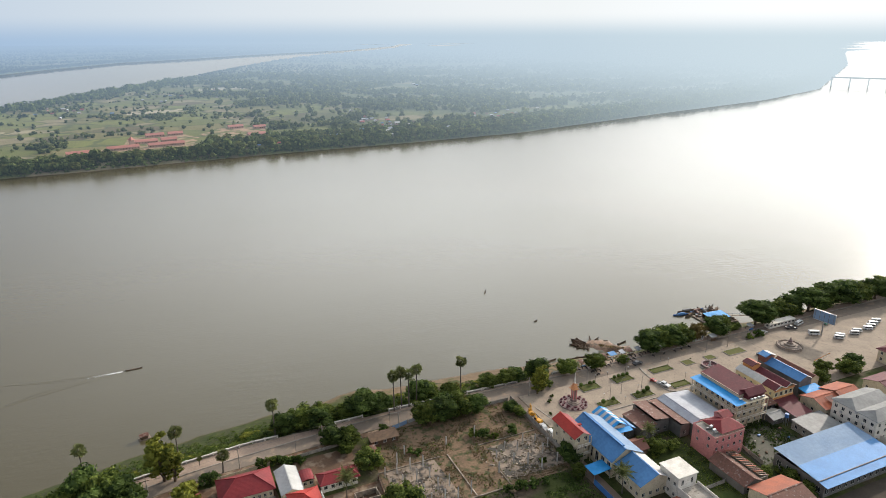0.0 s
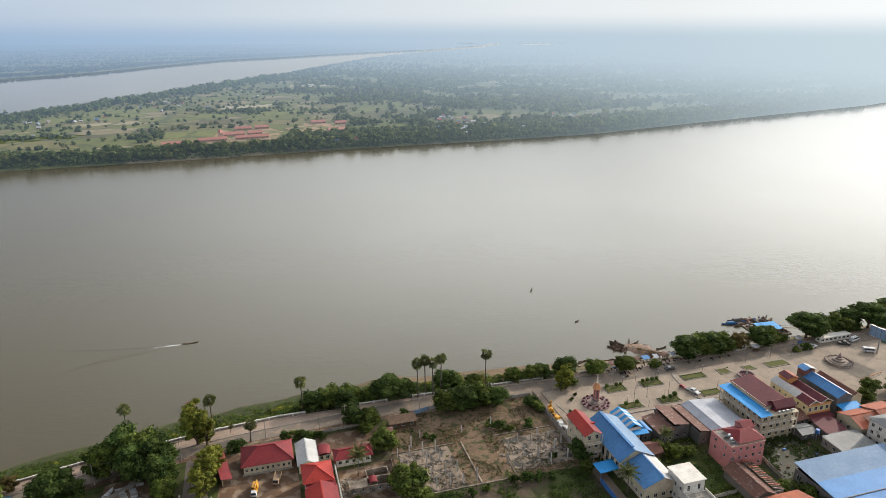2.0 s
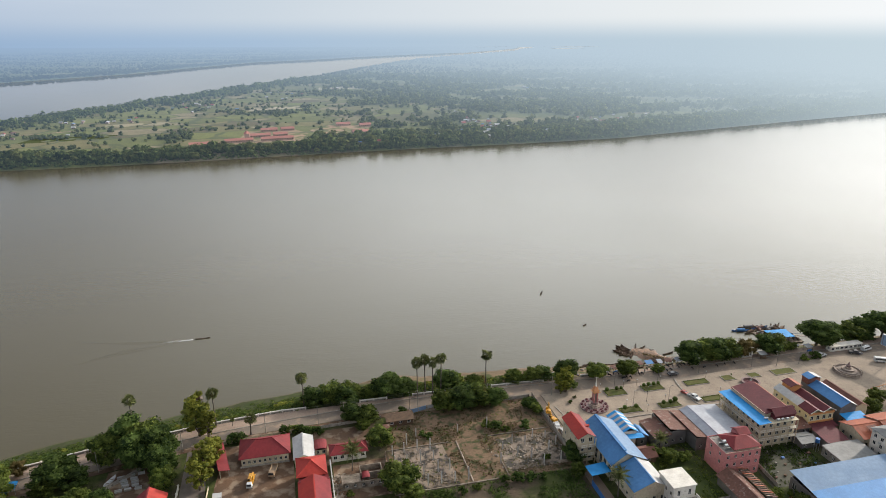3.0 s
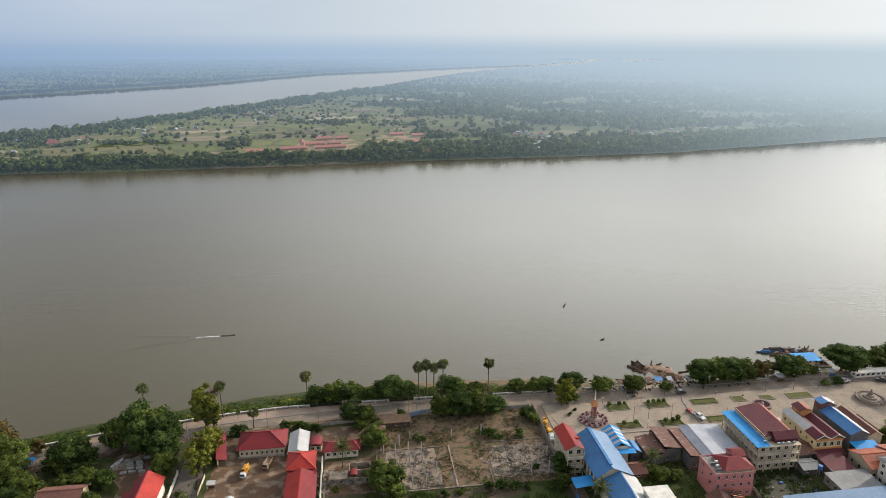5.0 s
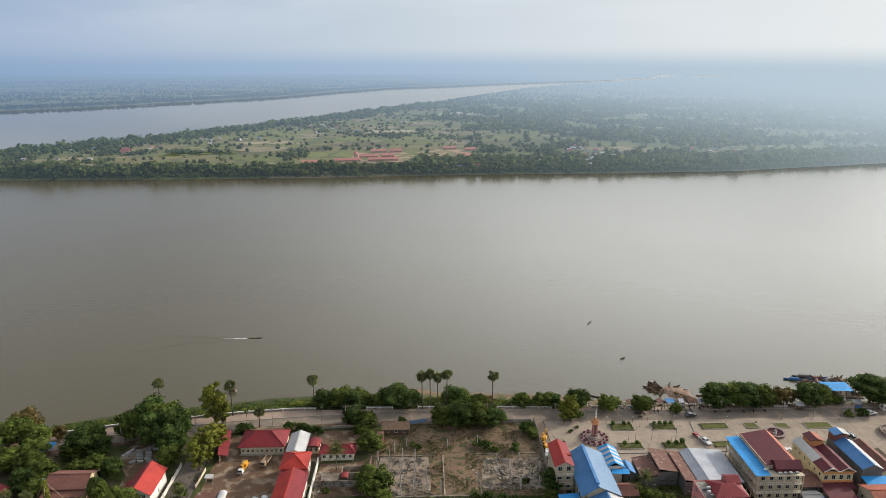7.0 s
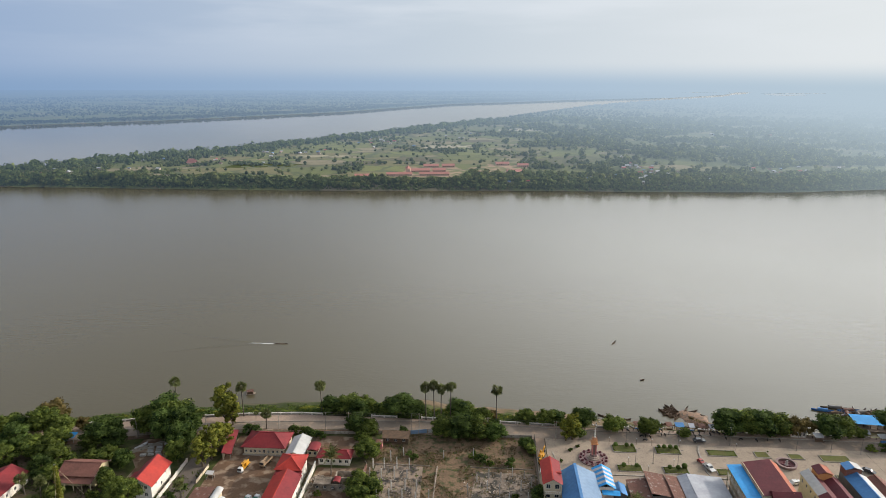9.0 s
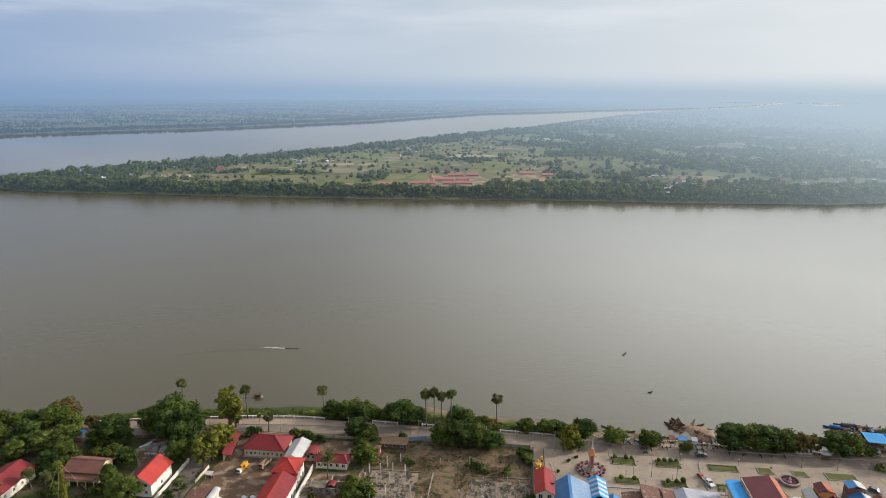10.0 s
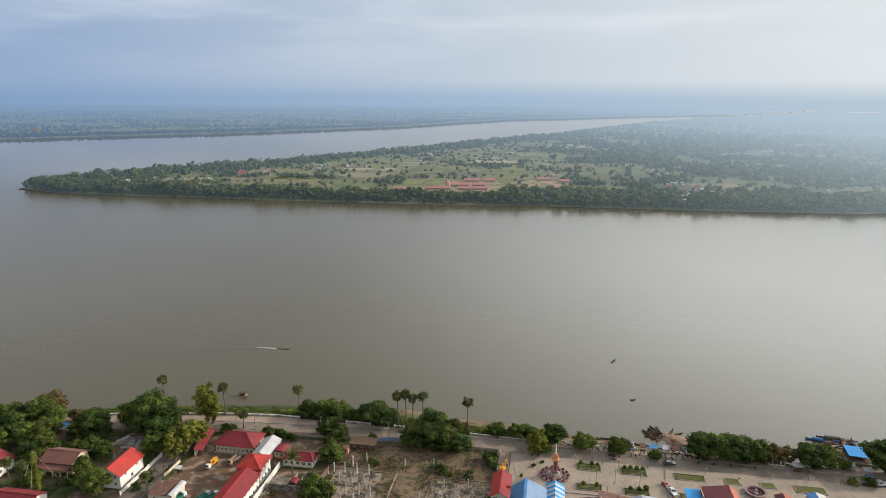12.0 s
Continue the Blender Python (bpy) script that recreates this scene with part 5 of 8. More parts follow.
for k in range(9):
    part("arch_head", drum(bmesh.new(), 0, 0, 0, 0.06, 0.45, 0.45, 16), CREAM, b).matrix_basis = pose((k + 0.5) * w / 9, -0.02, 2.4, 90)

# shed with the pale vaulted roof beside it
b, w, d = house(21.3, 164.5, 27.2, 176.3, "shed under a pale metal roof", "shed")
shell(b, w, d, 3.3, CREAM, front=W1(2), right=W1(3))
gable(b, w, d, 3.3, 1.3, "y", PALE_ROOF, 0.4, ends=CREAM)
part("gutter", boxes((w + 0.42, -0.4, 3.05, w + 0.55, d + 0.4, 3.2)), STEEL, b)
b, w, d = house(27.9, 168.6, 31.6, 173.2, "small store with a curved maroon roof", "shed")
shell(b, w, d, 2.4, CREAM, front=W1(2))
part("roof_vault", vault(-0.3, w + 0.3, -0.4, d + 0.4, 2.4, 1.0), RED_ROOF, b)
# long red-roofed lean-to by the lane
b, w, d = house(-1.5, 164.6, 1.3, 180.4, "long open lean-to with a red roof", "shed", 11)
lean(b, w, d, 3.1, 2.4, "x", RED_ROOF, 0.3)
part("wall", boxes((0.0, 0.0, 0, 0.2, d, 2.9)), CREAM, b)
for k in range(6):
    part("post", boxes((w - 0.15, 0.2 + k * 3.0, 0, w, 0.35 + k * 3.0, 2.35)), STEEL, b)

# two-storey red-roofed house and its front wing
b, w, d = house(22.4, 151.6, 30.2, 160.0, "white two-storey house with a bright red hipped roof", "house")
shell(b, w, d, 6.2, WHITEWALL, front=((1.0, 3, 1.0, 1.3), (4.1, 3, 1.0, 1.3)), right=((1.0, 3, 1.0, 1.3), (4.1, 3, 1.0, 1.3)), left=((4.1, 2, 1.0, 1.3),))
hip(b, w, d, 6.2, 2.2, BRIGHT_RED, 0.7)
b, w, d = house(22.6, 132.5, 30.8, 149.4, "white front wing with a long bright red gabled roof", "house")
shell(b, w, d, 5.6, WHITEWALL, front=((1.0, 3, 1.0, 1.3), (3.8, 3, 1.0, 1.3)), right=((1.0, 6, 1.0, 1.3), (3.8, 6, 1.0, 1.3)))
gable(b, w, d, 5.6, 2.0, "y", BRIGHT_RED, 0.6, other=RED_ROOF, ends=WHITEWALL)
deck(b, w, 2.0, 5.75, RED_ROOF, 0.3, 0.1, "porch_roof").location = (0, d, 0)
# garden wall of the house
wall = thing("boundary_wall", pose(32.2, 130, 0), "white plastered boundary wall beside the house", "wall", "", "structure")
part("panel", boxes((0, 0, -0.2, 0.2, 33, 2.2)), WHITEWALL, wall)
part("coping", boxes((-0.06, 0, 2.2, 0.26, 33, 2.3)), PALE_ROOF, wall)
# maroon-roofed bungalow
b, w, d = house(33.0, 164.4, 44.0, 169.4, "white bungalow with a low maroon roof", "bungalow")
shell(b, w, d, 3.0, WHITEWALL, front=((0.9, 5, 1.1, 1.2),), right=((0.9, 2, 1.0, 1.2),), left=((0.9, 2, 1.0, 1.2),))
hip(b, w, d, 3.0, 1.5, RED_ROOF, 0.7, 2.2)

# roofless ruin with a curved canopy
b, w, d = house(35.0, 149.6, 47.8, 158.2, "roofless grey concrete ruin", "ruin", category="ruin", group="")
shell(b, w, 4.2, 2.5, RUBBLE, front=((0.9, 5, 0.9, 0.9),), right=W1(1))
part("ceiling", boxes((0.2, 0.2, 2.3, 5.6, 4.0, 2.45)), RUBBLE, b)
part("low_wall", boxes((6.0, 4.2, 0, 6.2, d, 2.0), (6.2, d - 0.2, 0, w, d, 2.0), (w - 0.2, 4.2, 0, w, d - 0.2, 2.2), (8.2, 5.6, 0, 10.8, 5.8, 1.2), (8.2, 5.8, 0, 8.4, 7.6, 1.2)), RUBBLE, b)
part("canopy", vault(6.2, 8.6, 0.8, 3.8, 2.6, 0.7), RED_ROOF, b, "curved red sheet canopy")
part("canopy_post", boxes((6.3, 0.9, 0, 6.4, 1.0, 2.6), (8.4, 0.9, 0, 8.5, 1.0, 2.6), (6.3, 3.6, 0, 6.4, 3.7, 2.6), (8.4, 3.6, 0, 8.5, 3.7, 2.6)), STEEL, b)

# orange-roofed house by the lane
b, w, d = house(-23.0, 141.5, -15.4, 154.4, "white house with a steep orange-red gabled roof", "house")
shell(b, w, d, 5.2, WHITEWALL, front=((1.0, 2, 1.0, 1.3), (3.6, 2, 1.0, 1.2)), right=((3.3, 2, 0.9, 1.2), (1.0, 1, 1.0, 1.3)), left=W1(3))
# sunlight put into the colour: brighter red on the slope facing the sun
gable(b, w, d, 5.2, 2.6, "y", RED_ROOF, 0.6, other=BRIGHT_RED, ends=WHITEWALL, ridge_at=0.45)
b, w, d = house(-25.6, 143.6, -23.2, 150.5, "low red-roofed side wing", "house")
shell(b, w, d, 3.2, WHITEWALL, front=W1(1))
lean(b, w, d, 3.3, 4.2, "x", RED_ROOF, 0.3)
wall = thing("boundary_wall", pose(-13.6, 138, 0), "low white boundary wall along the lane", "wall", "", "structure")
part("panel", boxes((0, 0, -0.2, 0.2, 25, 1.4)), WHITEWALL, wall)
for k in range(7):
    part("pier", boxes((-0.1, k * 4.0, 0, 0.3, k * 4.0 + 0.4, 1.7)), WHITEWALL, wall)
# brown-roofed villa
b, w, d = house(-49.4, 146.6, -37.6, 155.2, "cream villa with a brown tiled roof", "villa")
shell(b, w, d, 4.4, YELLOW, front=((1.0, 4, 1.2, 1.6),), right=((1.0, 3, 0.9, 1.3),), left=W1(3))
gable(b, w, d, 4.4, 1.9, "x", TILE_BROWN, 0.7, ends=YELLOW)
lean(b, w, 2.4, 2.9, 3.7, "y", TILE_BROWN, 0.4, y=-2.5)
for k in range(5):
    part("post", boxes((k * w / 4 - 0.12, -2.6, 0, k * w / 4 + 0.12, -2.36, 2.85)), CREAM, b)
part("bargeboard", boxes((w + 0.62, -0.7, 4.1, w + 0.78, 0.2, 4.35), (w + 0.62, d - 0.2, 4.1, w + 0.78, d + 0.7, 4.35)), CREAM, b)
# red roofs in the west
b, w, d = house(-72.0, 132.0, -61.5, 147.6, "white house with a dark red gabled roof", "house")
shell(b, w, d, 4.0, WHITEWALL, front=W1(3), right=W1(4))
gable(b, w, d, 4.0, 2.2, "y", RED_ROOF, 0.7, ends=WHITEWALL)
b, w, d = house(-49.5, 122.5, -34.5, 131.0, "low house with a long red roof", "house")
shell(b, w, d, 3.6, WHITEWALL, front=W1(4), right=W1(2))
gable(b, w, d, 3.6, 1.8, "x", RED_ROOF, 0.7, ends=WHITEWALL)
b, w, d = house(-2.0, 136.5, 6.4, 144.4, "store with a rusty and white sheet roof", "shed")
shell(b, w, d, 2.8, CREAM, front=W1(2))
lean(b, 6.0, d, 2.9, 3.4, "x", RUST, 0.3)
part("roof_vault", vault(6.4, 9.0, -0.3, d + 0.3, 2.7, 0.9), PALE_ROOF, b, "white vaulted sheet roof")
# blue awnings by the western trees
b, w, d = house(-66.5, 168.5, -60.8, 174.5, "stall under blue tarpaulin awnings", "market_stall", category="stall", group="")
lean(b, w, 3.0, 2.3, 2.7, "y", SKY_ROOF, 0.2, y=3.0)
lean(b, 3.6, 2.6, 2.0, 2.3, "y", BLUE_ROOF, 0.1, x=0.6, y=0.2)
for x, y in ((0, 3), (w, 3), (0, 6), (w, 6), (0.6, 0.2), (4.2, 0.2)):
    part("post", boxes((x - 0.05, y - 0.05, 0, x + 0.05, y + 0.05, 2.2)), STEEL, b)
# shacks by the lot
b, w, d = house(53.5, 179.6, 62.6, 183.4, "long dark shack with a rusty roof", "shack")
shell(b, w, d, 2.4, WOODDARK, front=W1(3, 0.9, 1.2, 1.0))
lean(b, w, d, 2.4, 2.9, "y", WOODDARK, 0.5)
b, w, d = house(51.6, 175.6, 53.6, 177.6, "small brick latrine with a sheet roof", "shack")
shell(b, w, d, 2.2, PINK, front=((0.2, 1, 0.7, 1.7),))
lean(b, w, d, 2.25, 2.6, "y", RUST, 0.25)

# cream three-storey house on the lane
b, w, d = house(109.6, 145.6, 115.0, 157.8, "cream three-storey house with a red roof", "town_house")
shell(b, w, d, 9.2, CREAM, front=((1.0, 2, 1.3, 1.6), (4.0, 2, 1.3, 1.6), (7.1, 2, 1.3, 1.6)), left=((1.0, 3, 0.9, 1.3), (4.0, 3, 0.9, 1.3), (7.1, 3, 0.9, 1.3)), back=((4.0, 2, 1, 1.3), (7.0, 2, 1, 1.3)))
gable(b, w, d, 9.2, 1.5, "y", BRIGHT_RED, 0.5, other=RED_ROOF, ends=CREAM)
part("roof_box", boxes((w * 0.5 + 0.1, 4.6, 9.5, w + 0.4, 5.4, 9.95)), BRIGHT_RED, b)
for z in (3.1, 6.2):
    deck(b, w, 1.4, z, CREAM, 0.0, 0.18, "balcony").location = (0, -1.4, 0)
    railing(b, 0.05, -1.35, w - 0.05, -1.35, z)
for x in (0.1, w / 2, w - 0.1):
    part("column", boxes((x - 0.12, -1.4, 0, x + 0.12, -1.16, 9.0)), CREAM, b)

# the long blue hall
b, w, d = house(115.8, 134.6, 126.6, 155.6, "long hall with a pale blue sheet roof", "hall")
shell(b, w, d, 6.6, CREAM, left=((1.2, 7, 1.6, 3.6),), back=((1.0, 3, 1.6, 2.2),), right=W1(6))
# the +x slope is a paler blue than the other
gable(b, w, d, 6.6, 3.0, "y", BLUE_ROOF, 0.7, other=PALE_BLUE, ends=CREAM, ridge_at=0.40)
part("ridge_vent", boxes((w * 0.40 - 0.45, 0.6, 9.75, w * 0.40 + 0.45, d, 10.15)), BLUE_ROOF, b)
b, w, d = house(116.8, 122.6, 127.4, 133.6, "blue-roofed front wing of the hall", "hall")
shell(b, w, d, 5.6, CREAM, front=((1.0, 4, 1.1, 1.3),), left=W1(4))
gable(b, w, d, 5.6, 2.4, "y", BLUE_ROOF, 0.6, other=PALE_ROOF, ends=CREAM, ridge_at=0.55)
b, w, d = house(109.4, 134.6, 115.4, 139.2, "lean-to with a blue sheet roof", "shed")
lean(b, w, d, 3.2, 3.7, "x", SKY_ROOF, 0.2)
for x, y in ((0.1, 0.1), (w - 0.1, 0.1), (0.1, d - 0.1), (w - 0.1, d - 0.1)):
    part("post", boxes((x - 0.07, y - 0.07, 0, x + 0.07, y + 0.07, 3.2)), STEEL, b)
# blue hoarding along the yard
wall = thing("hoarding", pose(109.2, 118, 0), "blue sheet-metal hoarding round the yard", "fence", "", "structure")
for k in range(9):
    part("panel", boxes((0, k * 1.8, 0, 0.06, k * 1.8 + 1.76, 2.1)), BLUEPAINT, wall)
# blue and white striped roof
b, w, d = house(126.8, 149.0, 132.0, 159.2, "house with a blue and white striped roof", "house")
shell(b, w, d, 6.2, WHITEWALL, front=((3.8, 2, 1.0, 1.2),), right=((3.8, 3, 1.0, 1.2),), left=W1(3, 3.8))
n = 9
for k in range(n):
    y0, y1 = -0.5 + k * (d + 1) / n, -0.5 + (k + 1) * (d + 1) / n - 0.02
    mat = (SKY_ROOF, PALE_ROOF)[k % 2]
    part("roof_panel", slab(bmesh.new(), [(-0.5, y0, 6.0), (w / 2, y0, 7.7), (w / 2, y1, 7.7), (-0.5, y1, 6.0)], 0.07), mat, b)
    part("roof_panel", slab(bmesh.new(), [(w / 2, y0, 7.7), (w + 0.5, y0, 6.0), (w + 0.5, y1, 6.0), (w / 2, y1, 7.7)], 0.07), mat, b)
part("porch_roof", slab(bmesh.new(), [(1.2, -2.6, 5.2), (w + 1.6, -2.6, 5.0), (w + 1.6, -0.6, 5.4), (1.2, -0.6, 5.6)], 0.07), SKY_ROOF, b, "bright blue sheet porch roof")
b, w, d = house(132.4, 148.6, 136.0, 154.0, "small house with a blue sheet roof", "shed")
shell(b, w, d, 4.0, GREYWALL, front=W1(1))
gable(b, w, d, 4.0, 0.9, "y", BLUE_ROOF, 0.3, ends=GREYWALL)
# row of rusty sheds and the grey hall
b, w, d = house(137.4, 146.0, 143.0, 156.4, "old shed with a rusty red roof", "shed")
shell(b, w, d, 4.0, GREYWALL, front=W1(2))
lean(b, w, d, 4.1, 5.0, "x", RUST, 0.3)
b, w, d = house(143.4, 147.0, 149.4, 158.6, "taller shed with a rust-brown roof", "shed")
shell(b, w, d, 5.0, GREYWALL, front=W1(2))
lean(b, w, d, 6.2, 5.1, "x", RUST, 0.3)
b, w, d = house(149.9, 142.0, 153.8, 158.0, "narrow shed with a rusty sloping roof", "shed")
shell(b, w, d, 4.6, GREYWALL, front=W1(1))
lean(b, w, d, 5.6, 4.8, "x", RUST, 0.2)
b, w, d = house(154.2, 141.0, 167.6, 158.0, "warehouse under a pale grey sheet roof", "warehouse")
shell(b, w, d, 5.2, GREYWALL, front=W1(4))
gable(b, w, d, 5.2, 1.0, "y", GREY_ROOF, 0.4, ends=GREYWALL, ridge_at=0.2)

# pink block
b, w, d = house(149.8, 127.6, 162.4, 137.0, "pink three-storey block with a red hipped roof", "apartment_block", category="building")
rows = ((0.9, 5, 0.9, 1.2), (3.9, 5, 0.9, 1.2), (6.7, 5, 0.9, 1.2))
shell(b, w, d, 9.0, PINK, front=rows, right=((0.9, 3, 0.9, 1.2), (3.9, 3, 0.9, 1.2), (6.7, 3, 0.9, 1.2)), left=((6.7, 2, 0.9, 1.2), (3.9, 2, 0.9, 1.2)))
deck(b, w - 0.4, d - 0.4, 8.7, CONCRETE, 0.0, 0.2, "roof_deck").location = (0.2, 0.2, 0)
part("attic_wall", boxes((0.0, 0.0, 0.0, 8.4, 7.6, 0.9)), CREAM, b).location = (3.4, 0.6, 8.75)
for nm, q in (("roof_slope", [(3.0, 0.1, 9.6), (12.9, 0.1, 9.6), (9.8, 4.2, 11.4), (6.2, 4.2, 11.4)]), ("roof_slope", [(12.9, 0.1, 9.6), (12.9, 8.6, 9.6), (9.8, 4.2, 11.4)]), ("roof_slope", [(12.9, 8.6, 9.6), (3.0, 8.6, 9.6), (6.2, 4.2, 11.4), (9.8, 4.2, 11.4)]), ("roof_slope", [(3.0, 8.6, 9.6), (3.0, 0.1, 9.6), (6.2, 4.2, 11.4)])):
    part(nm, slab(bmesh.new(), q, 0.1), RED_ROOF, b)
part("roof_slope", slab(bmesh.new(), [(8.0, 4.6, 11.0), (12.4, 4.6, 11.0), (12.4, 7.0, 12.1), (8.0, 7.0, 12.1)], 0.1), RED_ROOF, b)
part("roof_slope", slab(bmesh.new(), [(8.0, 7.0, 12.1), (12.4, 7.0, 12.1), (12.4, 9.2, 11.0), (8.0, 9.2, 11.0)], 0.1), RED_ROOF, b)
part("attic_wall", boxes((8.3, 5.0, 9.0, 12.1, 8.9, 11.1)), PINK, b)
for z in (3.0, 6.0, 8.8):
    part("cornice", boxes((-0.08, -0.1, z, w + 0.08, -0.01, z + 0.16)), CREAM if z > 8 else PINK, b)
part("balcony", boxes((w, 2.0, 5.8, w + 1.1, 7.0, 6.0), (w, 2.0, 8.6, w + 1.1, 7.0, 8.8)), CREAM, b)
railing(b, w + 1.05, 2.0, w + 1.05, 7.0, 6.0)
tank(b, 1.6, 2.2, 9.6)
tank(b, 2.3, 4.2, 9.6)
for y in (1.6, 4.6):
    part("tank_stand", boxes((0.9, y, 8.72, 2.9, y + 0.15, 9.6)), STEEL, b)

# the long cream hotel
b, w, d = house(171.2, 138.8, 184.6, 158.6, "cream three-storey hotel with balconies and a blue and maroon roof", "hotel", category="hotel", group="")
shell(b, w, d, 9.3, CREAM, front=((0.8, 5, 1.2, 1.7), (3.9, 5, 1.2, 1.7), (7.0, 5, 1.2, 1.7)), left=((0.8, 8, 1.2, 1.7), (3.9, 8, 1.2, 1.7), (7.0, 8, 1.2, 1.7)), right=((3.9, 7, 1.0, 1.4), (7.0, 7, 1.0, 1.4)), back=((3.9, 4, 1.2, 1.6), (7.0, 4, 1.2, 1.6)))
for z in (3.1, 6.2):
    part("balcony", boxes((-1.2, -1.2, z - 0.18, 0.0, d, z), (0.0, -1.2, z - 0.18, w, 0.0, z)), CREAM, b)
    railing(b, -1.15, -1.15, -1.15, d, z)
    railing(b, -1.15, -1.15, w, -1.15, z)
for k in range(9):
    y = -1.1 + k * (d + 1.0) / 8
    part("column", boxes((-1.2, y - 0.12, 0, -0.96, y + 0.12, 9.2)), CREAM, b)
for k in range(1, 6):
    x = -1.2 + k * (w + 1.2) / 5
    part("column", boxes((x - 0.24, -1.2, 0, x, -0.96, 9.2)), CREAM, b)
lean(b, 4.0, d + 1.4, 9.5, 9.8, "x", SKY_ROOF, 0.25, x=-1.4, y=-1.0, name="terrace_roof")
part("upper_wall", boxes((3.0, 2.6, 9.3, 3.2, d, 10.9), (w - 0.2, 2.6, 9.3, w, d, 10.6), (3.2, 2.6, 9.3, w - 0.2, 2.8, 10.6), (3.2, d - 0.2, 9.3, w - 0.2, d, 10.6)), CREAM, b)
# one roof in two colours: maroon unlit slope, orange for the sunlit one
part("roof_slope", slab(bmesh.new(), [(2.8, 2.2, 10.8), (11.4, 2.2, 12.3), (11.4, d + 0.4, 12.3), (2.8, d + 0.4, 10.8)], 0.09), MAROON, b)
part("roof_slope", slab(bmesh.new(), [(11.4, 2.2, 12.3), (w + 0.5, 2.2, 10.6), (w + 0.5, d + 0.4, 10.6), (11.4, d + 0.4, 12.3)], 0.09), TILE_ORANGE, b)
part("roof_slope", slab(bmesh.new(), [(5.2, 0.2, 10.7), (w + 0.3, 0.2, 10.7), (w + 0.3, 2.6, 12.4), (5.2, 2.6, 12.4)], 0.09), MAROON, b)
part("roof_slope", slab(bmesh.new(), [(5.2, 2.6, 12.4), (w + 0.3, 2.6, 12.4), (w + 0.3, 5.0, 10.9), (5.2, 5.0, 10.9)], 0.09), MAROON, b)
part("upper_wall", boxes((5.4, 0.6, 9.3, w, 2.6, 10.75)), MAROON, b)
for x in (6.0, 7.6, 9.4, 11.4):
    tank(b, x, -0.4, 9.5, 0.38, 1.1)
tank(b, 2.4, 1.0, 9.9, 0.3, 1.6)
part("roof_deck", boxes((-1.3, -1.3, 9.2, w + 0.1, 2.0, 9.32)), CREAM, b)

# small yards and sheds south of the hotel
b, w, d = house(185.4, 141.0, 193.2, 149.6, "low house with a rust-red roof", "shed")
shell(b, w, d, 3.0, GREYWALL, front=W1(2))
gable(b, w, d, 3.0, 1.0, "x", RUST, 0.4, ends=GREYWALL)
b, w, d = house(184.4, 134.2, 190.2, 139.4, "shack with a patched grey sheet roof", "shack")
shell(b, w, d, 2.4, GREYWALL, front=W1(2))
gable(b, w, d, 2.4, 0.8, "x", SLATE, 0.4, ends=GREYWALL)
b, w, d = house(192.0, 131.0, 200.0, 138.6, "shed with a dark red sheet roof", "shed")
shell(b, w, d, 3.2, GREYWALL, front=W1(2))
lean(b, w, d, 3.0, 3.9, "y", MAROON, 0.4)
b, w, d = house(188.6, 120.6, 202.2, 130.4, "low shed with a pale dusty concrete roof", "shed")
shell(b, w, d, 3.0, CONCRETE, front=W1(3), left=W1(3))
lean(b, w, d, 3.1, 3.5, "y", SLATE, 0.2)

# twin-gabled orange and yellow building
b, w, d = house(193.8, 142.6, 203.6, 160.2, "yellow and orange building with twin maroon gables", "shop_house", category="building")
shell(b, w, d, 7.0, YELLOW, left=((4.4, 6, 0.9, 1.2),), front=((0.9, 4, 1.2, 1.6), (4.0, 4, 1.2, 1.6)), back=((4.0, 3, 1.2, 1.6),))
part("fascia", boxes((-0.1, -0.25, 2.9, w + 0.1, -0.01, 3.8), (-0.1, -0.25, 6.2, w + 0.1, -0.01, 7.0)), ORANGE, b)
part("roof_slope", slab(bmesh.new(), [(-0.3, 5.5, 6.9), (2.4, 5.5, 8.4), (2.4, d + 0.4, 8.4), (-0.3, d + 0.4, 6.9)], 0.09), PALE_ROOF, b, "pale cream-white roof sheet")
part("roof_slope", slab(bmesh.new(), [(-0.3, -0.5, 6.9), (2.4, -0.5, 8.4), (2.4, 5.5, 8.4), (-0.3, 5.5, 6.9)], 0.09), MAROON, b)
part("roof_slope", slab(bmesh.new(), [(2.4, -0.5, 8.4), (5.0, -0.5, 7.1), (5.0, d - 3, 7.1), (2.4, d - 3, 8.4)], 0.09), MAROON, b)
part("roof_slope", slab(bmesh.new(), [(5.0, -0.5, 7.1), (7.6, -0.5, 8.4), (7.6, d - 3, 8.4), (5.0, d - 3, 7.1)], 0.09), MAROON, b)
part("roof_slope", slab(bmesh.new(), [(7.6, -0.5, 8.4), (w + 0.4, -0.5, 6.9), (w + 0.4, d - 3, 6.9), (7.6, d - 3, 8.4)], 0.09), MAROON, b)
for x in (2.4, 7.6):
    for s in (-1, 1):
        part("bargeboard", slab(bmesh.new(), [(x, -0.62, 8.6), (x + s * 2.6, -0.62, 7.3), (x + s * 2.6, -0.5, 7.3), (x, -0.5, 8.6)], 0.3), WHITEWALL, b)
part("tower_wall", boxes((3.2, d - 4.2, 7.0, 7.6, d, 9.4)), ORANGE, b)
part("roof_slope", slab(bmesh.new(), [(2.9, d - 4.5, 9.4), (5.4, d - 4.5, 10.3), (5.4, d + 0.4, 10.3), (2.9, d + 0.4, 9.4)], 0.09), MAROON, b)
part("roof_slope", slab(bmesh.new(), [(5.4, d - 4.5, 10.3), (7.9, d - 4.5, 9.4), (7.9, d + 0.4, 9.4), (5.4, d + 0.4, 10.3)], 0.09), TILE_ORANGE, b)
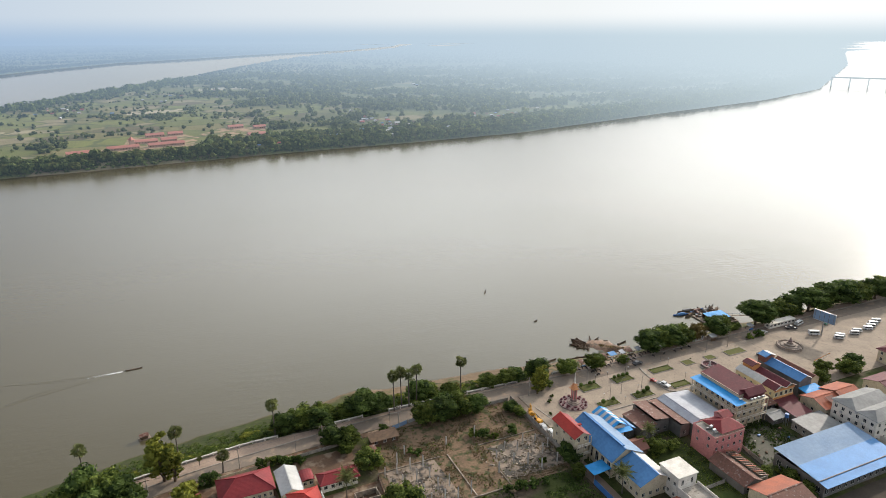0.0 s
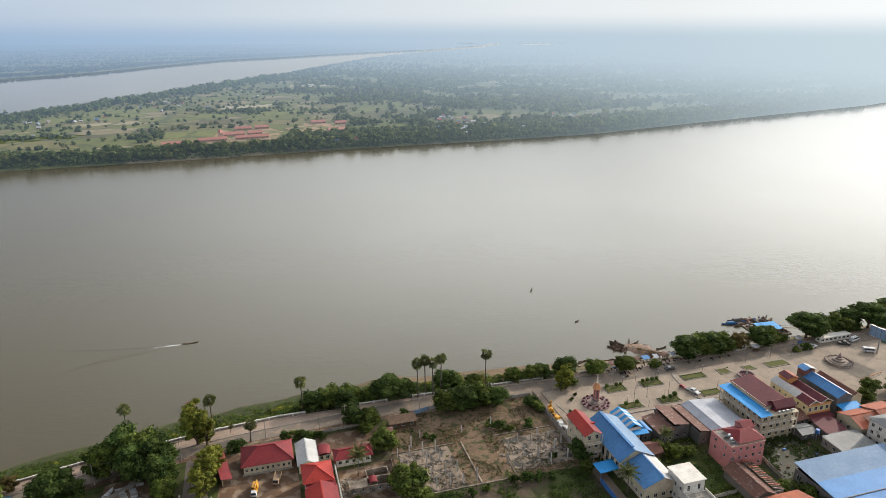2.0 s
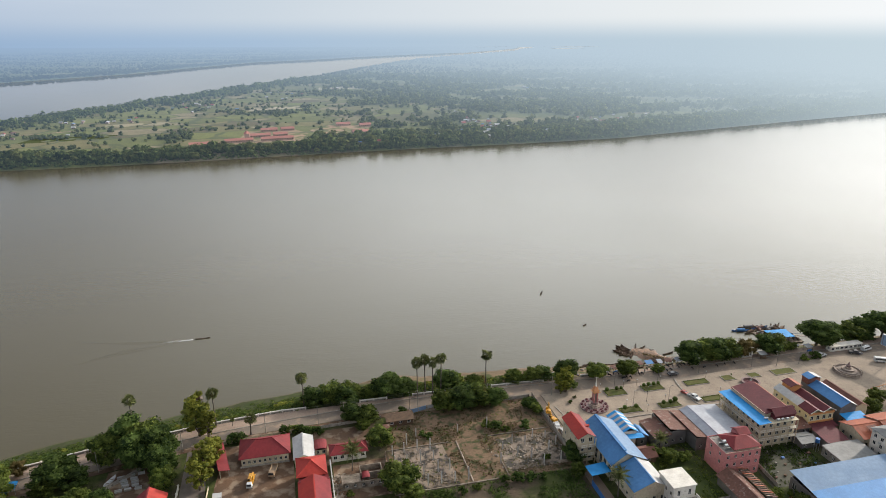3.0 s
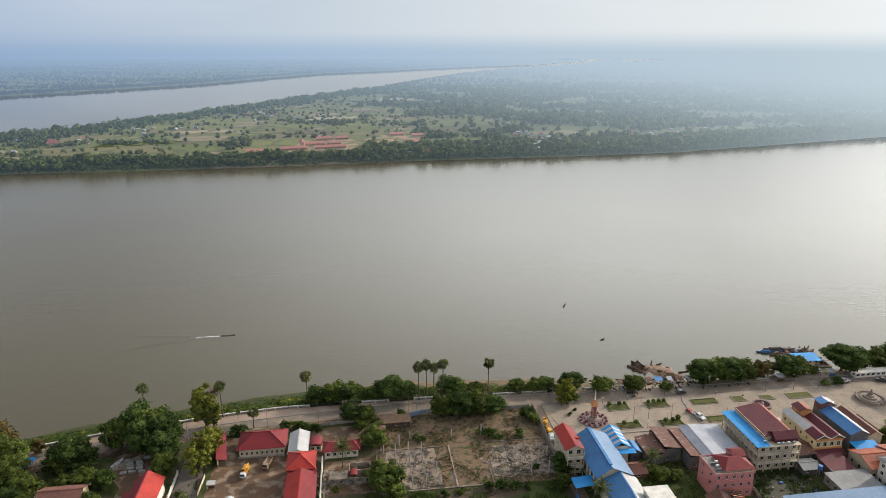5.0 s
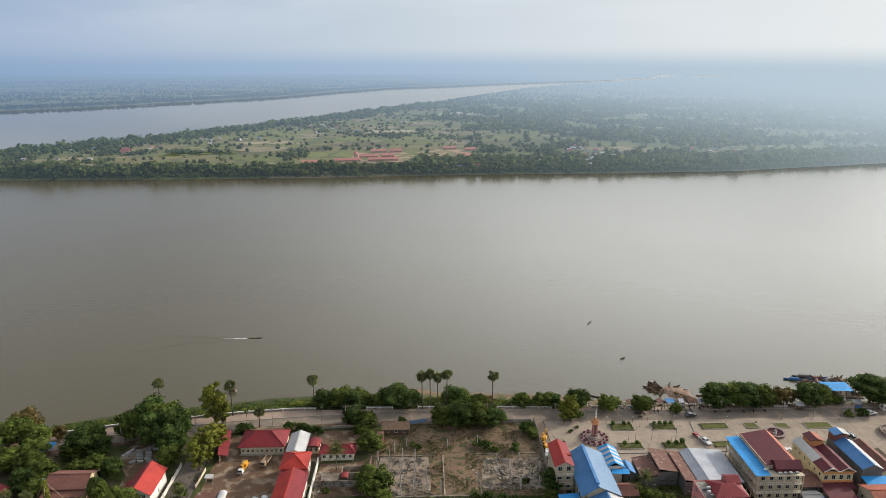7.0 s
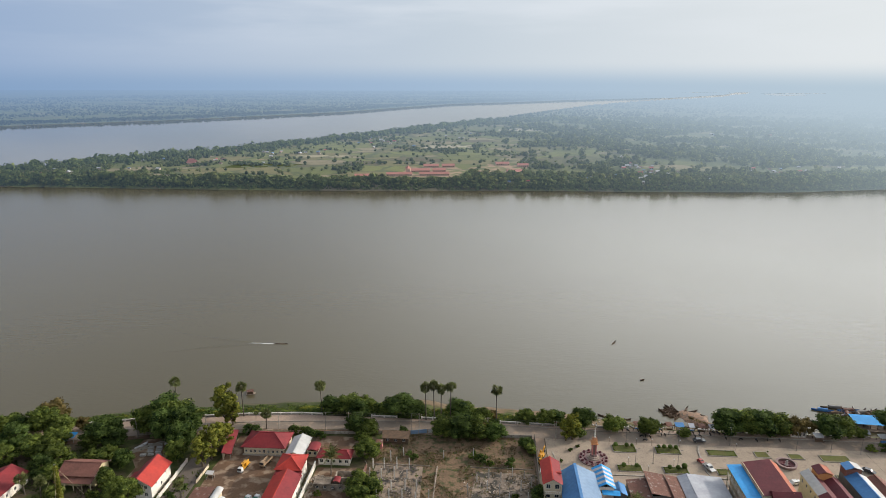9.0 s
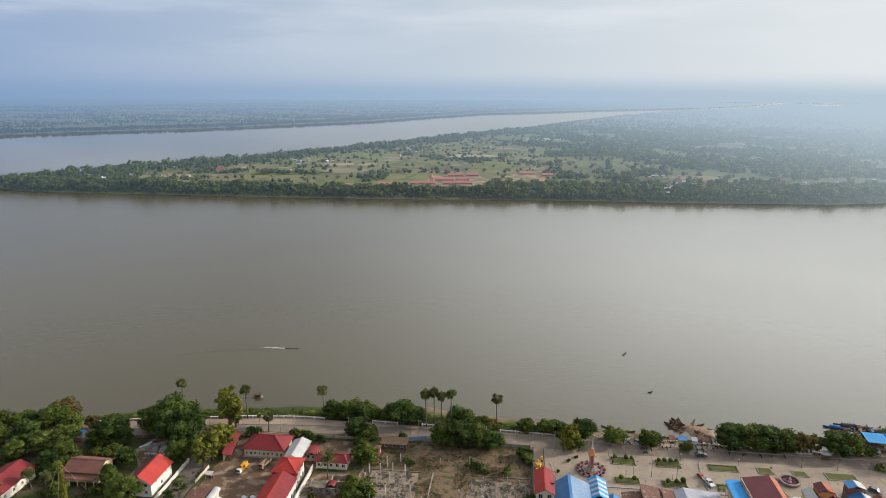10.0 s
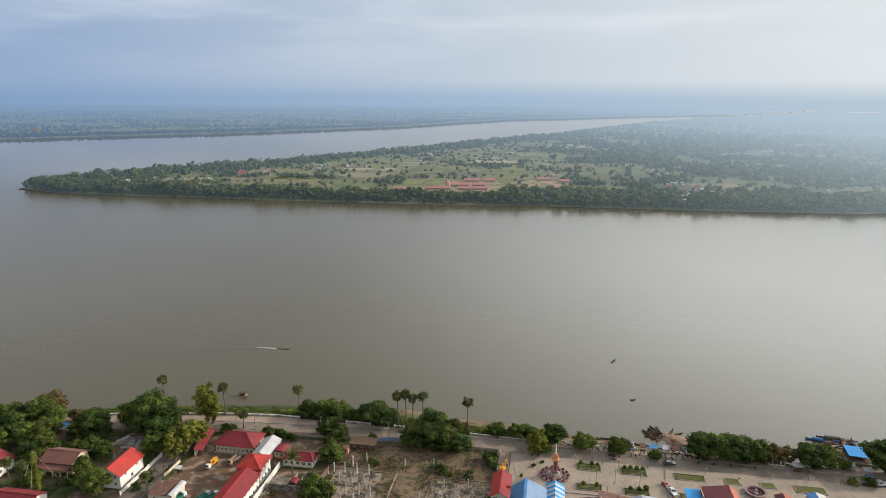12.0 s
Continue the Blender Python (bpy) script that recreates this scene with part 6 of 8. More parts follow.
part("porch_roof", slab(bmesh.new(), [(0, -3.0, 2.6), (w, -3.0, 2.6), (w, -0.1, 3.2), (0, -0.1, 3.2)], 0.08), MAROON, b)
# tall narrow house with blue and white slopes
b, w, d = house(206.6, 142.8, 213.0, 161.6, "tall narrow house with blue and white roof slopes", "shop_house", category="building")
shell(b, w, d, 7.6, GREYWALL, front=((1.0, 2, 1.2, 1.5),), back=((4.0, 2, 1.2, 1.6),))
gable(b, w, d - 3.4, 7.6, 1.6, "y", BLUE_ROOF, 0.3, other=PALE_ROOF, ends=GREYWALL)
part("tower_wall", boxes((0.0, d - 3.4, 7.5, w - 1.6, d, 10.0)), TILE_BROWN, b)
part("roof_slope", slab(bmesh.new(), [(-0.3, d - 3.6, 10.0), (2.4, d - 3.6, 10.9), (2.4, d + 0.3, 10.9), (-0.3, d + 0.3, 10.0)], 0.09), BLUE_ROOF, b)
part("roof_slope", slab(bmesh.new(), [(2.4, d - 3.6, 10.9), (w - 1.2, d - 3.6, 10.0), (w - 1.2, d + 0.3, 10.0), (2.4, d + 0.3, 10.9)], 0.09), PALE_ROOF, b)
part("porch_roof", slab(bmesh.new(), [(-0.4, -4.4, 4.4), (w + 2.0, -4.4, 4.4), (w + 2.0, -0.1, 5.0), (-0.4, -0.1, 5.0)], 0.08), SKY_ROOF, b)
b, w, d = house(214.6, 145.0, 220.4, 161.0, "long house with a brown roof", "house")
shell(b, w, d, 5.0, CREAM, front=W1(2))
gable(b, w, d, 5.0, 1.6, "y", TILE_BROWN, 0.5, ends=CREAM)
# clay-tiled houses
b, w, d = house(203.8, 129.4, 214.0, 139.4, "house with a patched orange clay-tile roof", "house")
shell(b, w, d, 4.4, CREAM, front=W1(4), left=W1(3))
gable(b, w, d, 4.4, 1.7, "x", TILE_ORANGE, 0.6, ends=CREAM)
part("roof_slope", slab(bmesh.new(), [(3.5, -0.3, 5.2), (7.0, -0.3, 5.2), (7.0, 3.4, 6.3), (3.5, 3.4, 6.3)], 0.09), TILE_BROWN, b)
b, w, d = house(214.4, 128.6, 223.6, 139.8, "house with a stepped orange clay-tile roof", "house")
shell(b, w, d, 4.8, CREAM, front=W1(4))
gable(b, w, d, 4.8, 1.8, "x", TILE_ORANGE, 0.6, ends=CREAM)
# white four-row block with grey roofs
b, w, d = house(205.0, 112.6, 222.0, 128.4, "white three-storey block with grey hipped roofs", "apartment_block", category="building")
rows = ((0.9, 6, 1.1, 1.3), (3.6, 6, 1.1, 1.3), (6.2, 6, 1.1, 1.3))
shell(b, w, d, 8.6, WHITEWALL, left=rows, front=((0.9, 5, 1.1, 1.3), (3.6, 5, 1.1, 1.3), (6.2, 5, 1.1, 1.3)))
for y0, y1 in ((-0.5, 7.4), (7.0, d + 0.5)):
    ym = (y0 + y1) / 2
    part("roof_slope", slab(bmesh.new(), [(-0.5, y0, 8.7), (w + 0.5, y0, 8.7), (w + 0.5, ym, 10.4), (3.4, ym, 10.4)], 0.09), SLATE, b)
    part("roof_slope", slab(bmesh.new(), [(w + 0.5, y1, 8.7), (-0.5, y1, 8.7), (3.4, ym, 10.4), (w + 0.5, ym, 10.4)], 0.09), SLATE, b)
    part("roof_slope", slab(bmesh.new(), [(-0.5, y1, 8.7), (-0.5, y0, 8.7), (3.4, ym, 10.4)], 0.09), SLATE, b)
for k in range(6):
    part("air_unit", boxes((-0.45, 1.4 + k * 2.6, 2.5 + 2.7 * (k % 3), -0.01, 2.2 + k * 2.6, 3.1 + 2.7 * (k % 3))), PALE_ROOF, b)
wall = thing("boundary_wall", pose(208, 104, 0), "pale boundary wall below the white block", "wall", "", "structure")
part("panel", boxes((0, 0, -0.2, 14, 0.25, 3.0), (0, 0.25, -0.2, 0.25, 8.4, 3.0)), WHITEWALL, wall)
# the great blue roof
b, w, d = house(166.6, 101.4, 200.6, 118.8, "broad hall under a large blue sheet roof", "market_hall", category="hall", group="")
# dark wall colour stands in for the shade on the hall's front
shell(b, w, d, 4.2, GREYWALL, front=((0.8, 12, 1.6, 2.2),), left=((0.8, 5, 1.6, 2.0),))
# sun glare on the upper roof, with some dust, put into a paler sheet
part("roof_slope", slab(bmesh.new(), [(-0.4, 9.0, 5.3), (w + 0.4, 9.0, 5.3), (w + 0.4, d + 0.5, 6.0), (-0.4, d + 0.5, 6.0)], 0.1), PALE_BLUE, b, "upper roof sheets paled by painted glare and dust")
part("roof_slope", slab(bmesh.new(), [(-0.4, 2.0, 4.7), (w + 0.4, 2.0, 4.7), (w + 0.4, 9.0, 5.3), (-0.4, 9.0, 5.3)], 0.1), BLUE_ROOF, b)
part("gutter", boxes((-0.4, 1.66, 4.45, w + 0.4, 1.96, 4.75)), GREYWALL, b)
part("roof_slope", slab(bmesh.new(), [(-0.4, -1.2, 4.2), (w + 0.4, -1.2, 4.2), (w + 0.4, 1.62, 4.55), (-0.4, 1.62, 4.55)], 0.1), BLUE_ROOF, b)
# white cube house with a terrace
b, w, d = house(126.4, 118.0, 133.4, 125.6, "white cube house with a flat roof", "house")
shell(b, w, d, 8.0, WHITEWALL, left=((1.0, 3, 0.9, 1.3), (4.6, 3, 0.9, 1.3)), front=((5.0, 2, 0.9, 1.9),))
part("flat_roof", boxes((-0.3, -0.3, 8.0, w + 0.3, d + 0.3, 8.3)), WHITEWALL, b)
b, w, d = house(126.4, 108.0, 133.8, 117.8, "white lower wing with a roof terrace", "house")
shell(b, w, d, 4.4, WHITEWALL, left=((1.0, 4, 0.9, 1.3),), front=W1(3))
deck(b, w - 0.4, d - 0.4, 4.3, CONCRETE, 0, 0.2, "terrace").location = (0.2, 0.2, 0)
part("parapet", boxes((0, 0, 4.4, w, 0.2, 5.2), (0, 0.2, 4.4, 0.2, d, 5.2), (w - 0.2, 0.2, 4.4, w, d, 5.2)), WHITEWALL, b)
# old tin-roofed sheds
b, w, d = house(146.6, 112.0, 153.2, 125.6, "old shed with brown and grey tin roofs", "shed")
shell(b, w, d, 3.4, GREYWALL, front=W1(2))
gable(b, w, d, 3.4, 1.7, "y", RUST, 0.5, ends=GREYWALL)
b, w, d = house(153.6, 113.0, 157.4, 126.4, "unfinished shed with bare rafters", "shed")
shell(b, w, d, 2.8, CONCRETE, front=W1(1))
for k in range(15):
    part("rafter", slab(bmesh.new(), [(-0.2, k * 0.95, 4.2), (w + 0.3, k * 0.95, 3.0), (w + 0.3, k * 0.95 + 0.42, 3.0), (-0.2, k * 0.95 + 0.42, 4.2)], 0.1), (RUST, WOODDARK, TILE_ORANGE)[k % 3], b)
b, w, d = house(147.0, 98.0, 160.0, 110.8, "house with red and orange patched roofs", "house")
shell(b, w, d, 3.6, CREAM, front=W1(4), right=W1(3))
gable(b, w, d, 3.6, 1.8, "x", RUST, 0.5, other=TILE_ORANGE, ends=CREAM)
b, w, d = house(118.6, 108.0, 125.0, 116.6, "low house with a red tiled roof", "house")
shell(b, w, d, 3.2, CREAM, front=W1(2))
gable(b, w, d, 3.2, 1.6, "x", TILE_ORANGE, 0.5, ends=CREAM)
b, w, d = house(129.0, 139.6, 134.2, 145.2, "small hut with a brown tiled roof", "shack")
shell(b, w, d, 2.6, WOODDARK, front=W1(1))
gable(b, w, d, 2.6, 1.4, "x", TILE_BROWN, 0.5, ends=WOODDARK)
# long low pavilion under the riverside trees
b, w, d = house(247.0, 189.8, 263.0, 192.6, "long low white riverside pavilion with open bays", "pavilion", category="pavilion", group="")
shell(b, w, d, 2.3, WHITEWALL, front=((0.8, 7, 1.5, 1.0),), left=W1(1, 0.8, 1.2, 1.0))
part("flat_roof", boxes((-0.3, -0.3, 2.3, w + 0.3, d + 0.3, 2.45)), WHITEWALL, b)
# houses at the eastern edge of the square
b, w, d = house(262.0, 136.0, 280.0, 150.0, "two-storey house with a maroon roof", "house")
shell(b, w, d, 5.6, CREAM, left=((1.0, 5, 1.0, 1.3), (3.6, 5, 1.0, 1.3)), back=((3.6, 6, 1.0, 1.3),))
hip(b, w, d, 5.6, 2.6, MAROON, 0.8)
b, w, d = house(236.0, 126.0, 248.0, 138.0, "house with a dark red roof behind trees", "house")
shell(b, w, d, 4.2, CREAM, front=W1(4), left=W1(4))
gable(b, w, d, 4.2, 2.0, "x", MAROON, 0.6, ends=CREAM)

# ---- things on the square ----
def bush_ball(b, x, y, z, r, seed):
    bm = bmesh.new()
    bmesh.ops.create_icosphere(bm, subdivisions=3, radius=r * 0.72)
    for v in bm.verts:
        v.co *= 1 + 0.12 * noise.noise(v.co * 3.5 + Vector((seed, 0, 0)))
        v.co.z += r * 0.62
    part("clipped_bush", bm, LEAF_DARK, b).location = (x, y, z)


def planter(x0, y0, x1, y1, cut=0.0, bushes=(), slim=False):
    """A kerbed bed of grass, with a clipped border and round bushes."""
    w, d = x1 - x0, y1 - y0
    b = thing("planter", pose(x0, y0, 0.1), "kerbed grass bed with a clipped border" + (" and round bushes" if bushes else ""), "planter", "planters on the square")
    outline = [(0, 0), (w, 0), (w - cut, d), (0 + cut * 0.3, d)]
    c = 0.22
    for (ax, ay), (bx, by) in zip(outline, outline[1:] + outline[:1]):
        L = math.hypot(bx - ax, by - ay)
        m = pose(ax, ay, 0, 0, 0, math.degrees(math.atan2(by - ay, bx - ax)))
        part("kerb", boxes((0, 0, -0.1, L, c, 0.24), m=m), CONCRETE, b)
        if not slim:
            n = max(3, int(L / 0.9))
            cs = [tuple(m @ Vector(((k + 0.5) * L / n, 0.55, 0.30))) for k in range(n)]
            part("clipped_border", leaf_mesh("clipped_border", cs, [0.34] * n, 60, 0.12, 0.7, True, int(x0 + ax)), LEAF_MID, b)
    part("grass", slab(bmesh.new(), [(x * 0.97 + w * 0.015, y * 0.94 + d * 0.03, 0.2) for x, y in outline], 0.25), BEDGRASS, b)
    for i, (u, v, r) in enumerate(bushes):
        bush_ball(b, u * w, v * d, 0.55, r * 1.2, int(x0) + i)
    return b


planter(137.4, 179.2, 146.0, 184.0, 0, ((0.16, 0.75, 0.9), (0.62, 0.72, 0.9), (0.85, 0.75, 0.7)))
planter(152.8, 179.2, 161.7, 183.8, 0, ((0.15, 0.7, 0.8), (0.38, 0.7, 0.9), (0.62, 0.7, 0.9), (0.85, 0.72, 0.8)))
planter(171.0, 179.0, 181.3, 183.0)
planter(187.7, 179.0, 193.0, 183.0, 0.6, ((0.95, 0.8, 0.35),), True)
planter(199.3, 178.8, 204.5, 182.2, 0.6, (), True)
planter(210.3, 178.0, 220.2, 182.3, 0.0, (), True)
planter(137.0, 167.2, 145.6, 171.2, 0, ((0.26, 0.6, 0.95), (0.78, 0.6, 0.9)))
planter(152.7, 166.9, 161.2, 171.0, 0, ((0.25, 0.6, 0.9), (0.58, 0.6, 0.9), (0.86, 0.8, 1.1)))
planter(170.7, 167.0, 179.2, 170.9)
planter(187.7, 166.6, 193.0, 170.2, 0.5, (), True)
planter(210.3, 166.0, 220.2, 170.0, 0.0, (), True)
# curved kerb round the parking bay, and the southern kerb
bm = bmesh.new()
path = [(169.4, 185.6), (168.3, 182.0), (167.6, 176), (167.2, 169), (168.0, 166.4), (170.5, 165.2), (176, 165.0)]
for (ax, ay), (bx, by) in zip(path, path[1:]):
    L = math.hypot(bx - ax, by - ay)
    box(bm, -0.05, -0.3, 0.0, L + 0.05, 0.3, 0.32, pose(ax, ay, 0, 0, 0, math.degrees(math.atan2(by - ay, bx - ax))))
tagged(part("kerb", bm, CONCRETE, None), "pale curved concrete kerb across the square", "kerb", "", "structure")
tagged(part("kerb", boxes((128.5, 164.75, 0, 160.5, 165.15, 0.35)), CONCRETE, None), "low concrete kerb at the square's edge", "kerb", "", "structure")
tagged(part("kerb", boxes((116.2, 166, 0, 116.6, 178, 0.25), m=pose(116.4, 172, 0, 0, 0, 9) @ pose(-116.4, -172, 0)), CONCRETE, None), "low kerb beside the lane", "kerb", "", "structure")


def tower_monument():
    """A slender tiered tower with gilded eaves on a round stepped base with petal walls."""
    b = thing("monument", pose(129.6, 174.6, 0.1), "tall tiered monument with gilded eaves on a round scalloped base", "monument")
    part("base", drum(bmesh.new(), 0, 0, -0.1, 0.35, 5.3, 5.2, 40), MONSTONE, b)
    for k in range(14):
        a = k * math.tau / 14
        bm = ring(bmesh.new(), 4.55 * math.cos(a), 4.55 * math.sin(a), 0.35, 0.75, 0.3, 0.52, 10)
        part("petal_wall", bm, MAROONSTONE, b)
    for k in range(8):
        a = (k + 0.5) * math.tau / 8
        part("bench", boxes((-0.7, -0.2, 0, 0.7, 0.2, 0.5), m=pose(3.3 * math.cos(a), 3.3 * math.sin(a), 0.35, 0, 0, math.degrees(a) + 90)), MAROONSTONE, b)
    for r0, r1, z0, z1 in ((2.3, 2.2, 0.35, 0.8), (1.8, 1.7, 0.8, 1.3), (1.35, 1.2, 1.3, 2.0)):
        part("plinth_step", drum(bmesh.new(), 0, 0, z0, z1, r0, r1, 8), MONSTONE if z0 > 1 else PALESTONE, b)
    for sx in (-1, 1):
        for sy in (-1, 1):
            part("column", boxes((sx * 0.62 - 0.17, sy * 0.62 - 0.17, 2.0, sx * 0.62 + 0.17, sy * 0.62 + 0.17, 6.2)), PINK, b)
    part("shaft", boxes((-0.42, -0.42, 2.0, 0.42, 0.42, 6.2)), MONSTONE, b)
    for r, z in ((1.75, 6.2), (1.35, 7.0), (0.95, 7.8)):
        bm = bmesh.new()
        drum(bm, 0, 0, z, z + 0.14, r, r * 0.98, 4)
        drum(bm, 0, 0, z + 0.14, z + 0.8, r * 0.92, r * 0.5, 4)
        part("eave", bm, GOLD, b).rotation_euler = (0, 0, math.pi / 4)
        for k in range(4):
            a = k * math.pi / 2 + math.pi / 4
            bm = tube(bmesh.new(), [(r * math.cos(a), r * math.sin(a), z + 0.1), (r * 1.2 * math.cos(a), r * 1.2 * math.sin(a), z + 0.5)], [0.12, 0.03], 5)
            part("finial", bm, GOLD, b)
    part("spire", tube(bmesh.new(), [(0, 0, 8.5), (0, 0, 9.2), (0, 0, 9.6), (0, 0, 12.6)], [0.42, 0.2, 0.26, 0.03], 10), WHITEWALL, b)


def stepped_monument():
    """A round monument of stepped pale rings with a small statue-like finial."""
    b = thing("monument", pose(240.2, 173.6, 0.085), "round pale stone monument with stepped rings", "monument")
    for r, z0, z1 in ((5.4, -0.1, 0.45), (3.6, 0.45, 1.0), (2.4, 1.0, 1.7), (1.3, 1.7, 2.4)):
        part("step", drum(bmesh.new(), 0, 0, z0, z1, r, r * 0.97, 32), PALESTONE, b)
    bm = bmesh.new()
    ring(bm, 0, 0, 0.45, 1.1, 4.6, 4.85, 36)
    part("parapet", bm, PALESTONE, b)
    for k in range(18):
        a = k * math.tau / 18
        part("baluster", drum(bmesh.new(), 5.1 * math.cos(a), 5.1 * math.sin(a), 0.4, 1.25, 0.28, 0.2, 8), PALESTONE, b)
    part("ornament", tube(bmesh.new(), [(0, 0, 2.4), (0, 0, 3.0), (0, 0, 3.4), (0, 0, 4.6)], [0.8, 0.9, 0.5, 0.12], 10), MONSTONE, b)


def ring_fountain():
    b = thing("fountain", pose(196.4, 175.2, 0.1), "round dry fountain basin with a pedestal", "fountain")
    part("basin_wall", ring(bmesh.new(), 0, 0, -0.1, 0.85, 2.85, 3.35, 40), MONSTONE, b)
    part("basin_floor", drum(bmesh.new(), 0, 0, -0.1, 0.2, 2.84, 2.84, 32), MAROONSTONE, b)
    part("rim", ring(bmesh.new(), 0, 0, 0.85, 0.95, 2.75, 3.5, 40), MONSTONE, b)
    part("basin_ring", ring(bmesh.new(), 0, 0, 0.2, 0.5, 1.3, 1.5, 24), MAROONSTONE, b)
    part("pedestal", tube(bmesh.new(), [(0, 0, 0.2), (0, 0, 0.7), (0, 0, 1.2), (0, 0, 2.0)], [0.7, 0.35, 0.5, 0.2], 12), GREYSTONE, b)
    part("apron", boxes((-4.6, -0.6, -0.1, -3.4, 0.6, 0.2), m=pose(0, 0, 0, 0, 0, 0)), CONCRETE, b)


tower_monument()
stepped_monument()
ring_fountain()


def street_lamp(x, y, h=6.5, turn=0):
    b = thing("street_lamp", pose(x, y, 0.1, 0, 0, turn), "slim grey street lamp on a pole", "lamp post", "street lamps")
    part("pole", tube(bmesh.new(), [(0, 0, -0.1), (0, 0, h)], [0.08, 0.045], 6), GREYWALL, b)
    part("arm", tube(bmesh.new(), [(0, 0, h - 0.1), (0.9, 0, h + 0.15)], [0.04, 0.03], 5), STEEL, b)
    part("lamp_head", boxes((0.7, -0.12, h + 0.08, 1.3, 0.12, h + 0.2)), GREYWALL, b)
    part("base", boxes((-0.2, -0.2, -0.1, 0.2, 0.2, 0.25)), CONCRETE, b)
    return b


def garden_lamp(x, y):
    b = thing("garden_lamp", pose(x, y, 0.1), "short garden lamp with a white globe", "lamp post", "garden lamps")
    part("pole", tube(bmesh.new(), [(0, 0, -0.1), (0, 0, 2.5)], [0.05, 0.04], 6), WOODDARK, b)
    part("globe", drum(drum(bmesh.new(), 0, 0, 2.5, 2.72, 0.12, 0.24, 8), 0, 0, 2.72, 2.95, 0.24, 0.1, 8), WPAINT, b)
    return b


globe = garden_lamp(136.8, 184.6)
for x, y in ((146.6, 184.5), (152.2, 184.4), (162.3, 184.4), (141.2, 171.9), (156.8, 171.7), (147, 167), (182, 183.4), (180, 171.5)):
    copy_thing(globe, pose(x, y, 0.1))
lamp = street_lamp(143, 185.0)
for x, y, t in ((181, 186.8, 90), (162, 185.5, 0), (204, 185, 90), (216, 184.8, 180), (226, 184, 0), (150, 173, 0), (-20, 181.5, 90), (-55, 174, 90), (30, 187.4, 90), (63, 188.6, 90), (143.5, 171.3, 0), (158, 171.2, 0)):
    copy_thing(lamp, pose(x, y, 0.1, 0, 0, t))


def billboard():
    b = thing("billboard", pose(262.5, 175.6, 0.085, 0, 0, -80), "tall billboard on a single post, its back coloured a backlit blue-grey", "billboard")
    part("post", tube(bmesh.new(), [(0, 0, -0.1), (0, 0, 6.8)], [0.35, 0.3], 10), STEEL, b)
    # panel colour holds the blue-grey shade of its backlit side
    part("panel", boxes((-4.6, -0.15, 6.8, 4.6, 0.15, 11.2)), PALE_BLUE, b)
    part("panel_frame", boxes((-4.7, -0.25, 6.6, 4.7, 0.25, 6.8), (-4.7, -0.25, 11.2, 4.7, 0.25, 11.4), (-4.8, -0.2, 6.8, -4.62, 0.2, 11.2), (4.62, -0.2, 6.8, 4.8, 0.2, 11.2)), STEEL, b)
    for k in range(5):
        part("rib", boxes((-4.0 + k * 2.0 - 0.06, -0.3, 6.8, -4.0 + k * 2.0 + 0.06, -0.16, 11.2)), GREYWALL, b)


billboard()


# ---- vehicles ----
def wheels(b, spots, r, w=0.24):
    me = rim = None
    for x, y in spots:
        if me is None:
            bm = tube(bmesh.new(), [(0, -w / 2, 0), (0, -w / 2 + 0.03, 0), (0, w / 2 - 0.03, 0), (0, w / 2, 0)], [r * 0.9, r, r, r * 0.9], 14)
            o = part("wheel", bm, RUBBER, b)
            me = o.data
            h = part("rim", tube(bmesh.new(), [(0, -w / 2 - 0.015, 0), (0, w / 2 + 0.015, 0)], [r * 0.55] * 2, 10), STEEL, o)
            rim = h.data
        else:
            o = part("wheel", me, None, b)
            part("rim", rim, None, o)
        o.location = (x, y, r)


def cabin_mesh(profile, half):
    """A car body pressed from a side profile of (x, z), narrower at the top."""
    bm = bmesh.new()
    zmax = max(z for _, z in profile)
    sides = []
    for s in (-1, 1):
        sides.append([bm.verts.new((x, s * half * (1 - 0.16 * max(0, (z - 0.95) / (zmax - 0.9))), z)) for x, z in profile])
    a, c = sides
    bm.faces.new(a)
    bm.faces.new(c[::-1])
    n = len(profile)
    for k in range(n):
        bm.faces.new((a[k], a[(k + 1) % n], c[(k + 1) % n], c[k]))
    bmesh.ops.recalc_face_normals(bm, faces=bm.faces)
    bmesh.ops.bevel(bm, geom=bm.edges[:], offset=0.05, segments=1, affect="EDGES")
    return bm


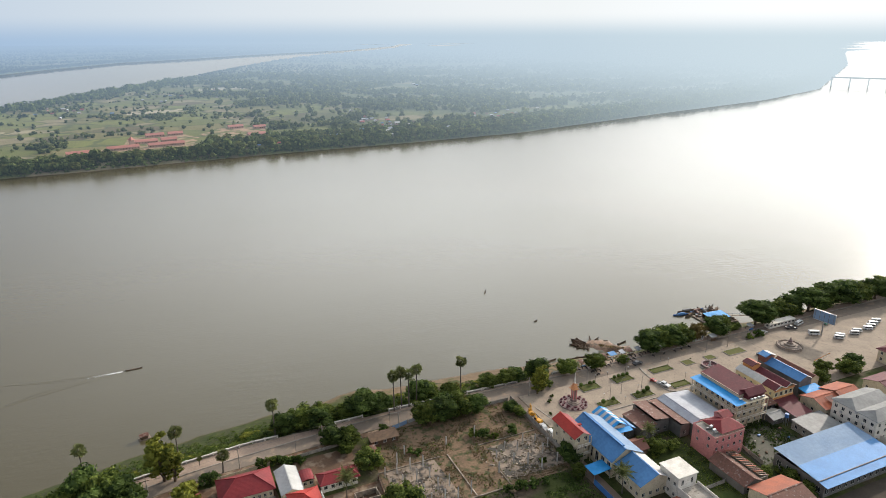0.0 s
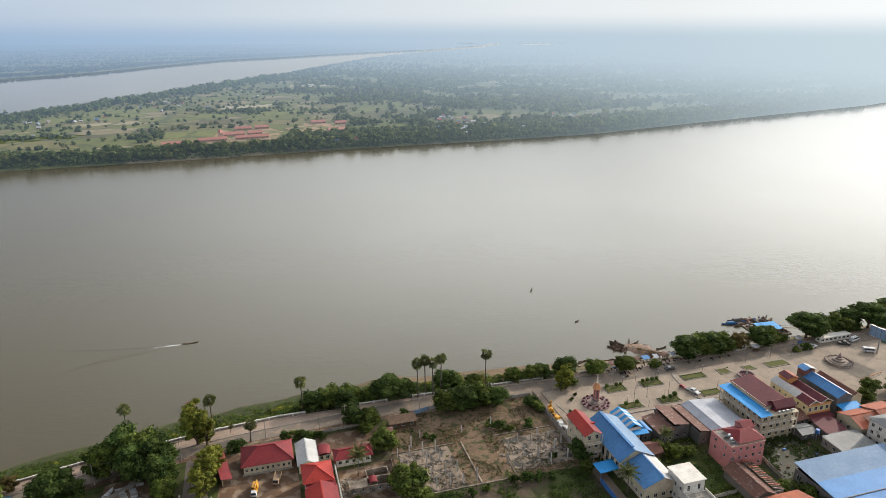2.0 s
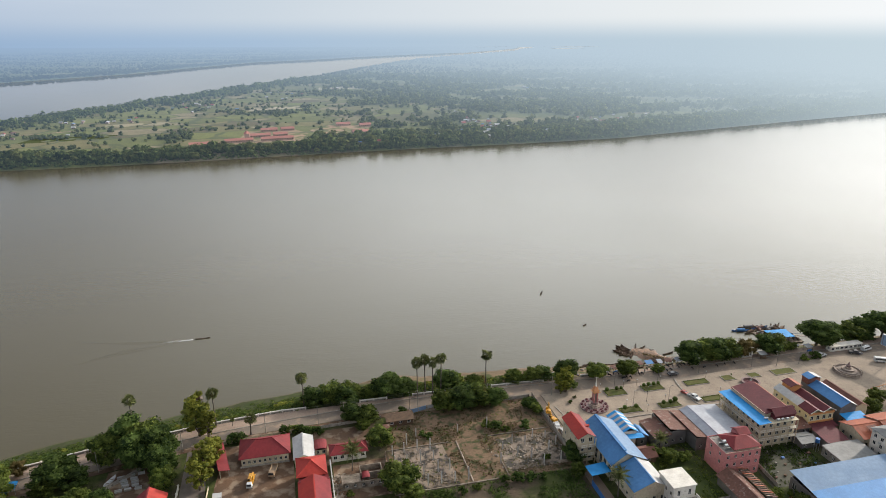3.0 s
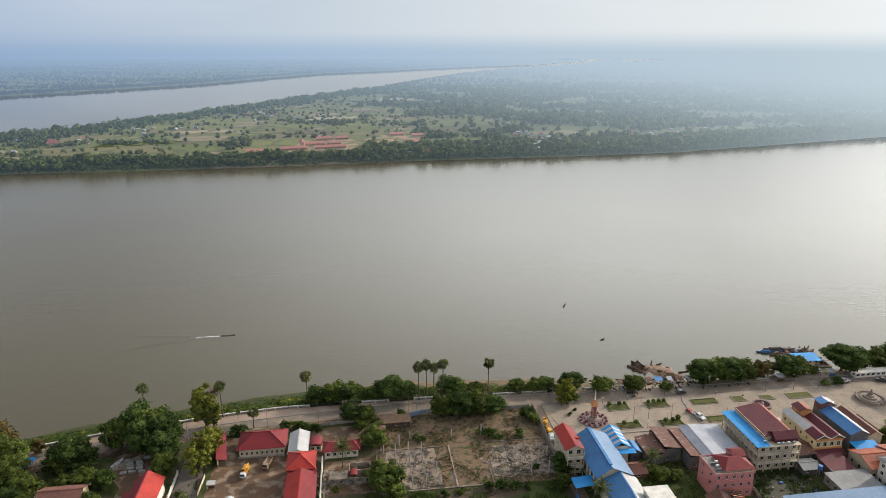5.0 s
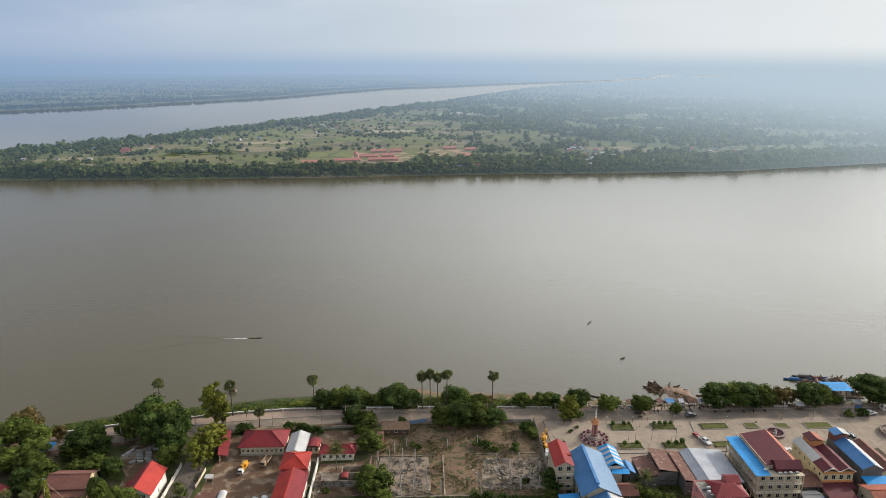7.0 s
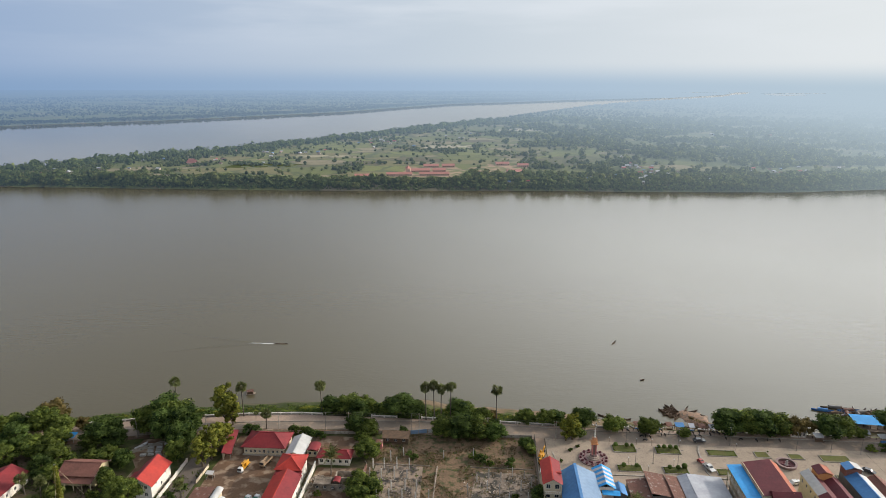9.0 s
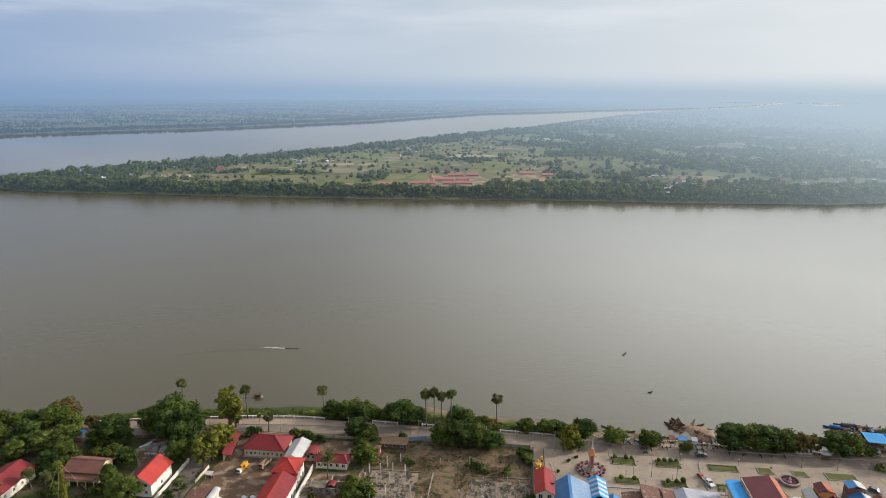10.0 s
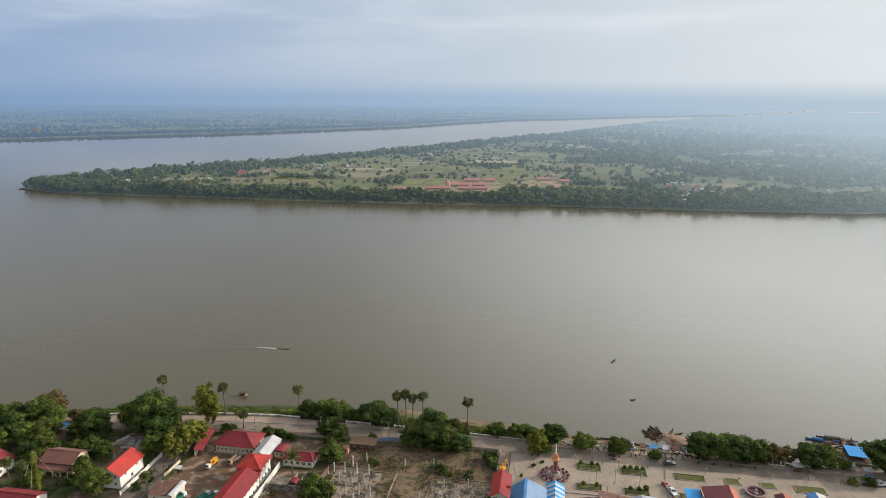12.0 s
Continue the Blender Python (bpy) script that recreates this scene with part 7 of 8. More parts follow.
def car(m, paint, label, kind="car"):
    b = thing(kind, m, label, kind, "parked vehicles")
    if kind == "pickup":
        prof = [(-2.6, 0.4), (2.5, 0.4), (2.6, 0.85), (1.2, 1.05), (0.55, 1.72), (-0.75, 1.74), (-0.95, 1.08), (-2.6, 1.05)]
        L = 1.6
    elif kind == "van":
        prof = [(-2.6, 0.4), (2.5, 0.4), (2.6, 1.0), (2.1, 1.25), (1.5, 2.1), (-2.5, 2.15), (-2.62, 1.2)]
        L = 1.65
    else:
        prof = [(-2.2, 0.4), (2.1, 0.4), (2.2, 0.8), (1.1, 0.95), (0.45, 1.48), (-1.2, 1.5), (-1.9, 1.0), (-2.2, 0.95)]
        L = 1.35
    part("body", cabin_mesh(prof, 0.9), paint, b)
    zs = 1.12 if kind != "van" else 1.3
    top = max(z for _, z in prof) - 0.12
    x0, x1 = {"pickup": (-0.72, 0.72), "van": (-2.3, 1.75), "car": (-1.35, 0.6)}[kind]
    for s in (-1, 1):
        part("side_window", boxes((x0, s * 0.83 - 0.035, zs, x1 - 0.25, s * 0.83 + 0.035, top)), GLASS, b)
    xf = {"pickup": 0.92, "van": 1.86, "car": 0.8}[kind]
    part("windscreen", slab(bmesh.new(), [(xf + 0.22, -0.72, zs), (xf + 0.22, 0.72, zs), (xf - 0.22, 0.66, top + 0.03), (xf - 0.22, -0.66, top + 0.03)], 0.05), GLASS, b)
    if kind == "pickup":
        part("load_bed", boxes((-2.5, -0.75, 1.055, -1.0, 0.75, 1.075)), GREYWALL, b)
    for s in (-1, 1):
        part("headlight", boxes((prof[1][0] + 0.02, s * 0.65 - 0.16, 0.66, prof[1][0] + 0.10, s * 0.65 + 0.16, 0.8)), PALE_ROOF, b)
    wheels(b, ((-L, -0.82), (-L, 0.82), (L, -0.82), (L, 0.82)), 0.34)
    return b


def bus(m, label, length=7.0):
    b = thing("minibus", m, label, "minibus", "parked vehicles")
    h = length / 2
    part("body", cabin_mesh([(-h, 0.45), (h, 0.45), (h + 0.1, 1.2), (h - 0.25, 2.6), (-h, 2.65)], 1.05), WPAINT, b)
    for s in (-1, 1):
        part("side_window", boxes((-h + 0.3, s * 0.98 - 0.05, 1.5, h - 0.6, s * 0.98 + 0.05, 2.2)), GLASS, b)
    part("windscreen", slab(bmesh.new(), [(h + 0.05, -0.85, 1.4), (h + 0.05, 0.85, 1.4), (h - 0.14, 0.8, 2.4), (h - 0.14, -0.8, 2.4)], 0.05), GLASS, b)
    wheels(b, ((-h + 1.2, -0.95), (-h + 1.2, 0.95), (h - 1.2, -0.95), (h - 1.2, 0.95)), 0.42)
    return b


car(pose(168.6, 170.8, 0.1, 0, 0, -70), WPAINT, "white pickup parked by the kerb", "pickup")
# car body scaled down to stand in for something small and red
car(pose(167.0, 174.8, 0.1, 0, 0, -62) @ Matrix.Diagonal((0.6, 0.8, 0.8, 1)), REDPAINT, "shrunken red car as a stand-in behind the pickup")
car(pose(178.0, 163.6, 0.1, 0, 0, 10), WPAINT, "white van parked beside the hotel", "van")
car(pose(194.6, 164.0, 0.1, 0, 0, 20), WPAINT, "white car parked beside the fountain")
car(pose(222.6, 172.5, 0.1, 0, 0, -40), DPAINT, "dark car parked on the square")
car(pose(170.5, 188.5, 0.06, 0, 0, 5), DPAINT, "dark car on the riverside road")
car(pose(240, 187.5, 0.06, 0, 0, 8), WPAINT, "white pickup on the riverside road", "pickup")
car(pose(256, 186, 0.06, 0, 0, -30), DPAINT, "dark pickup at the road's edge", "pickup")
car(pose(263, 187.5, 0.06, 0, 0, 12), WPAINT, "white van at the road's edge", "van")
car(pose(281, 189.5, 0.06, 0, 0, 10), WPAINT, "white van under the trees", "van")
car(pose(276, 183, 0.085, 0, 0, 15), GPAINT, "green pickup by the square", "pickup")
car(pose(111.0, 165.6, 0.08, 0, 0, 80), WPAINT, "white car parked in the lane")
car(pose(111.8, 161.6, 0.08, 0, 0, 84), WPAINT, "white and red car parked in the lane")
first = bus(pose(260, 177.4, 0.085, 0, 0, -28) @ Matrix.Diagonal((0.85, 0.85, 0.82, 1)), "white minibus on the parking ground", 5.4)
for x, y, t in ((266.5, 170.0, -38), (268.8, 171.2, -38), (277, 170.2, -30), (280, 171.2, -30), (287, 171.0, -30), (290.5, 172.0, -30), (294, 173.4, -30), (298, 174.6, -30), (250, 153, 10)):
    copy_thing(first, pose(x, y, 0.085, 0, 0, t) @ Matrix.Diagonal((0.85, 0.85, 0.82, 1)))


def tipper(m, cab, bed, label, loaded=False):
    b = thing("tipper_truck", m, label, "truck", "trucks in the yard")
    part("chassis", boxes((-3.0, -0.45, 0.6, 3.0, 0.45, 0.95)), GREYWALL, b)
    part("cab", cabin_mesh([(1.7, 0.7), (3.3, 0.7), (3.35, 1.6), (3.1, 2.5), (1.7, 2.55)], 1.1), cab, b)
    part("windscreen", slab(bmesh.new(), [(3.36, -0.95, 1.65), (3.36, 0.95, 1.65), (3.18, 0.9, 2.35), (3.18, -0.9, 2.35)], 0.05), GLASS, b)
    bm = boxes((-3.2, -1.15, 1.0, 1.5, 1.15, 1.12), (-3.2, -1.15, 1.12, 1.5, -1.07, 2.0), (-3.2, 1.07, 1.12, 1.5, 1.15, 2.0), (1.42, -1.07, 1.12, 1.5, 1.07, 2.25), (-3.2, -1.07, 1.12, -3.12, 1.07, 1.9))
    part("tipper_body", bm, bed, b)
    for k in range(5):
        for s in (-1, 1):
            part("stake", boxes((-2.9 + k * 1.0, s * 1.18 - 0.04, 1.0, -2.78 + k * 1.0, s * 1.18 + 0.04, 2.0)), bed, b)
    wheels(b, ((-2.2, -0.95), (-2.2, 0.95), (-1.2, -0.95), (-1.2, 0.95), (2.4, -0.95), (2.4, 0.95)), 0.5, 0.32)
    return b


tipper(pose(14.6, 163.4, 0.05, 0, 0, -104) @ Matrix.Diagonal((0.85, 0.85, 0.85, 1)), TRUCKTAN, TRUCKTAN, "dusty brown tipper truck in the yard")
tipper(pose(7.3, 139.0, 0.05, 0, 0, 75) @ Matrix.Diagonal((0.85, 0.85, 0.85, 1)), WPAINT, GPAINT, "green tipper truck parked in the yard")
tipper(pose(15.2, 140.5, 0.05, 0, 0, 70) @ Matrix.Diagonal((0.85, 0.85, 0.85, 1)), WPAINT, GPAINT, "tipper truck with a green body")
tipper(pose(18.0, 141.0, 0.05, 0, 0, 72) @ Matrix.Diagonal((0.85, 0.85, 0.85, 1)), WPAINT, GPAINT, "green tipper truck beside its twin")


def crane_truck(m):
    b = thing("crane_truck", m, "yellow crane truck with a white cab", "truck", "trucks in the yard")
    part("chassis", boxes((-4.0, -0.5, 0.6, 3.6, 0.5, 0.95)), GREYWALL, b)
    part("deck", boxes((-4.0, -1.15, 0.95, 2.0, 1.15, 1.2)), YPAINT, b)
    part("cab", cabin_mesh([(2.2, 0.7), (4.0, 0.7), (4.05, 1.6), (3.8, 2.4), (2.2, 2.45)], 1.1), WPAINT, b)
    part("windscreen", slab(bmesh.new(), [(4.06, -0.95, 1.6), (4.06, 0.95, 1.6), (3.88, 0.9, 2.3), (3.88, -0.9, 2.3)], 0.05), GLASS, b)
    part("turret", boxes((-2.9, -0.9, 1.2, -0.6, 0.9, 2.7)), YPAINT, b)
    part("operator_cab", boxes((-0.5, -1.05, 1.2, 0.7, -0.1, 2.6)), YPAINT, b)
    part("cab_glass", boxes((0.72, -1.0, 1.8, 0.75, -0.15, 2.5)), GLASS, b)
    part("boom", tube(bmesh.new(), [(-3.6, 0.35, 2.5), (1.8, 0.35, 2.75)], [0.3, 0.22], 6), YPAINT, b)
    wheels(b, ((-3.0, -0.95), (-3.0, 0.95), (-1.9, -0.95), (-1.9, 0.95), (3.1, -0.95), (3.1, 0.95)), 0.5, 0.32)


crane_truck(pose(7.9, 160.0, 0.05, 0, 0, -98) @ Matrix.Diagonal((0.78, 0.78, 0.78, 1)))


def excavator(m, label):
    b = thing("excavator", m, label, "excavator")
    for s in (-1, 1):
        part("track", cabin_mesh([(-1.7, 0.1), (1.7, 0.1), (1.95, 0.45), (1.7, 0.8), (-1.7, 0.8), (-1.95, 0.45)], 0.28), RUBBER, b).location = (0, s * 1.0, 0)
    part("undercarriage", boxes((-0.9, -0.75, 0.4, 0.9, 0.75, 0.9)), GREYWALL, b)
    part("house_body", cabin_mesh([(-2.1, 0.95), (0.6, 0.95), (0.6, 1.9), (-1.9, 2.0)], 1.2), YPAINT, b)
    part("cab", cabin_mesh([(0.0, 1.0), (1.5, 1.0), (1.4, 1.9), (1.0, 2.9), (0.0, 2.9)], 0.48), YPAINT, b).location = (0, 0.65, 0)
    part("cab_glass", boxes((0.2, 1.1, 1.8, 1.1, 1.16, 2.7)), GLASS, b)
    part("boom", tube(bmesh.new(), [(0.6, -0.25, 1.5), (2.0, -0.25, 3.7), (3.6, -0.25, 3.5)], [0.28, 0.34, 0.2], 6), YPAINT, b)
    part("stick", tube(bmesh.new(), [(3.5, -0.25, 3.7), (4.1, -0.25, 1.4)], [0.22, 0.15], 6), YPAINT, b)
    part("bucket", cabin_mesh([(3.6, 0.4), (4.4, 0.2), (4.5, 1.3), (3.9, 1.4)], 0.5), GREYWALL, b).location = (0, -0.25, 0)


excavator(pose(111.0, 169.4, 0.08, 0, 0, 110) @ Matrix.Diagonal((0.8, 0.8, 0.8, 1)), "yellow excavator parked in the lane")
excavator(pose(111.4, 174.6, 0.08, 0, 0, 70) @ Matrix.Diagonal((0.75, 0.8, 0.8, 1)), "small yellow excavator parked beside the lot")

# ---- the demolished lot ----
def concrete_post(x, y, h):
    b = thing("concrete_post", pose(x, y, 0.03, 0, 0, (x * 37 + y * 11) % 9 - 4), "bare concrete column still standing on the lot", "post", "columns on the lot")
    part("shaft", boxes((-0.16, -0.16, -0.1, 0.16, 0.16, h)), PALECONC, b)
    part("starter_bars", boxes(*[(sx * 0.1 - 0.015, sy * 0.1 - 0.015, h, sx * 0.1 + 0.015, sy * 0.1 + 0.015, h + 0.6) for sx in (-1, 1) for sy in (-1, 1)]), RUST, b)


r3 = np.random.default_rng(12)
for i, x in enumerate((52.4, 56.4, 60.6, 65.0, 69.0, 73.6)):
    for j, y in enumerate((145.8, 151.6, 157.8, 163.6)):
        if (i > 3 and j > 1) or (i == 5 and j > 0):
            continue
        concrete_post(x + r3.uniform(-0.2, 0.2), y, r3.uniform(3.6, 4.8))
for x, y in ((88.5, 158), (92.5, 160), (96.5, 158.5), (100.5, 162), (104.5, 160.5), (103, 153.5), (96, 151), (92, 153), (106.5, 156), (85.6, 151), (99, 147.5), (105, 148), (58, 168), (62, 172), (76.5, 171), (87, 171)):
    concrete_post(x, y, r3.uniform(2.8, 4.6))


def rubble_heap(points, label, n, seed, spread, size):
    """Broken slabs and lumps thrown over an area: big pieces singly, the fine debris joined."""
    r = np.random.default_rng(seed)
    b = thing("rubble", pose(points[0][0], points[0][1], 0.04), label, "rubble", "rubble on the lot")
    shapes = []
    for k in range(6):
        bm = bmesh.new()
        bmesh.ops.create_cube(bm, size=1.0)
        for v in bm.verts:
            v.co = Vector((v.co.x * r.uniform(0.6, 1.3), v.co.y * r.uniform(0.5, 1.2), v.co.z * r.uniform(0.25, 0.5)))
        me = bpy.data.meshes.new("chunk")
        bm.to_mesh(me)
        bm.free()
        me.materials.append(RUBBLE)
        shapes.append(me)
    x0, y0 = points[0]
    for k in range(n):
        px, py = points[int(r.integers(len(points)))]
        s = size * r.uniform(0.4, 1.3)
        ob = part("chunk", shapes[k % 6], None, b)
        ob.matrix_basis = pose(px - x0 + r.normal() * spread, py - y0 + r.normal() * spread * 0.8, s * 0.15, r.uniform(-25, 25), r.uniform(-25, 25), r.uniform(0, 360)) @ Matrix.Diagonal((s, s, s, 1))
    bm = bmesh.new()
    for k in range(280):
        px, py = points[int(r.integers(len(points)))]
        s = 0.08 + 0.26 * r.random() ** 2
        box(bm, -s, -s, -s * 0.5, s, s * 0.8, s * 0.6, pose(px - x0 + r.normal() * spread * 1.5, py - y0 + r.normal() * spread * 1.2, s * 0.3, r.uniform(-30, 30), 0, r.uniform(0, 360)))
    tagged(part("debris", bm, RUBBLE, b), kind="stuff")


rubble_heap([(90, 156), (95, 158), (100, 159), (104, 157), (97, 153), (102, 151), (92, 150)], "heaps of broken concrete slabs on the lot", 75, 4, 2.6, 0.95)
rubble_heap([(55, 149), (59, 155), (62, 150), (66, 148), (57, 161), (61, 158)], "thin scatter of broken concrete and ash", 18, 5, 2.2, 0.8)
rubble_heap([(33.5, 151), (34, 156), (33.4, 147)], "brick rubble beside the ruin", 30, 6, 1.0, 0.8)
sheet("floor_slab", [(51.6, 144.6), (70.4, 144.4), (69.6, 165.2), (53.2, 165.6)], 0.16, 0.3, surface("stained_floor_slab", (0.285, 0.215, 0.155), (0.17, 0.125, 0.09), scale=0.11, stain=(0.03, 0.026, 0.022), stain_at=0.52), "cracked floor slab of a demolished hall with dark stains", category="slab")
sheet("floor_slab", [(86.5, 146.5), (108, 146.5), (108, 163.6), (88, 163.8)], 0.12, 0.3, surface("dusty_floor_slab", (0.27, 0.205, 0.15), (0.145, 0.11, 0.082), scale=0.12, stain=(0.04, 0.035, 0.025), stain_at=0.52), "dusty floor slab under heaps of rubble", category="slab")
# low footing walls across the lot
for x0, y0, x1, y1 in ((50.4, 143.6, 86, 144.1), (51, 165.8, 72, 166.1), (74.4, 144.2, 74.8, 166), (86.0, 166, 108, 166.3), (86, 144.2, 86.3, 152)):
    tagged(part("footing_wall", boxes((x0, y0, 0, x1, y1, 0.32)), RUBBLE, None), "low broken footing wall on the lot", "wall", "", "structure")


def fence(x0, y0, x1, y1, h, material, label, step=2.4, solid=True):
    L = math.hypot(x1 - x0, y1 - y0)
    b = thing("fence", pose(x0, y0, 0, 0, 0, math.degrees(math.atan2(y1 - y0, x1 - x0))), label, "fence", "", "structure")
    n = max(1, int(L / step))
    for k in range(n + 1):
        part("post", boxes((L * k / n - 0.09, -0.09, -0.1, L * k / n + 0.09, 0.09, h + 0.15)), CONCRETE, b)
    for k in range(n):
        if solid:
            part("panel", boxes((L * k / n + 0.1, -0.04, 0.05, L * (k + 1) / n - 0.1, 0.04, h)), material, b)
        else:
            part("rail", boxes((L * k / n + 0.1, -0.03, h * 0.45, L * (k + 1) / n - 0.1, 0.03, h * 0.45 + 0.08), (L * k / n + 0.1, -0.03, h - 0.1, L * (k + 1) / n - 0.1, 0.03, h)), material, b)


fence(109.2, 141, 109.6, 186.5, 1.9, CONCRETE, "grey wall between the lot and the lane")
fence(62.8, 186.3, 69, 187.8, 1.7, PALE_BLUE, "faded blue sheet fence by the road")
fence(69.4, 187.9, 74.6, 188.9, 1.5, PALE_ROOF, "pale sheet fence by the road")
fence(75, 186.8, 108.4, 186.4, 1.4, CONCRETE, "stained low wall behind the trees")
fence(-3, 182.6, 28, 184.6, 1.4, CREAM, "cream roadside wall with piers", 4.0)
fence(30, 184.4, 52, 185.8, 1.2, CONCRETE, "low grey wall beside the road", 4.0)
fence(48.6, 149, 50.2, 163.6, 1.8, RUST, "rusty sheet fence of the ruin's yard")
fence(-5.0, 150.5, -4.6, 160, 1.2, CREAM, "cream gate wall of the truck yard", 4.6)
fence(-36.4, 166, -24, 176.5, 1.4, CONCRETE, "low wall round the builder's yard", 4.0)
fence(134.2, 118, 145.8, 118.4, 1.5, CONCRETE, "garden wall between the houses", 3)
fence(163.4, 120, 165.2, 138, 1.5, CONCRETE, "back wall of the yard", 3)


def gate_sign():
    b = thing("guard_hut", pose(-1.4, 153.6, 0), "small open shelter with a pale sheet roof", "shelter")
    part("roof", slab(bmesh.new(), [(-1.3, -0.9, 2.3), (1.3, -0.9, 2.2), (1.3, 0.9, 2.5), (-1.3, 0.9, 2.6)], 0.06), PALE_ROOF, b)
    for x, y in ((-1.1, -0.7), (1.1, -0.7), (-1.1, 0.7), (1.1, 0.7)):
        part("post", boxes((x - 0.05, y - 0.05, 0, x + 0.05, y + 0.05, 2.3)), STEEL, b)
    part("counter", boxes((-1.0, 0.4, 0, 1.0, 0.7, 0.9)), WOODDARK, b)


gate_sign()
# concrete pipes and kerbstones stacked in the builder's yard
for i, (x, y, t) in enumerate(((-31.6, 172, 8), (-30.6, 170.6, 5), (-30, 169.2, 4), (-28.6, 172.6, 2), (-27.6, 171, 4), (-27, 169.4, 6), (-29.4, 167.4, 4), (-26.6, 167.6, 8), (-31.0, 165.4, 10), (-28.4, 165.6, 6), (-25.8, 173.2, 4), (-25.4, 165.8, 3))):
    b = thing("kerbstone_stack", pose(x, y, 0.055, 0, 0, t), "stack of pale concrete kerbstones", "stack", "stacks in the builder's yard")
    for k in range(3):
        part("kerbstone", boxes((-1.0, -0.52 + k * 0.36, 0, 1.0, -0.22 + k * 0.36, 0.55)), PALE_ROOF if (i + k) % 3 else CONCRETE, b)


def boat(name, m, label, L, W, hull, cover=None, motor=False, seats=3):
    """A slender wooden boat with raised ends."""
    b = thing(name, m, label, "boat", "boats on the river")
    n = 12
    bm = bmesh.new()
    outer, inner = [], []
    for i in range(n + 1):
        u = i / n * 2 - 1
        x = u * L / 2
        w = W / 2 * max(0.06, (1 - abs(u) ** 3.0))
        z = 0.35 + 0.5 * abs(u) ** 3
        outer.append([bm.verts.new(p) for p in ((x, -w, z), (x, -w * 0.6, -0.15 + 0.3 * abs(u) ** 3), (x, w * 0.6, -0.15 + 0.3 * abs(u) ** 3), (x, w, z))])
        inner.append([bm.verts.new(p) for p in ((x * 0.98, -w * 0.86, z), (x * 0.98, -w * 0.5, 0.0 + 0.35 * abs(u) ** 3), (x * 0.98, w * 0.5, 0.0 + 0.35 * abs(u) ** 3), (x * 0.98, w * 0.86, z))])
    for a, c in zip(outer, outer[1:]):
        for k in range(3):
            bm.faces.new((a[k], c[k], c[k + 1], a[k + 1]))
    for a, c in zip(inner, inner[1:]):
        for k in range(3):
            bm.faces.new((a[k + 1], c[k + 1], c[k], a[k]))
    for (a, c), (ai, ci) in zip(zip(outer, outer[1:]), zip(inner, inner[1:])):
        bm.faces.new((a[0], ai[0], ci[0], c[0]))
        bm.faces.new((a[3], c[3], ci[3], ai[3]))
    part("hull", bm, hull, b)
    for k in range(seats):
        x = (-0.5 + (k + 0.5) / seats) * L * 0.7
        part("thwart", boxes((x - 0.12, -W * 0.42, 0.22, x + 0.12, W * 0.42, 0.28)), PLANK, b)
    if cover:
        part("canopy", vault(-W * 0.46, W * 0.46, -L * 0.2, L * 0.22, 0.5, 0.9), cover, b).rotation_euler = (0, 0, math.pi / 2)
    if motor:
        part("engine", boxes((-L * 0.48, -0.2, 0.5, -L * 0.43, 0.2, 0.95)), GREYWALL, b)
        part("propeller_shaft", tube(bmesh.new(), [(-L * 0.47, 0, 0.7), (-L * 0.62, 0, -0.1)], [0.04, 0.03], 5), STEEL, b)
    return b


boat("longtail_boat", pose(-20, 290.6, WATER_Z, 0, 0, 1.5) @ Matrix.Diagonal((1, 0.85, 0.6, 1)), "dark long-tail boat under way with a foaming wake", 6.8, 1.0, WOODDARK, None, True, 5)
boat("dinghy", pose(-34.4, 170.6, 0.35, 0, 0, 62), "pale boat laid up in the builder's yard", 5.4, 1.6, WPAINT, None, False, 2)
# its wake: a streak of foam and low waves spreading behind it
def wake():
    r = np.random.default_rng(9)
    bm = bmesh.new()
    for k in range(90):
        u = r.random() ** 1.6
        x, w = -25 - u * 13, 0.25 + 0.55 * u
        s = r.uniform(0.2, 0.6) * (1 - 0.7 * u)
        y = 290.5 + r.uniform(-w, w)
        slab(bm, [(x - s * 1.6, y, WATER_Z + 0.05), (x, y - s * 0.5, WATER_Z + 0.06), (x + s * 1.6, y, WATER_Z + 0.05), (x, y + s * 0.5, WATER_Z + 0.06)], 0.04)
    b = thing("wake", None, "white foam streak and spreading waves of the boat", "wake", "", "structure")
    part("foam", bm, WAKE, b)
    for side in (-1, 1):
        for j in range(5):
            bm = bmesh.new()
            rows = []
            for k in range(19):
                u = k / 18
                x = -27 - j * 5 - u * (62 - j * 4)
                y = 290.5 + side * (0.6 + u * (13 + j * 1.5) * (0.75 if side > 0 else 1.25))
                h = 0.10 * math.sin(math.pi * min(1, u + 0.12)) + 0.005
                rows.append([bm.verts.new((x, y - 0.7, WATER_Z - 0.02)), bm.verts.new((x, y, WATER_Z + h)), bm.verts.new((x, y + 0.7, WATER_Z - 0.02))])
            for a, c in zip(rows, rows[1:]):
                for q in range(2):
                    f = bm.faces.new((a[q], a[q + 1], c[q + 1], c[q]))
                    f.smooth = True
            bmesh.ops.recalc_face_normals(bm, faces=bm.faces)
            part("wave", bm, WATER, b)


wake()
boat("fishing_boat", pose(160.6, 304.4, WATER_Z, 0, 0, 55), "narrow dark fishing boat adrift on the river", 4.6, 0.8, WOODDARK)
boat("rowing_boat", pose(166, 259.5, WATER_Z, 0, 0, 20), "small dark rowing boat on the river", 2.4, 0.8, WOODDARK, None, False, 1)


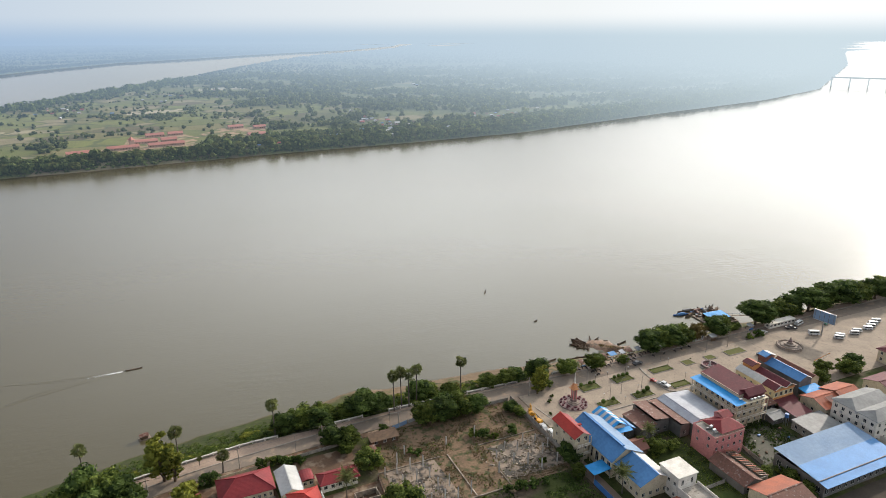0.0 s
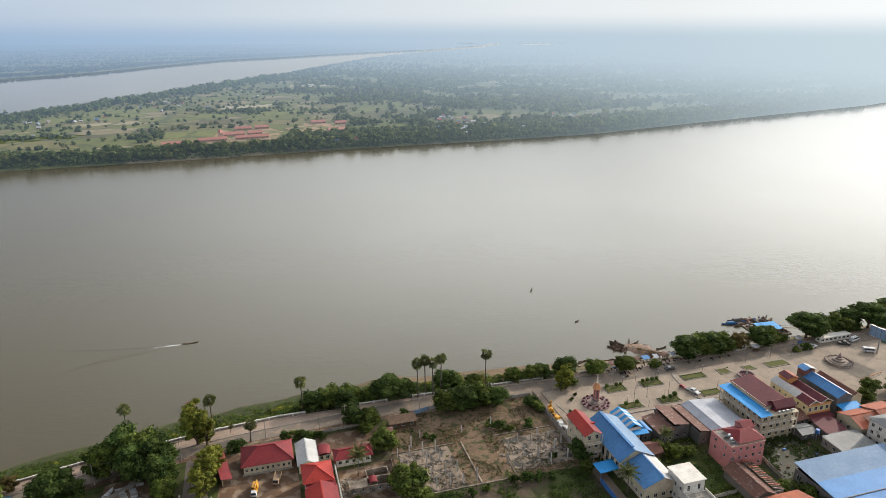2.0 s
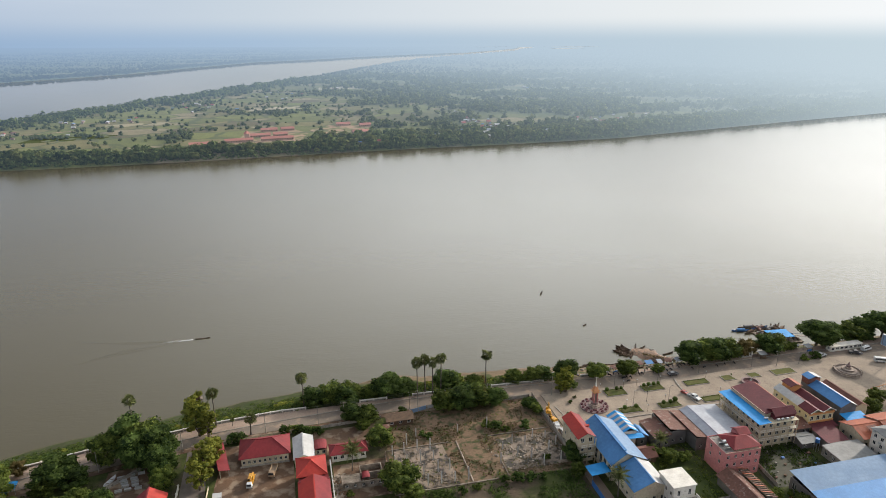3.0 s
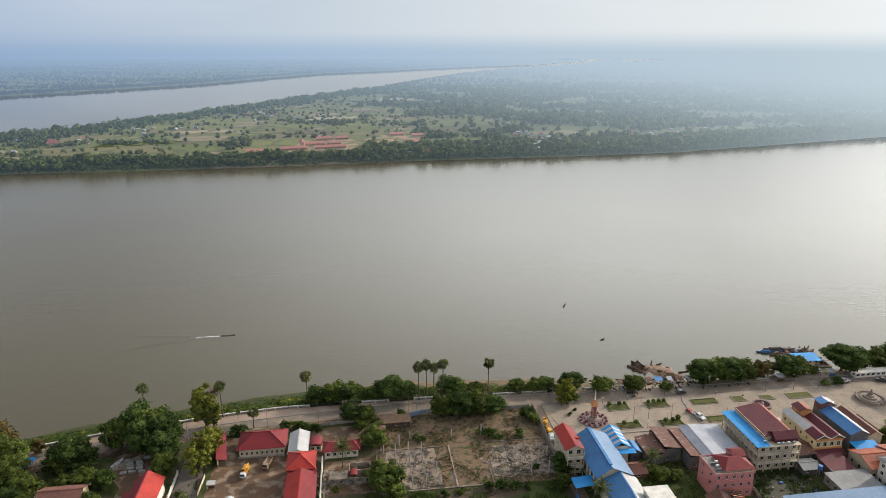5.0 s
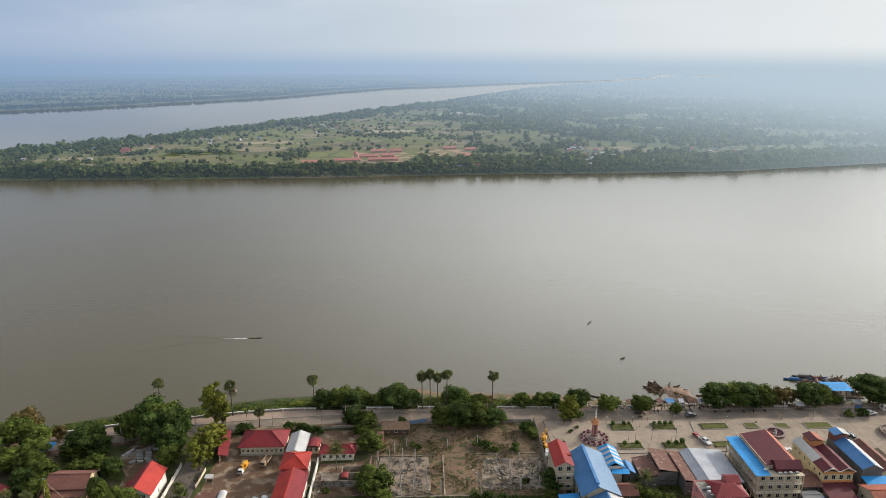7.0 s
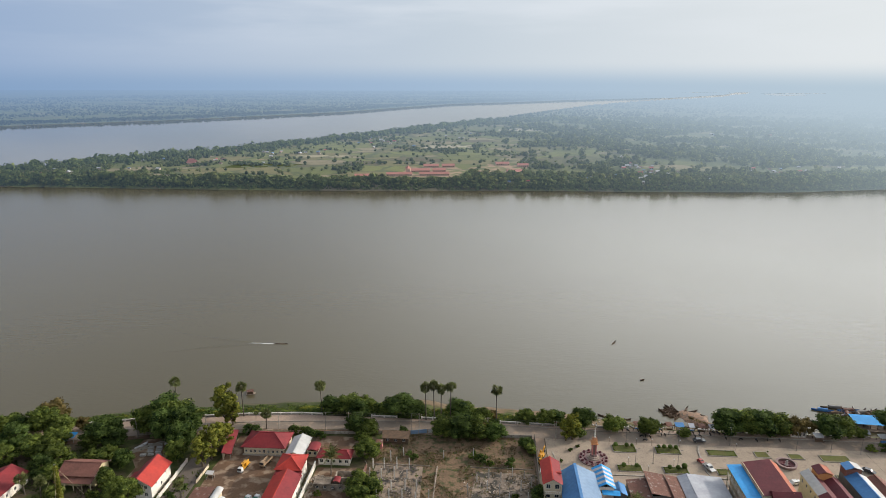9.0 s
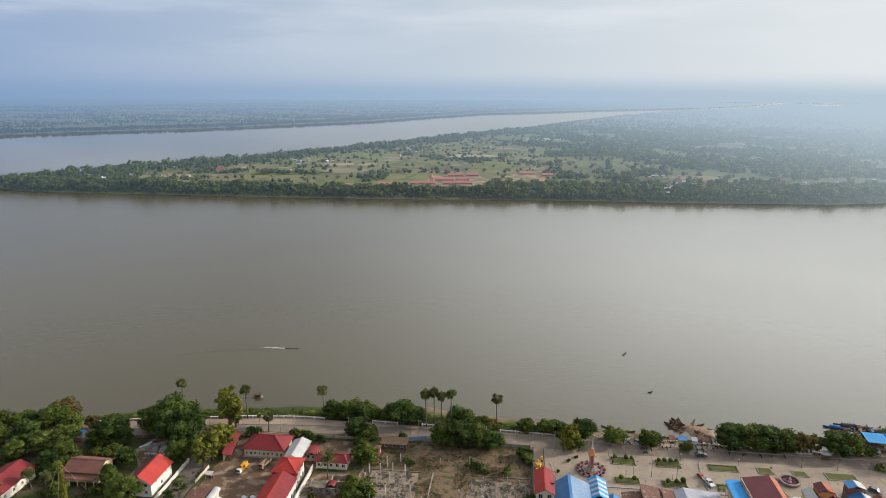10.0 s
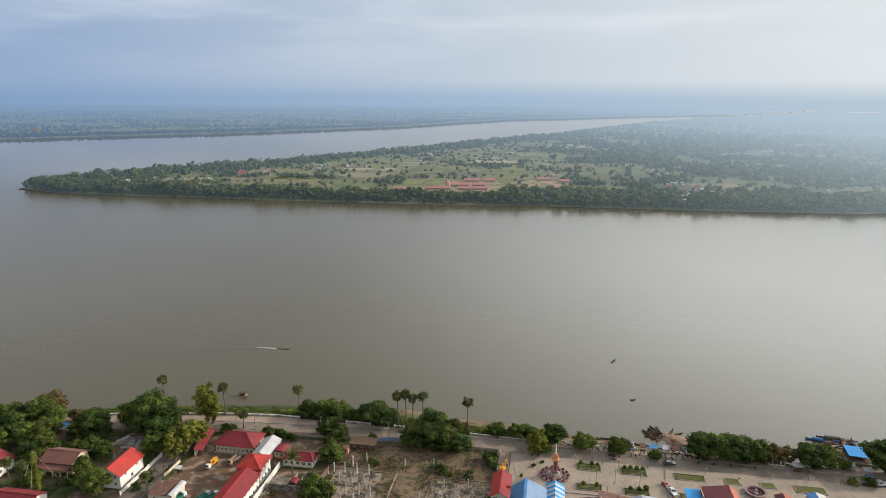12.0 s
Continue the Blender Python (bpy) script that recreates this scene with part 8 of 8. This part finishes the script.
def houseboat(m):
    b = thing("floating_house", m, "small floating hut with a rusty roof moored at the bank", "houseboat")
    part("raft", boxes((-2.6, -1.5, -0.2, 2.6, 1.5, 0.35)), PLANK, b)
    part("hut", boxes((-1.8, -1.2, 0.35, 1.4, 1.2, 2.1)), WOODDARK, b)
    # dark plate on the solid hut stands in for a shaded opening
    part("doorway", boxes((1.38, -0.4, 0.4, 1.43, 0.4, 1.9)), GLASS, b)
    part("roof_slope", slab(bmesh.new(), [(-2.2, -1.6, 2.05), (1.9, -1.6, 2.05), (1.9, 0, 2.8), (-2.2, 0, 2.8)], 0.07), RUST, b)
    part("roof_slope", slab(bmesh.new(), [(-2.2, 0, 2.8), (1.9, 0, 2.8), (1.9, 1.6, 2.05), (-2.2, 1.6, 2.05)], 0.07), RUST, b)


houseboat(pose(-16.4, 233, WATER_Z, 0, 0, 12) @ Matrix.Diagonal((0.78, 0.78, 0.78, 1)))


# ---- landing stages ----
def landing():
    """A spit of silt with moored boats fanned out at its head."""
    r = np.random.default_rng(31)
    xs = np.linspace(0, 1, 26)
    bm = bmesh.new()
    rows = []
    for u in xs:
        cx, cy = 175 + 13 * u + 2 * math.sin(u * 5), 229 - 17 * u
        w = float(np.interp(u, (0, 0.2, 0.38, 0.6, 0.8, 1), (2.0, 4.6, 4.4, 2.2, 2.6, 5.5))) * r.uniform(0.85, 1.15)
        z = WATER_Z + 0.75 + 2.6 * u ** 1.6
        rows.append([bm.verts.new((cx + s * w * 0.8, cy + s * w * 0.75 + r.uniform(-0.45, 0.45), z - abs(s) ** 2 * (0.5 + 1.2 * u) + r.uniform(-0.15, 0.15))) for s in (-1.3, -0.8, -0.3, 0.3, 0.8, 1.3)])
    for a, c in zip(rows, rows[1:]):
        for k in range(5):
            bm.faces.new((a[k], a[k + 1], c[k + 1], c[k])).smooth = True
    bmesh.ops.recalc_face_normals(bm, faces=bm.faces)
    tagged(part("landing_spit", bm, surface("wet_brown_silt", (0.25, 0.145, 0.088), (0.15, 0.092, 0.058), scale=0.5, stain=(0.07, 0.055, 0.04), stain_at=0.55), None), "brown earth landing spit running into the river", "landing", "", "structure")
    first = boat("moored_boat", pose(172.6, 231.6, WATER_Z, 0, 0, 120), "narrow weathered boat moored at the landing", 6.0, 0.8, WOODDARK, None, False, 3)
    for k in range(18):
        a, far = 112 + k * 7.6, r.uniform(4.0, 6.6)
        copy_thing(first, pose(175.6 + far * math.cos(radians(a)), 228.4 + far * math.sin(radians(a)) * 0.9, WATER_Z, 0, 0, a + r.uniform(-22, 22)) @ Matrix.Diagonal((r.uniform(0.75, 1.1), 1, 1, 1)))
    for x, y, a in ((180.5, 229.6, 20), (182.6, 227.6, -35), (178.6, 231.2, 60)):
        copy_thing(first, pose(x, y, WATER_Z + 0.1, 0, 0, a))
    cs = [(175 + 13 * u - 1.6 + r.uniform(-0.9, 0.9), 229 - 17 * u - 1.4 + r.uniform(-0.8, 0.8), WATER_Z + 0.9 + 2.0 * u) for u in r.uniform(0.3, 0.85, 46)]
    tagged(part("driftwood_scrub", leaf_mesh("driftwood_scrub", cs, r.uniform(0.25, 0.7, 46).tolist(), 40, 0.2, 0.7, False, 8), LEAF_DRY, None), "brown brush and driftwood along the spit", "scrub", "", "stuff")
    bm = bmesh.new()
    for _ in range(150):
        x = r.uniform(128, 200)
        y = float(bank_top(x)) + r.uniform(1.5, 15)
        s = 0.12 + 0.5 * r.random() ** 2
        box(bm, -s, -s * 0.6, -0.2, s, s * 0.6, s * 0.7, pose(x, y, float(land_height(np.array(x), np.array(y))) + 0.2, r.uniform(-12, 12), 0, r.uniform(0, 180)))
    tagged(part("bank_litter", bm, surface("mixed_litter", (0.36, 0.34, 0.32), (0.08, 0.07, 0.06), scale=0.9, each=0.3), None), "crates, sacks and litter on the earth bank", "litter", "", "stuff")
    for x, y, a in ((168, 214.5, -20), (172, 213.0, -15), (165, 218.0, -10), (159, 217.5, -5), (178, 211, -20), (150, 221, 4), (190, 222, 10), (142, 223, -30), (147, 219, 15)):
        copy_thing(first, pose(x, y, max(WATER_Z, float(land_height(np.array(x), np.array(y))) + 0.3), 0, 0, a))
    # stalls and shelters along the bank
    for i, (x, y, w, mat) in enumerate(((158, 199.4, 2.6, GREY_ROOF), (162.6, 200.4, 2.4, RUST), (166.4, 199.6, 3.4, BLUE_ROOF), (170.6, 198.6, 2.2, GREY_ROOF), (174.6, 198.8, 2.6, RUST), (178.0, 197.2, 2.6, GREY_ROOF), (149.6, 197.6, 2.6, RUST), (215.0, 192.4, 3.4, PALE_ROOF), (234, 196.4, 3.0, GREY_ROOF), (238.6, 193.4, 3.2, PALE_ROOF))):
        z = float(land_height(np.array(x), np.array(y)))
        b = thing("market_stall", pose(x, y, z, 0, 0, (i * 13) % 17 - 8), "small riverside stall under a sheet roof", "stall", "stalls on the bank")
        part("roof", slab(bmesh.new(), [(-w / 2, -1.3, 2.1), (w / 2, -1.3, 2.1), (w / 2, 1.3, 2.6), (-w / 2, 1.3, 2.6)], 0.06), mat, b)
        for sx in (-1, 1):
            for sy in (-1, 1):
                part("post", boxes((sx * w * 0.45 - 0.05, sy * 1.15 - 0.05, -0.8, sx * w * 0.45 + 0.05, sy * 1.15 + 0.05, 2.3)), WOODDARK, b)
        part("counter", boxes((-w * 0.4, -1.0, -0.2, w * 0.4, -0.6, 0.9)), (BLUEPAINT, WOODDARK, PLANK)[i % 3], b)


landing()
b, w, d = house(205.8, 194.0, 211.4, 197.4, "small white kiosk with tall windows under the trees", "kiosk", category="kiosk", group="")
shell(b, w, d, 2.7, PALECONC, front=((0.7, 4, 0.8, 1.6),), left=W1(2), back=W1(2))
gable(b, w, d, 2.7, 0.7, "x", SLATE, 0.3, ends=PALECONC)


def motorbike():
    b = thing("motorbike", pose(150, 190.6, 0.1), "small dark motorbike parked beside the road", "motorbike", "motorbikes by the road")
    for x in (-0.62, 0.62):
        part("wheel", ring(bmesh.new(), 0, 0, -0.06, 0.06, 0.2, 0.3, 12), RUBBER, b).matrix_basis = pose(x, 0, 0.3, 90)
    part("body", boxes((-0.6, -0.12, 0.4, 0.35, 0.12, 0.62), (0.2, -0.1, 0.3, 0.5, 0.1, 0.95)), DPAINT, b)
    part("seat", boxes((-0.7, -0.13, 0.62, 0.1, 0.13, 0.76)), RUBBER, b)
    part("handlebar", boxes((0.34, -0.34, 0.95, 0.4, 0.34, 1.0)), STEEL, b)
    return b


bike = motorbike()
for x, y, a in ((151.4, 190.8, 80), (153, 190.4, 95), (157.6, 192.2, 85), (159, 192.0, 100), (164, 192.6, 75), (170, 191.8, 90), (172, 192.3, 110), (181, 191.0, 85), (186.4, 190.8, 20), (192, 190.6, 95), (196, 190.9, 70), (150.6, 187.8, 10), (200.5, 191.0, 88)):
    copy_thing(bike, pose(x, y, 0.1, 0, 0, a))
r6 = np.random.default_rng(61)
for x in np.arange(143.5, 186, 1.9):
    copy_thing(bike, pose(x + r6.uniform(-0.4, 0.4), 194.0 + r6.uniform(-0.7, 0.9), 0.19, 0, 0, r6.uniform(60, 120)))


def floating_restaurant():
    z = WATER_Z
    b = thing("floating_restaurant", pose(250.4, 223.2, z, 0, 0, -4), "floating restaurant on a raft with a bright blue roof", "raft")
    part("raft", boxes((-9.0, -5.6, -0.3, 9.0, 7.6, 0.5)), PLANK, b)
    part("roof_slope", slab(bmesh.new(), [(-6.2, -4.0, 2.7), (5.2, -4.0, 2.7), (5.2, 3.4, 3.2), (-6.2, 3.4, 3.2)], 0.1), SKY_ROOF, b)
    for x in (-6.0, -3.2, -0.4, 2.4, 5.0):
        for y in (-3.8, -0.2, 3.2):
            part("post", boxes((x - 0.1, y - 0.1, 0.5, x + 0.1, y + 0.1, 2.75)), WOODDARK, b)
    part("back_wall", boxes((-6.0, 3.3, 0.5, 5.0, 3.5, 3.1)), WOODDARK, b)
    part("railing", boxes((-8.6, -5.3, 1.3, 8.6, -5.2, 1.4), (-8.6, -5.3, 0.9, 8.6, -5.2, 0.96)), WOODDARK, b)
    rr = np.random.default_rng(52)
    for k in range(26):
        x, y, q = rr.uniform(-8, 8.4), rr.uniform(4.9, 7.2), rr.uniform(0.3, 0.8)
        part("crate", boxes((x - q, y - q * 0.5, 0.5, x + q, y + q * 0.5, 0.5 + q * rr.uniform(0.6, 1.6))), (WOODDARK, RUST, PLANK, GREYWALL)[k % 4], b)
    for k in range(10):
        x, y = rr.uniform(5.9, 8.6), rr.uniform(-4.6, 4.2)
        part("crate", boxes((x - 0.5, y - 0.4, 0.5, x + 0.5, y + 0.4, rr.uniform(0.9, 1.8))), (WOODDARK, PLANK, CONCRETE)[k % 3], b)
    g = thing("gangway", pose(256, 219, z + 0.6), "sloping wooden gangway to the raft", "gangway")
    part("deck", slab(bmesh.new(), [(-1.2, 6, 0), (0.6, 6, 0), (8.4, -16, 8.0), (6.6, -16, 8.0)], 0.2), PLANK, g)
    for x0 in (-1.2, 0.6):
        part("handrail", tube(bmesh.new(), [(x0, 6, 1.0), (x0 + 7.8, -16, 9.0)], [0.05, 0.05], 5), STEEL, g)
        for k in range(6):
            u = k / 5
            part("stanchion", tube(bmesh.new(), [(x0 + 7.8 * u, 6 - 22 * u, 8.0 * u - 0.1), (x0 + 7.8 * u, 6 - 22 * u, 8.0 * u + 1.0)], [0.04, 0.04], 5), STEEL, g)
    for i, (x, y, a, L) in enumerate(((238, 235, 170, 9), (244, 237.5, 175, 11), (241.5, 232.5, 195, 8), (249, 235.5, 5, 10), (254, 234.0, 12, 9), (259, 232, 30, 8), (247, 232.6, 60, 7), (251.5, 232.2, 85, 7), (255.5, 231.6, 100, 7))):
        boat("covered_boat", pose(x, y, z, 0, 0, a), "long covered passenger boat moored by the raft", L, 1.7, (BLUEPAINT, WOODDARK, PLANK)[i % 3], (BLUE_ROOF if i < 2 else RUST, GREYWALL, WOODDARK)[i % 3])
    for k in range(11):
        boat("open_boat", pose(246 + k * 1.4, 234.4 + 1.6 * math.sin(k * 2.1), z, 0, 0, 62 + 24 * math.sin(k * 1.7)), "narrow open brown boat moored behind the raft", 6.2, 0.85, WOODDARK, None, False, 2)


floating_restaurant()


# orange barriers at the square's edge
for k in range(6):
    b = thing("barrier", pose(238 + k * 2.1, 159.6 + 0.35 * k, 0.085, 0, 0, 9), "orange and white street barrier", "barrier", "barriers on the square")
    part("board", boxes((-0.9, -0.04, 0.6, 0.9, 0.04, 0.95)), ORANGE, b)
    for s in (-0.75, 0.75):
        part("foot", boxes((s - 0.05, -0.3, 0, s + 0.05, 0.3, 0.08), (s - 0.04, -0.04, 0.08, s + 0.04, 0.04, 1.0)), WHITEWALL, b)

# ---- the mast with creepers ----
def mast():
    b = thing("radio_mast", pose(-43.0, 136.8, 0), "guyed lattice mast overgrown with creeper", "mast")
    h = 14.5
    legs = [(0.28 * math.cos(a), 0.28 * math.sin(a)) for a in (0.5, 2.6, 4.7)]
    for x, y in legs:
        part("leg", tube(bmesh.new(), [(x, y, -0.1), (x, y, h)], [0.04, 0.04], 5), STEEL, b)
    bm = bmesh.new()
    for k in range(20):
        z = k * h / 20
        for i in range(3):
            (x0, y0), (x1, y1) = legs[i], legs[(i + 1) % 3]
            tube(bm, [(x0, y0, z), (x1, y1, z + h / 20)], [0.02, 0.02], 4, False)
    part("bracing", bm, STEEL, b)
    r = np.random.default_rng(4)
    cs = [(r.uniform(-0.15, 0.15), r.uniform(-0.15, 0.15), z) for z in np.arange(0.4, h * 0.94, 0.45)]
    part("creeper", leaf_mesh("creeper", cs, [0.95 - 0.02 * c[2] for c in cs], 150, 0.27, 1.1, False, 3), LEAF_LIGHT, b, "yellow-green creeper")
    for a in (0.9, 3.0, 5.1):
        part("guy_wire", tube(bmesh.new(), [(0, 0, h * 0.95), (7 * math.cos(a), 7 * math.sin(a), 0)], [0.035, 0.035], 4), YELLOW, b)


mast()


def utility_pole(x, y, h=8.0, turn=0):
    b = thing("utility_pole", pose(x, y, 0, 0, 0, turn), "weathered concrete utility pole with a crossarm", "pole", "utility poles")
    part("pole", tube(bmesh.new(), [(0, 0, -0.2), (0, 0, h)], [0.16, 0.1], 8), CONCRETE, b)
    part("crossarm", boxes((-0.9, -0.06, h - 0.7, 0.9, 0.06, h - 0.55)), WOODDARK, b)
    for x0 in (-0.8, 0.0, 0.8):
        part("insulator", drum(bmesh.new(), x0, 0, h - 0.55, h - 0.35, 0.06, 0.04, 6), WHITEWALL, b)
    return b


poles = [(-39, 176.8), (-14.5, 181.8), (12, 186.6), (39, 187.4), (66, 188.2), (92, 187.0), (117.4, 186.0)]
first = utility_pole(*poles[0])
for x, y in poles[1:]:
    copy_thing(first, pose(x, y, 0))
for k, ((x0, y0), (x1, y1)) in enumerate(zip(poles, poles[1:])):
    b = thing("overhead_wires", pose(x0, y0, 7.6), "sagging overhead wires between poles", "cable", "overhead wires", "structure")
    for s in (-0.8, 0.8):
        part("wire", tube(bmesh.new(), [((x1 - x0) * u + s * 0.2, (y1 - y0) * u + s, -2.4 * u * (1 - u)) for u in np.linspace(0, 1, 9)], [0.018] * 9, 4, False), GREYWALL, b)

# clothes, jars and small litter in the back yards
r5 = np.random.default_rng(8)
for k in range(12):
    x, y = r5.uniform(166, 186), r5.uniform(121, 136)
    s = r5.uniform(0.25, 0.55)
    b = part("crate", boxes((-s, -s * 0.7, 0, s, s * 0.7, s * 0.8)), (CONCRETE, BLUEPAINT, RUST, WOODDARK)[k % 4], None)
    b.matrix_world = pose(x, y, 0.045, 0, 0, r5.uniform(0, 90))
    tagged(b, "discarded crate among the weeds", "crate", "litter in the yard")
b = thing("water_tower", pose(188.6, 132.6, 0), "blue water tank on a thin stand", "water tank")
part("tank", drum(bmesh.new(), 0, 0, 3.2, 4.6, 0.7, 0.65, 14), BLUEPAINT, b)
for sx in (-1, 1):
    for sy in (-1, 1):
        part("leg", boxes((sx * 0.5 - 0.05, sy * 0.5 - 0.05, 0, sx * 0.5 + 0.05, sy * 0.5 + 0.05, 3.2)), STEEL, b)


# ---- the island ----
def far_house(w, d, h, rise, roof, wall, label):
    b = thing("island_house", None, label, "house", "island houses")
    part("wall", boxes((-w / 2, -d / 2, 0, w / 2, d / 2, h)), wall, b)
    n = max(2, int(w / 3))
    for k in range(n):
        x = -w / 2 + (k + 0.5) * w / n
        part("window", boxes((x - 0.5, -d / 2 - 0.03, 0.9, x + 0.5, -d / 2 + 0.02, 2.1)), GLASS, b)
    for s in (-1, 1):
        part("roof_slope", slab(bmesh.new(), [(-w / 2 - 0.5, s * (d / 2 + 0.6), h - 0.3), (w / 2 + 0.5, s * (d / 2 + 0.6), h - 0.3), (w / 2 + 0.5, 0, h + rise), (-w / 2 - 0.5, 0, h + rise)], 0.12), roof, b)
    return b


# school materials: haze mixed in as emission
SCHOOL_ROOF = paint_haze(surface("pale_red_tiles", (0.42, 0.17, 0.125), (0.36, 0.145, 0.11), rough=0.8, scale=0.2))
SCHOOL_WALL = paint_haze(surface("pinkish_school_wall", (0.50, 0.34, 0.26), (0.43, 0.29, 0.22), rough=0.85, scale=0.2))
REDDIRT = paint_haze(surface("pinkish_schoolyard_earth", (0.34, 0.225, 0.145), (0.27, 0.18, 0.115), rough=0.95, scale=0.03, fine=0.4, stain=(0.125, 0.130, 0.045), stain_at=0.53))
sheet("schoolyard", [(-90, 822), (45, 838), (60, 900), (40, 945), (-24, 938), (-30, 868), (-90, 840)], ISLE_Z + 0.15, 0.6, REDDIRT, "bare pinkish schoolyard on the island", category="yard")
sheet("schoolyard", [(88, 872), (140, 868), (150, 960), (92, 972), (60, 930)], ISLE_Z + 0.16, 0.6, REDDIRT, "bare earth clearing on the island", category="clearing")
for x, y, w, d in ((-74, 829, 24, 9), (-29, 847, 34, 8), (18, 853, 40, 8), (7, 932, 22, 8), (32, 936, 18, 8), (-4, 884, 26, 9), (22, 888, 18, 8), (112, 964, 20, 9), (128, 884, 22, 14), (142, 948, 16, 8)):
    b = far_house(w, d, 3.2, 2.0, SCHOOL_ROOF, SCHOOL_WALL, "long pinkish school building with a red roof")
    b.matrix_basis = pose(x, y, ISLE_Z + 0.1, 0, 0, 8)
b = thing("temple_gate", pose(-20, 872, ISLE_Z), "tall red-roofed gate tower of the school", "tower")
part("wall", boxes((-3, -3, 0, 3, 3, 7)), SCHOOL_WALL, b)
part("roof", drum(bmesh.new(), 0, 0, 7, 11, 4.6, 0.4, 4), SCHOOL_ROOF, b)


def island_villages():
    r = np.random.default_rng(78)
    roofs = (ISLE_RUST, ISLE_GREY, ISLE_WHITE, ISLE_GREY, ISLE_BLUE, ISLE_RED)
    says = ("rust-brown", "grey", "pale", "weathered grey", "blue", "red")
    models = [far_house(7.5, 5.5, 3.2, 1.7, mat, ISLE_WALL, "small village house with a " + word + " sheet roof") for mat, word in zip(roofs, says)]
    spots = VILLAGE
    for i, (x, y) in enumerate(spots):
        m = scaled(x, y, ISLE_Z - 0.05, r.uniform(0.6, 1.0), r.choice((0, 90, 8, 82, 170)))
        if i < len(models):
            models[i].matrix_basis = m
        else:
            copy_thing(models[i % len(models)], m)
    b = thing("temple", pose(-355, 932, ISLE_Z), "small red-roofed temple among palms", "temple")
    part("wall", boxes((-6, -4, 0, 6, 4, 4)), SCHOOL_WALL, b)
    for k, (w, z) in enumerate(((7.2, 4), (5.2, 6.2))):
        for s in (-1, 1):
            part("roof_slope", slab(bmesh.new(), [(-w, s * w * 0.7, z), (w, s * w * 0.7, z), (w * 0.9, 0, z + 3.4), (-w * 0.9, 0, z + 3.4)], 0.15), SCHOOL_ROOF, b)
    b = thing("pagoda", scaled(-1470, 1822, ISLE_Z, 0.5, 0), "small gilded pagoda on the far bank", "pagoda")
    part("base", boxes((-12, -10, 0, 12, 10, 7)), CREAM, b)
    part("roof", drum(bmesh.new(), 0, 0, 7, 16, 15, 3, 4), TILE_ORANGE, b)
    part("spire", drum(bmesh.new(), 0, 0, 16, 30, 3, 0.2, 8), GOLD, b)


island_villages()
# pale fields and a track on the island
# the stubble, pale and paddy fields glow with painted haze
for pts, mat, lab in ((((-300, 905), (-205, 918), (-190, 952), (-290, 948)), LAWN, "bright grass field"), (((-225, 1030), (-150, 1042), (-140, 1075), (-230, 1060)), paint_haze(surface("stubble_field", (0.26, 0.215, 0.11), (0.20, 0.17, 0.085), scale=0.03, fine=0.3)), "dry stubble field"),
                      (((-30, 1190), (60, 1200), (80, 1240), (-20, 1235)), paint_haze(surface("pale_field", (0.30, 0.255, 0.16), (0.24, 0.205, 0.12), scale=0.03, fine=0.3)), "pale ploughed field"), (((110, 1570), (230, 1580), (240, 1650), (120, 1640)), paint_haze(surface("wet_paddy", (0.33, 0.29, 0.18), (0.25, 0.22, 0.13), scale=0.02, fine=0.2)), "pale wet paddy field")):
    sheet("field", list(pts), ISLE_Z + 0.12, 0.5, mat, lab + " on the island", category="field")
strip("track", list(range(-420, -190, 10)), lambda x: 935 + (x + 420) * 0.42, lambda x: 940 + (x + 420) * 0.42, ISLE_Z + 0.14, 0.5, REDDIRT, "bare earth track across the fields", "track")


def bridge():
    ang = math.degrees(math.atan2(-91, 61))
    b = thing("bridge", pose(1440 + 75 * 0.5566, 1150 - 75 * 0.8303, 0, 0, 0, ang), "long low concrete bridge over the river far away", "bridge")
    part("deck", boxes((0, -5, 8.6, 640, 5, 10.2)), BRIDGE_CONC, b)
    for s in (-1, 1):
        part("parapet", boxes((0, s * 5 - 0.2, 10.2, 640, s * 5 + 0.2, 11.2)), BRIDGE_CONC, b)
    pier = None
    for k in range(16):
        ob = part("pier", boxes((-1.2, -4, -16, 1.2, 4, 8.6)) if pier is None else pier, BRIDGE_CONC, b)
        pier = ob.data
        ob.location = (1.5 + k * 37, 0, 0)


bridge()
